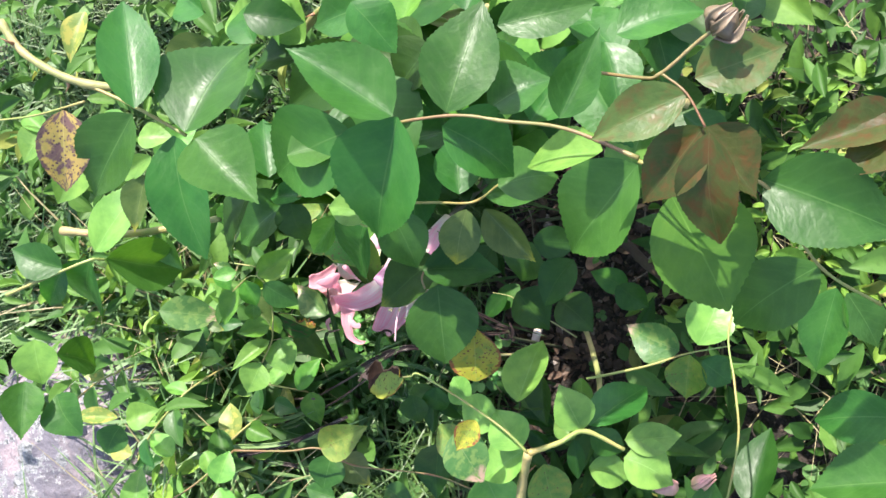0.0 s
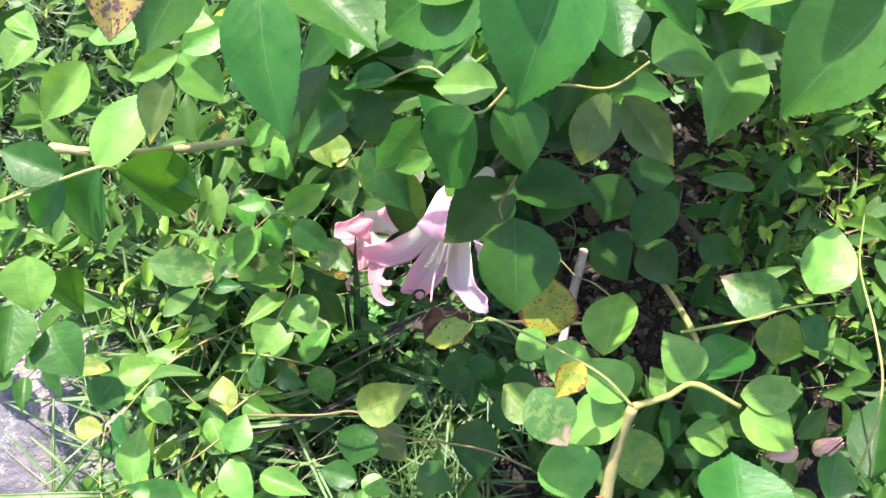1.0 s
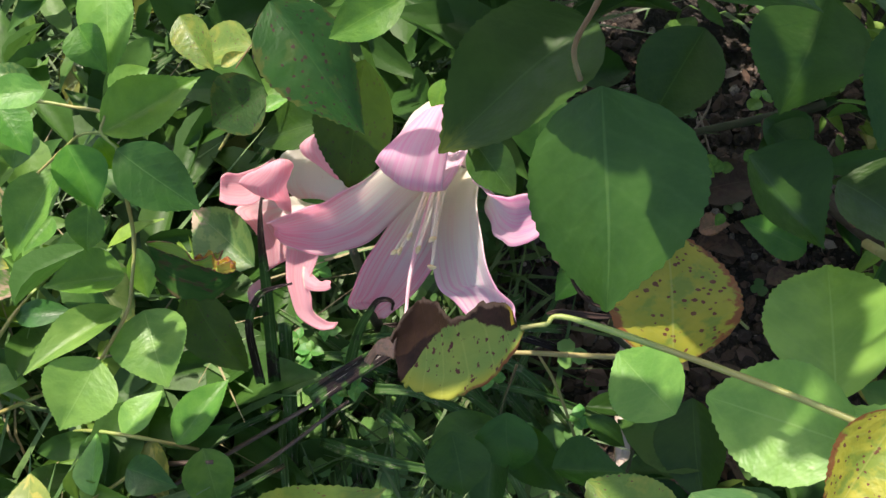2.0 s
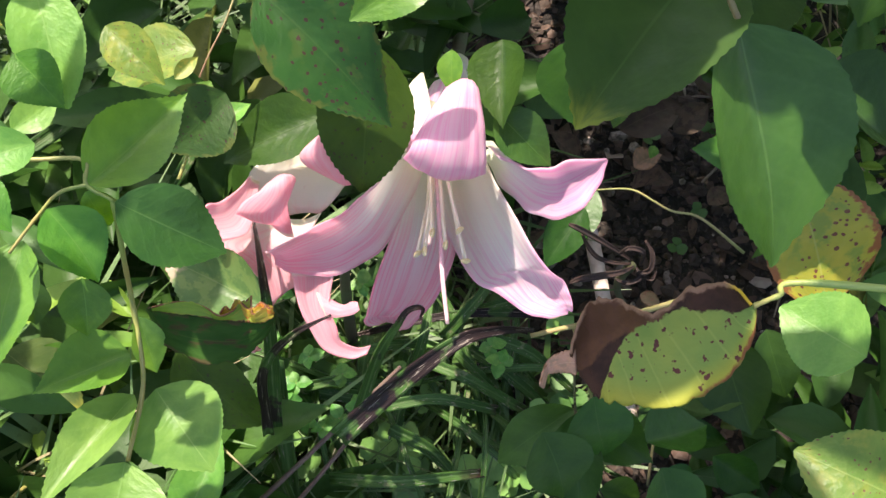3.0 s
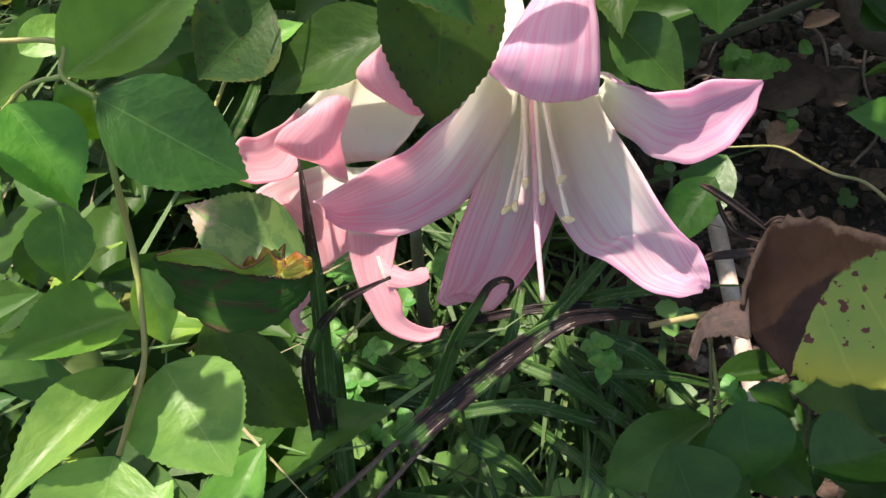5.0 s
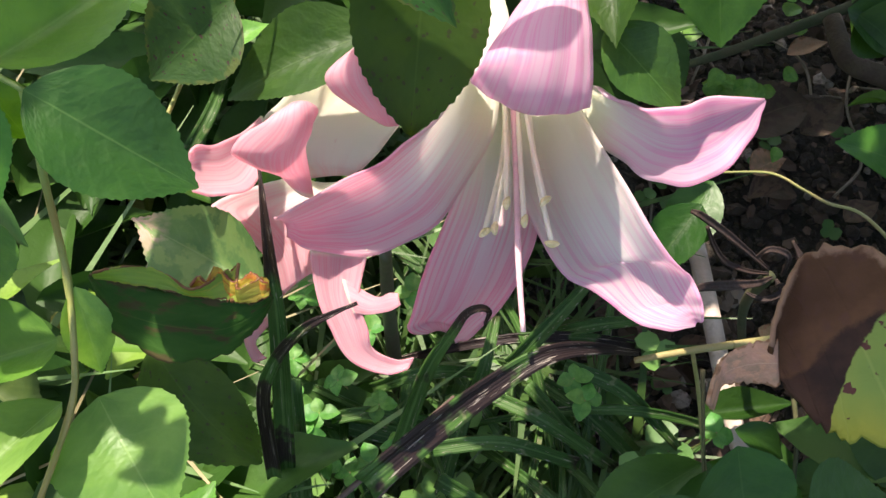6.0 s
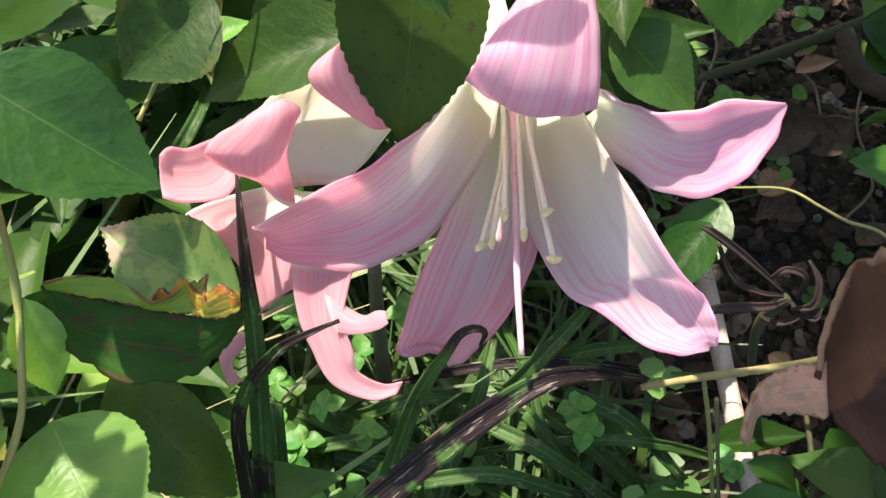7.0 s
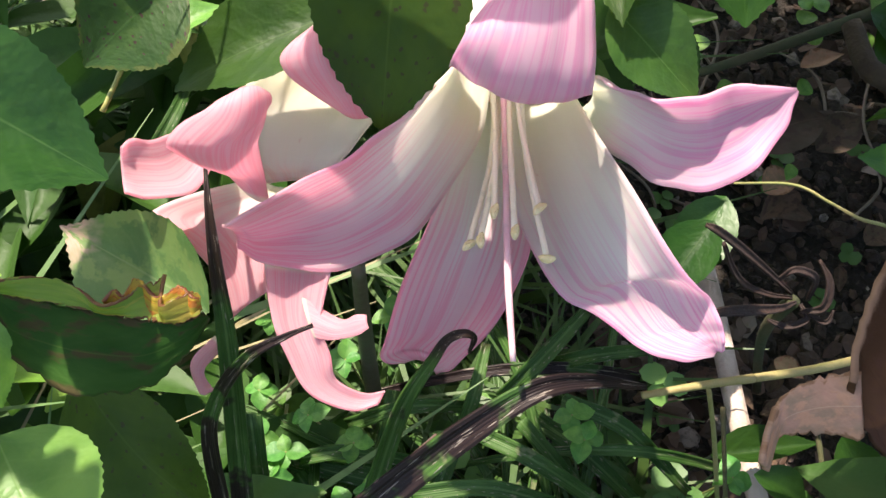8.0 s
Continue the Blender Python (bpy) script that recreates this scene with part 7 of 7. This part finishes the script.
for _ in range(22):
    x, y, a = litter.uniform(0.03, 0.20), litter.uniform(-0.08, 0.16), litter.uniform(0, 6.28)
    size, z = litter.uniform(0.012, 0.04), lump(x, y) + 0.004
    twig = thing("twig", "short dry twig lying on the soil", "twig", "dry twigs on the soil")
    rib(twig, twig_mat, [(x, y, z, 0.0011), (x + size * math.cos(a), y + size * math.sin(a), z + 0.003, 0.0012),
                         (x + 1.8 * size * math.cos(a + 0.3), y + 1.8 * size * math.sin(a + 0.3), z, 0.0006)], "wood")
round_weeds(70, lambda r: (r.uniform(-0.06, 0.06), r.uniform(-0.075, 0.0)), 0.050, 0.0038, "clover", seedling_mat, "small bright weeds between the strap leaves")
round_weeds(12, lambda r: (r.uniform(0.05, 0.17), r.uniform(-0.03, 0.15)), 0.010, 0.0026, "seedlings", weed_mat, "few small green seedlings on bare soil")


def flakes(count, area, small, large, name, material, label):
    """Bent shards of dead leaf and bark, tilted every way on the soil."""
    verts, faces = [], []
    for _ in range(count):
        x, y = area(rng)
        size = small + (large - small) * rng.random() ** 2
        m = pose(x, y, lump(x, y) + 0.002 + size * 0.2, rng.uniform(-40, 40), rng.uniform(-40, 40), rng.uniform(0, 360))
        k, sides = len(verts), rng.randint(5, 7)
        long = rng.uniform(0.35, 0.9)
        verts.append(m @ Vector((0, 0, size * rng.uniform(-0.25, 0.25))))
        for j in range(sides):
            a, r = 6.283 * j / sides, size * rng.uniform(0.55, 1.0)
            verts.append(m @ Vector((r * math.cos(a), r * math.sin(a) * long, size * rng.uniform(-0.15, 0.15))))
        faces += [(k, k + 1 + j, k + 1 + (j + 1) % sides) for j in range(sides)]
    me = bpy.data.meshes.new(name)
    me.from_pydata(verts, [], faces)
    me.materials.append(material)
    return tagged(new(name, me), label, "leaf litter", kind="stuff")


flake_mat = island_material("litter_flake", (0.050, 0.030, 0.021), (0.17, 0.115, 0.088), (0.34, 0.28, 0.23))
flakes(900, lambda r: (r.uniform(0.03, 0.20), r.uniform(-0.10, 0.19)), 0.002, 0.0075, "leaf_litter", flake_mat, "brown shards of dead leaves and bark on the soil")
flakes(160, lambda r: (r.uniform(-0.06, 0.03), r.uniform(-0.08, 0.04)), 0.002, 0.007, "leaf_litter", flake_mat, "brown litter between the strap leaves")
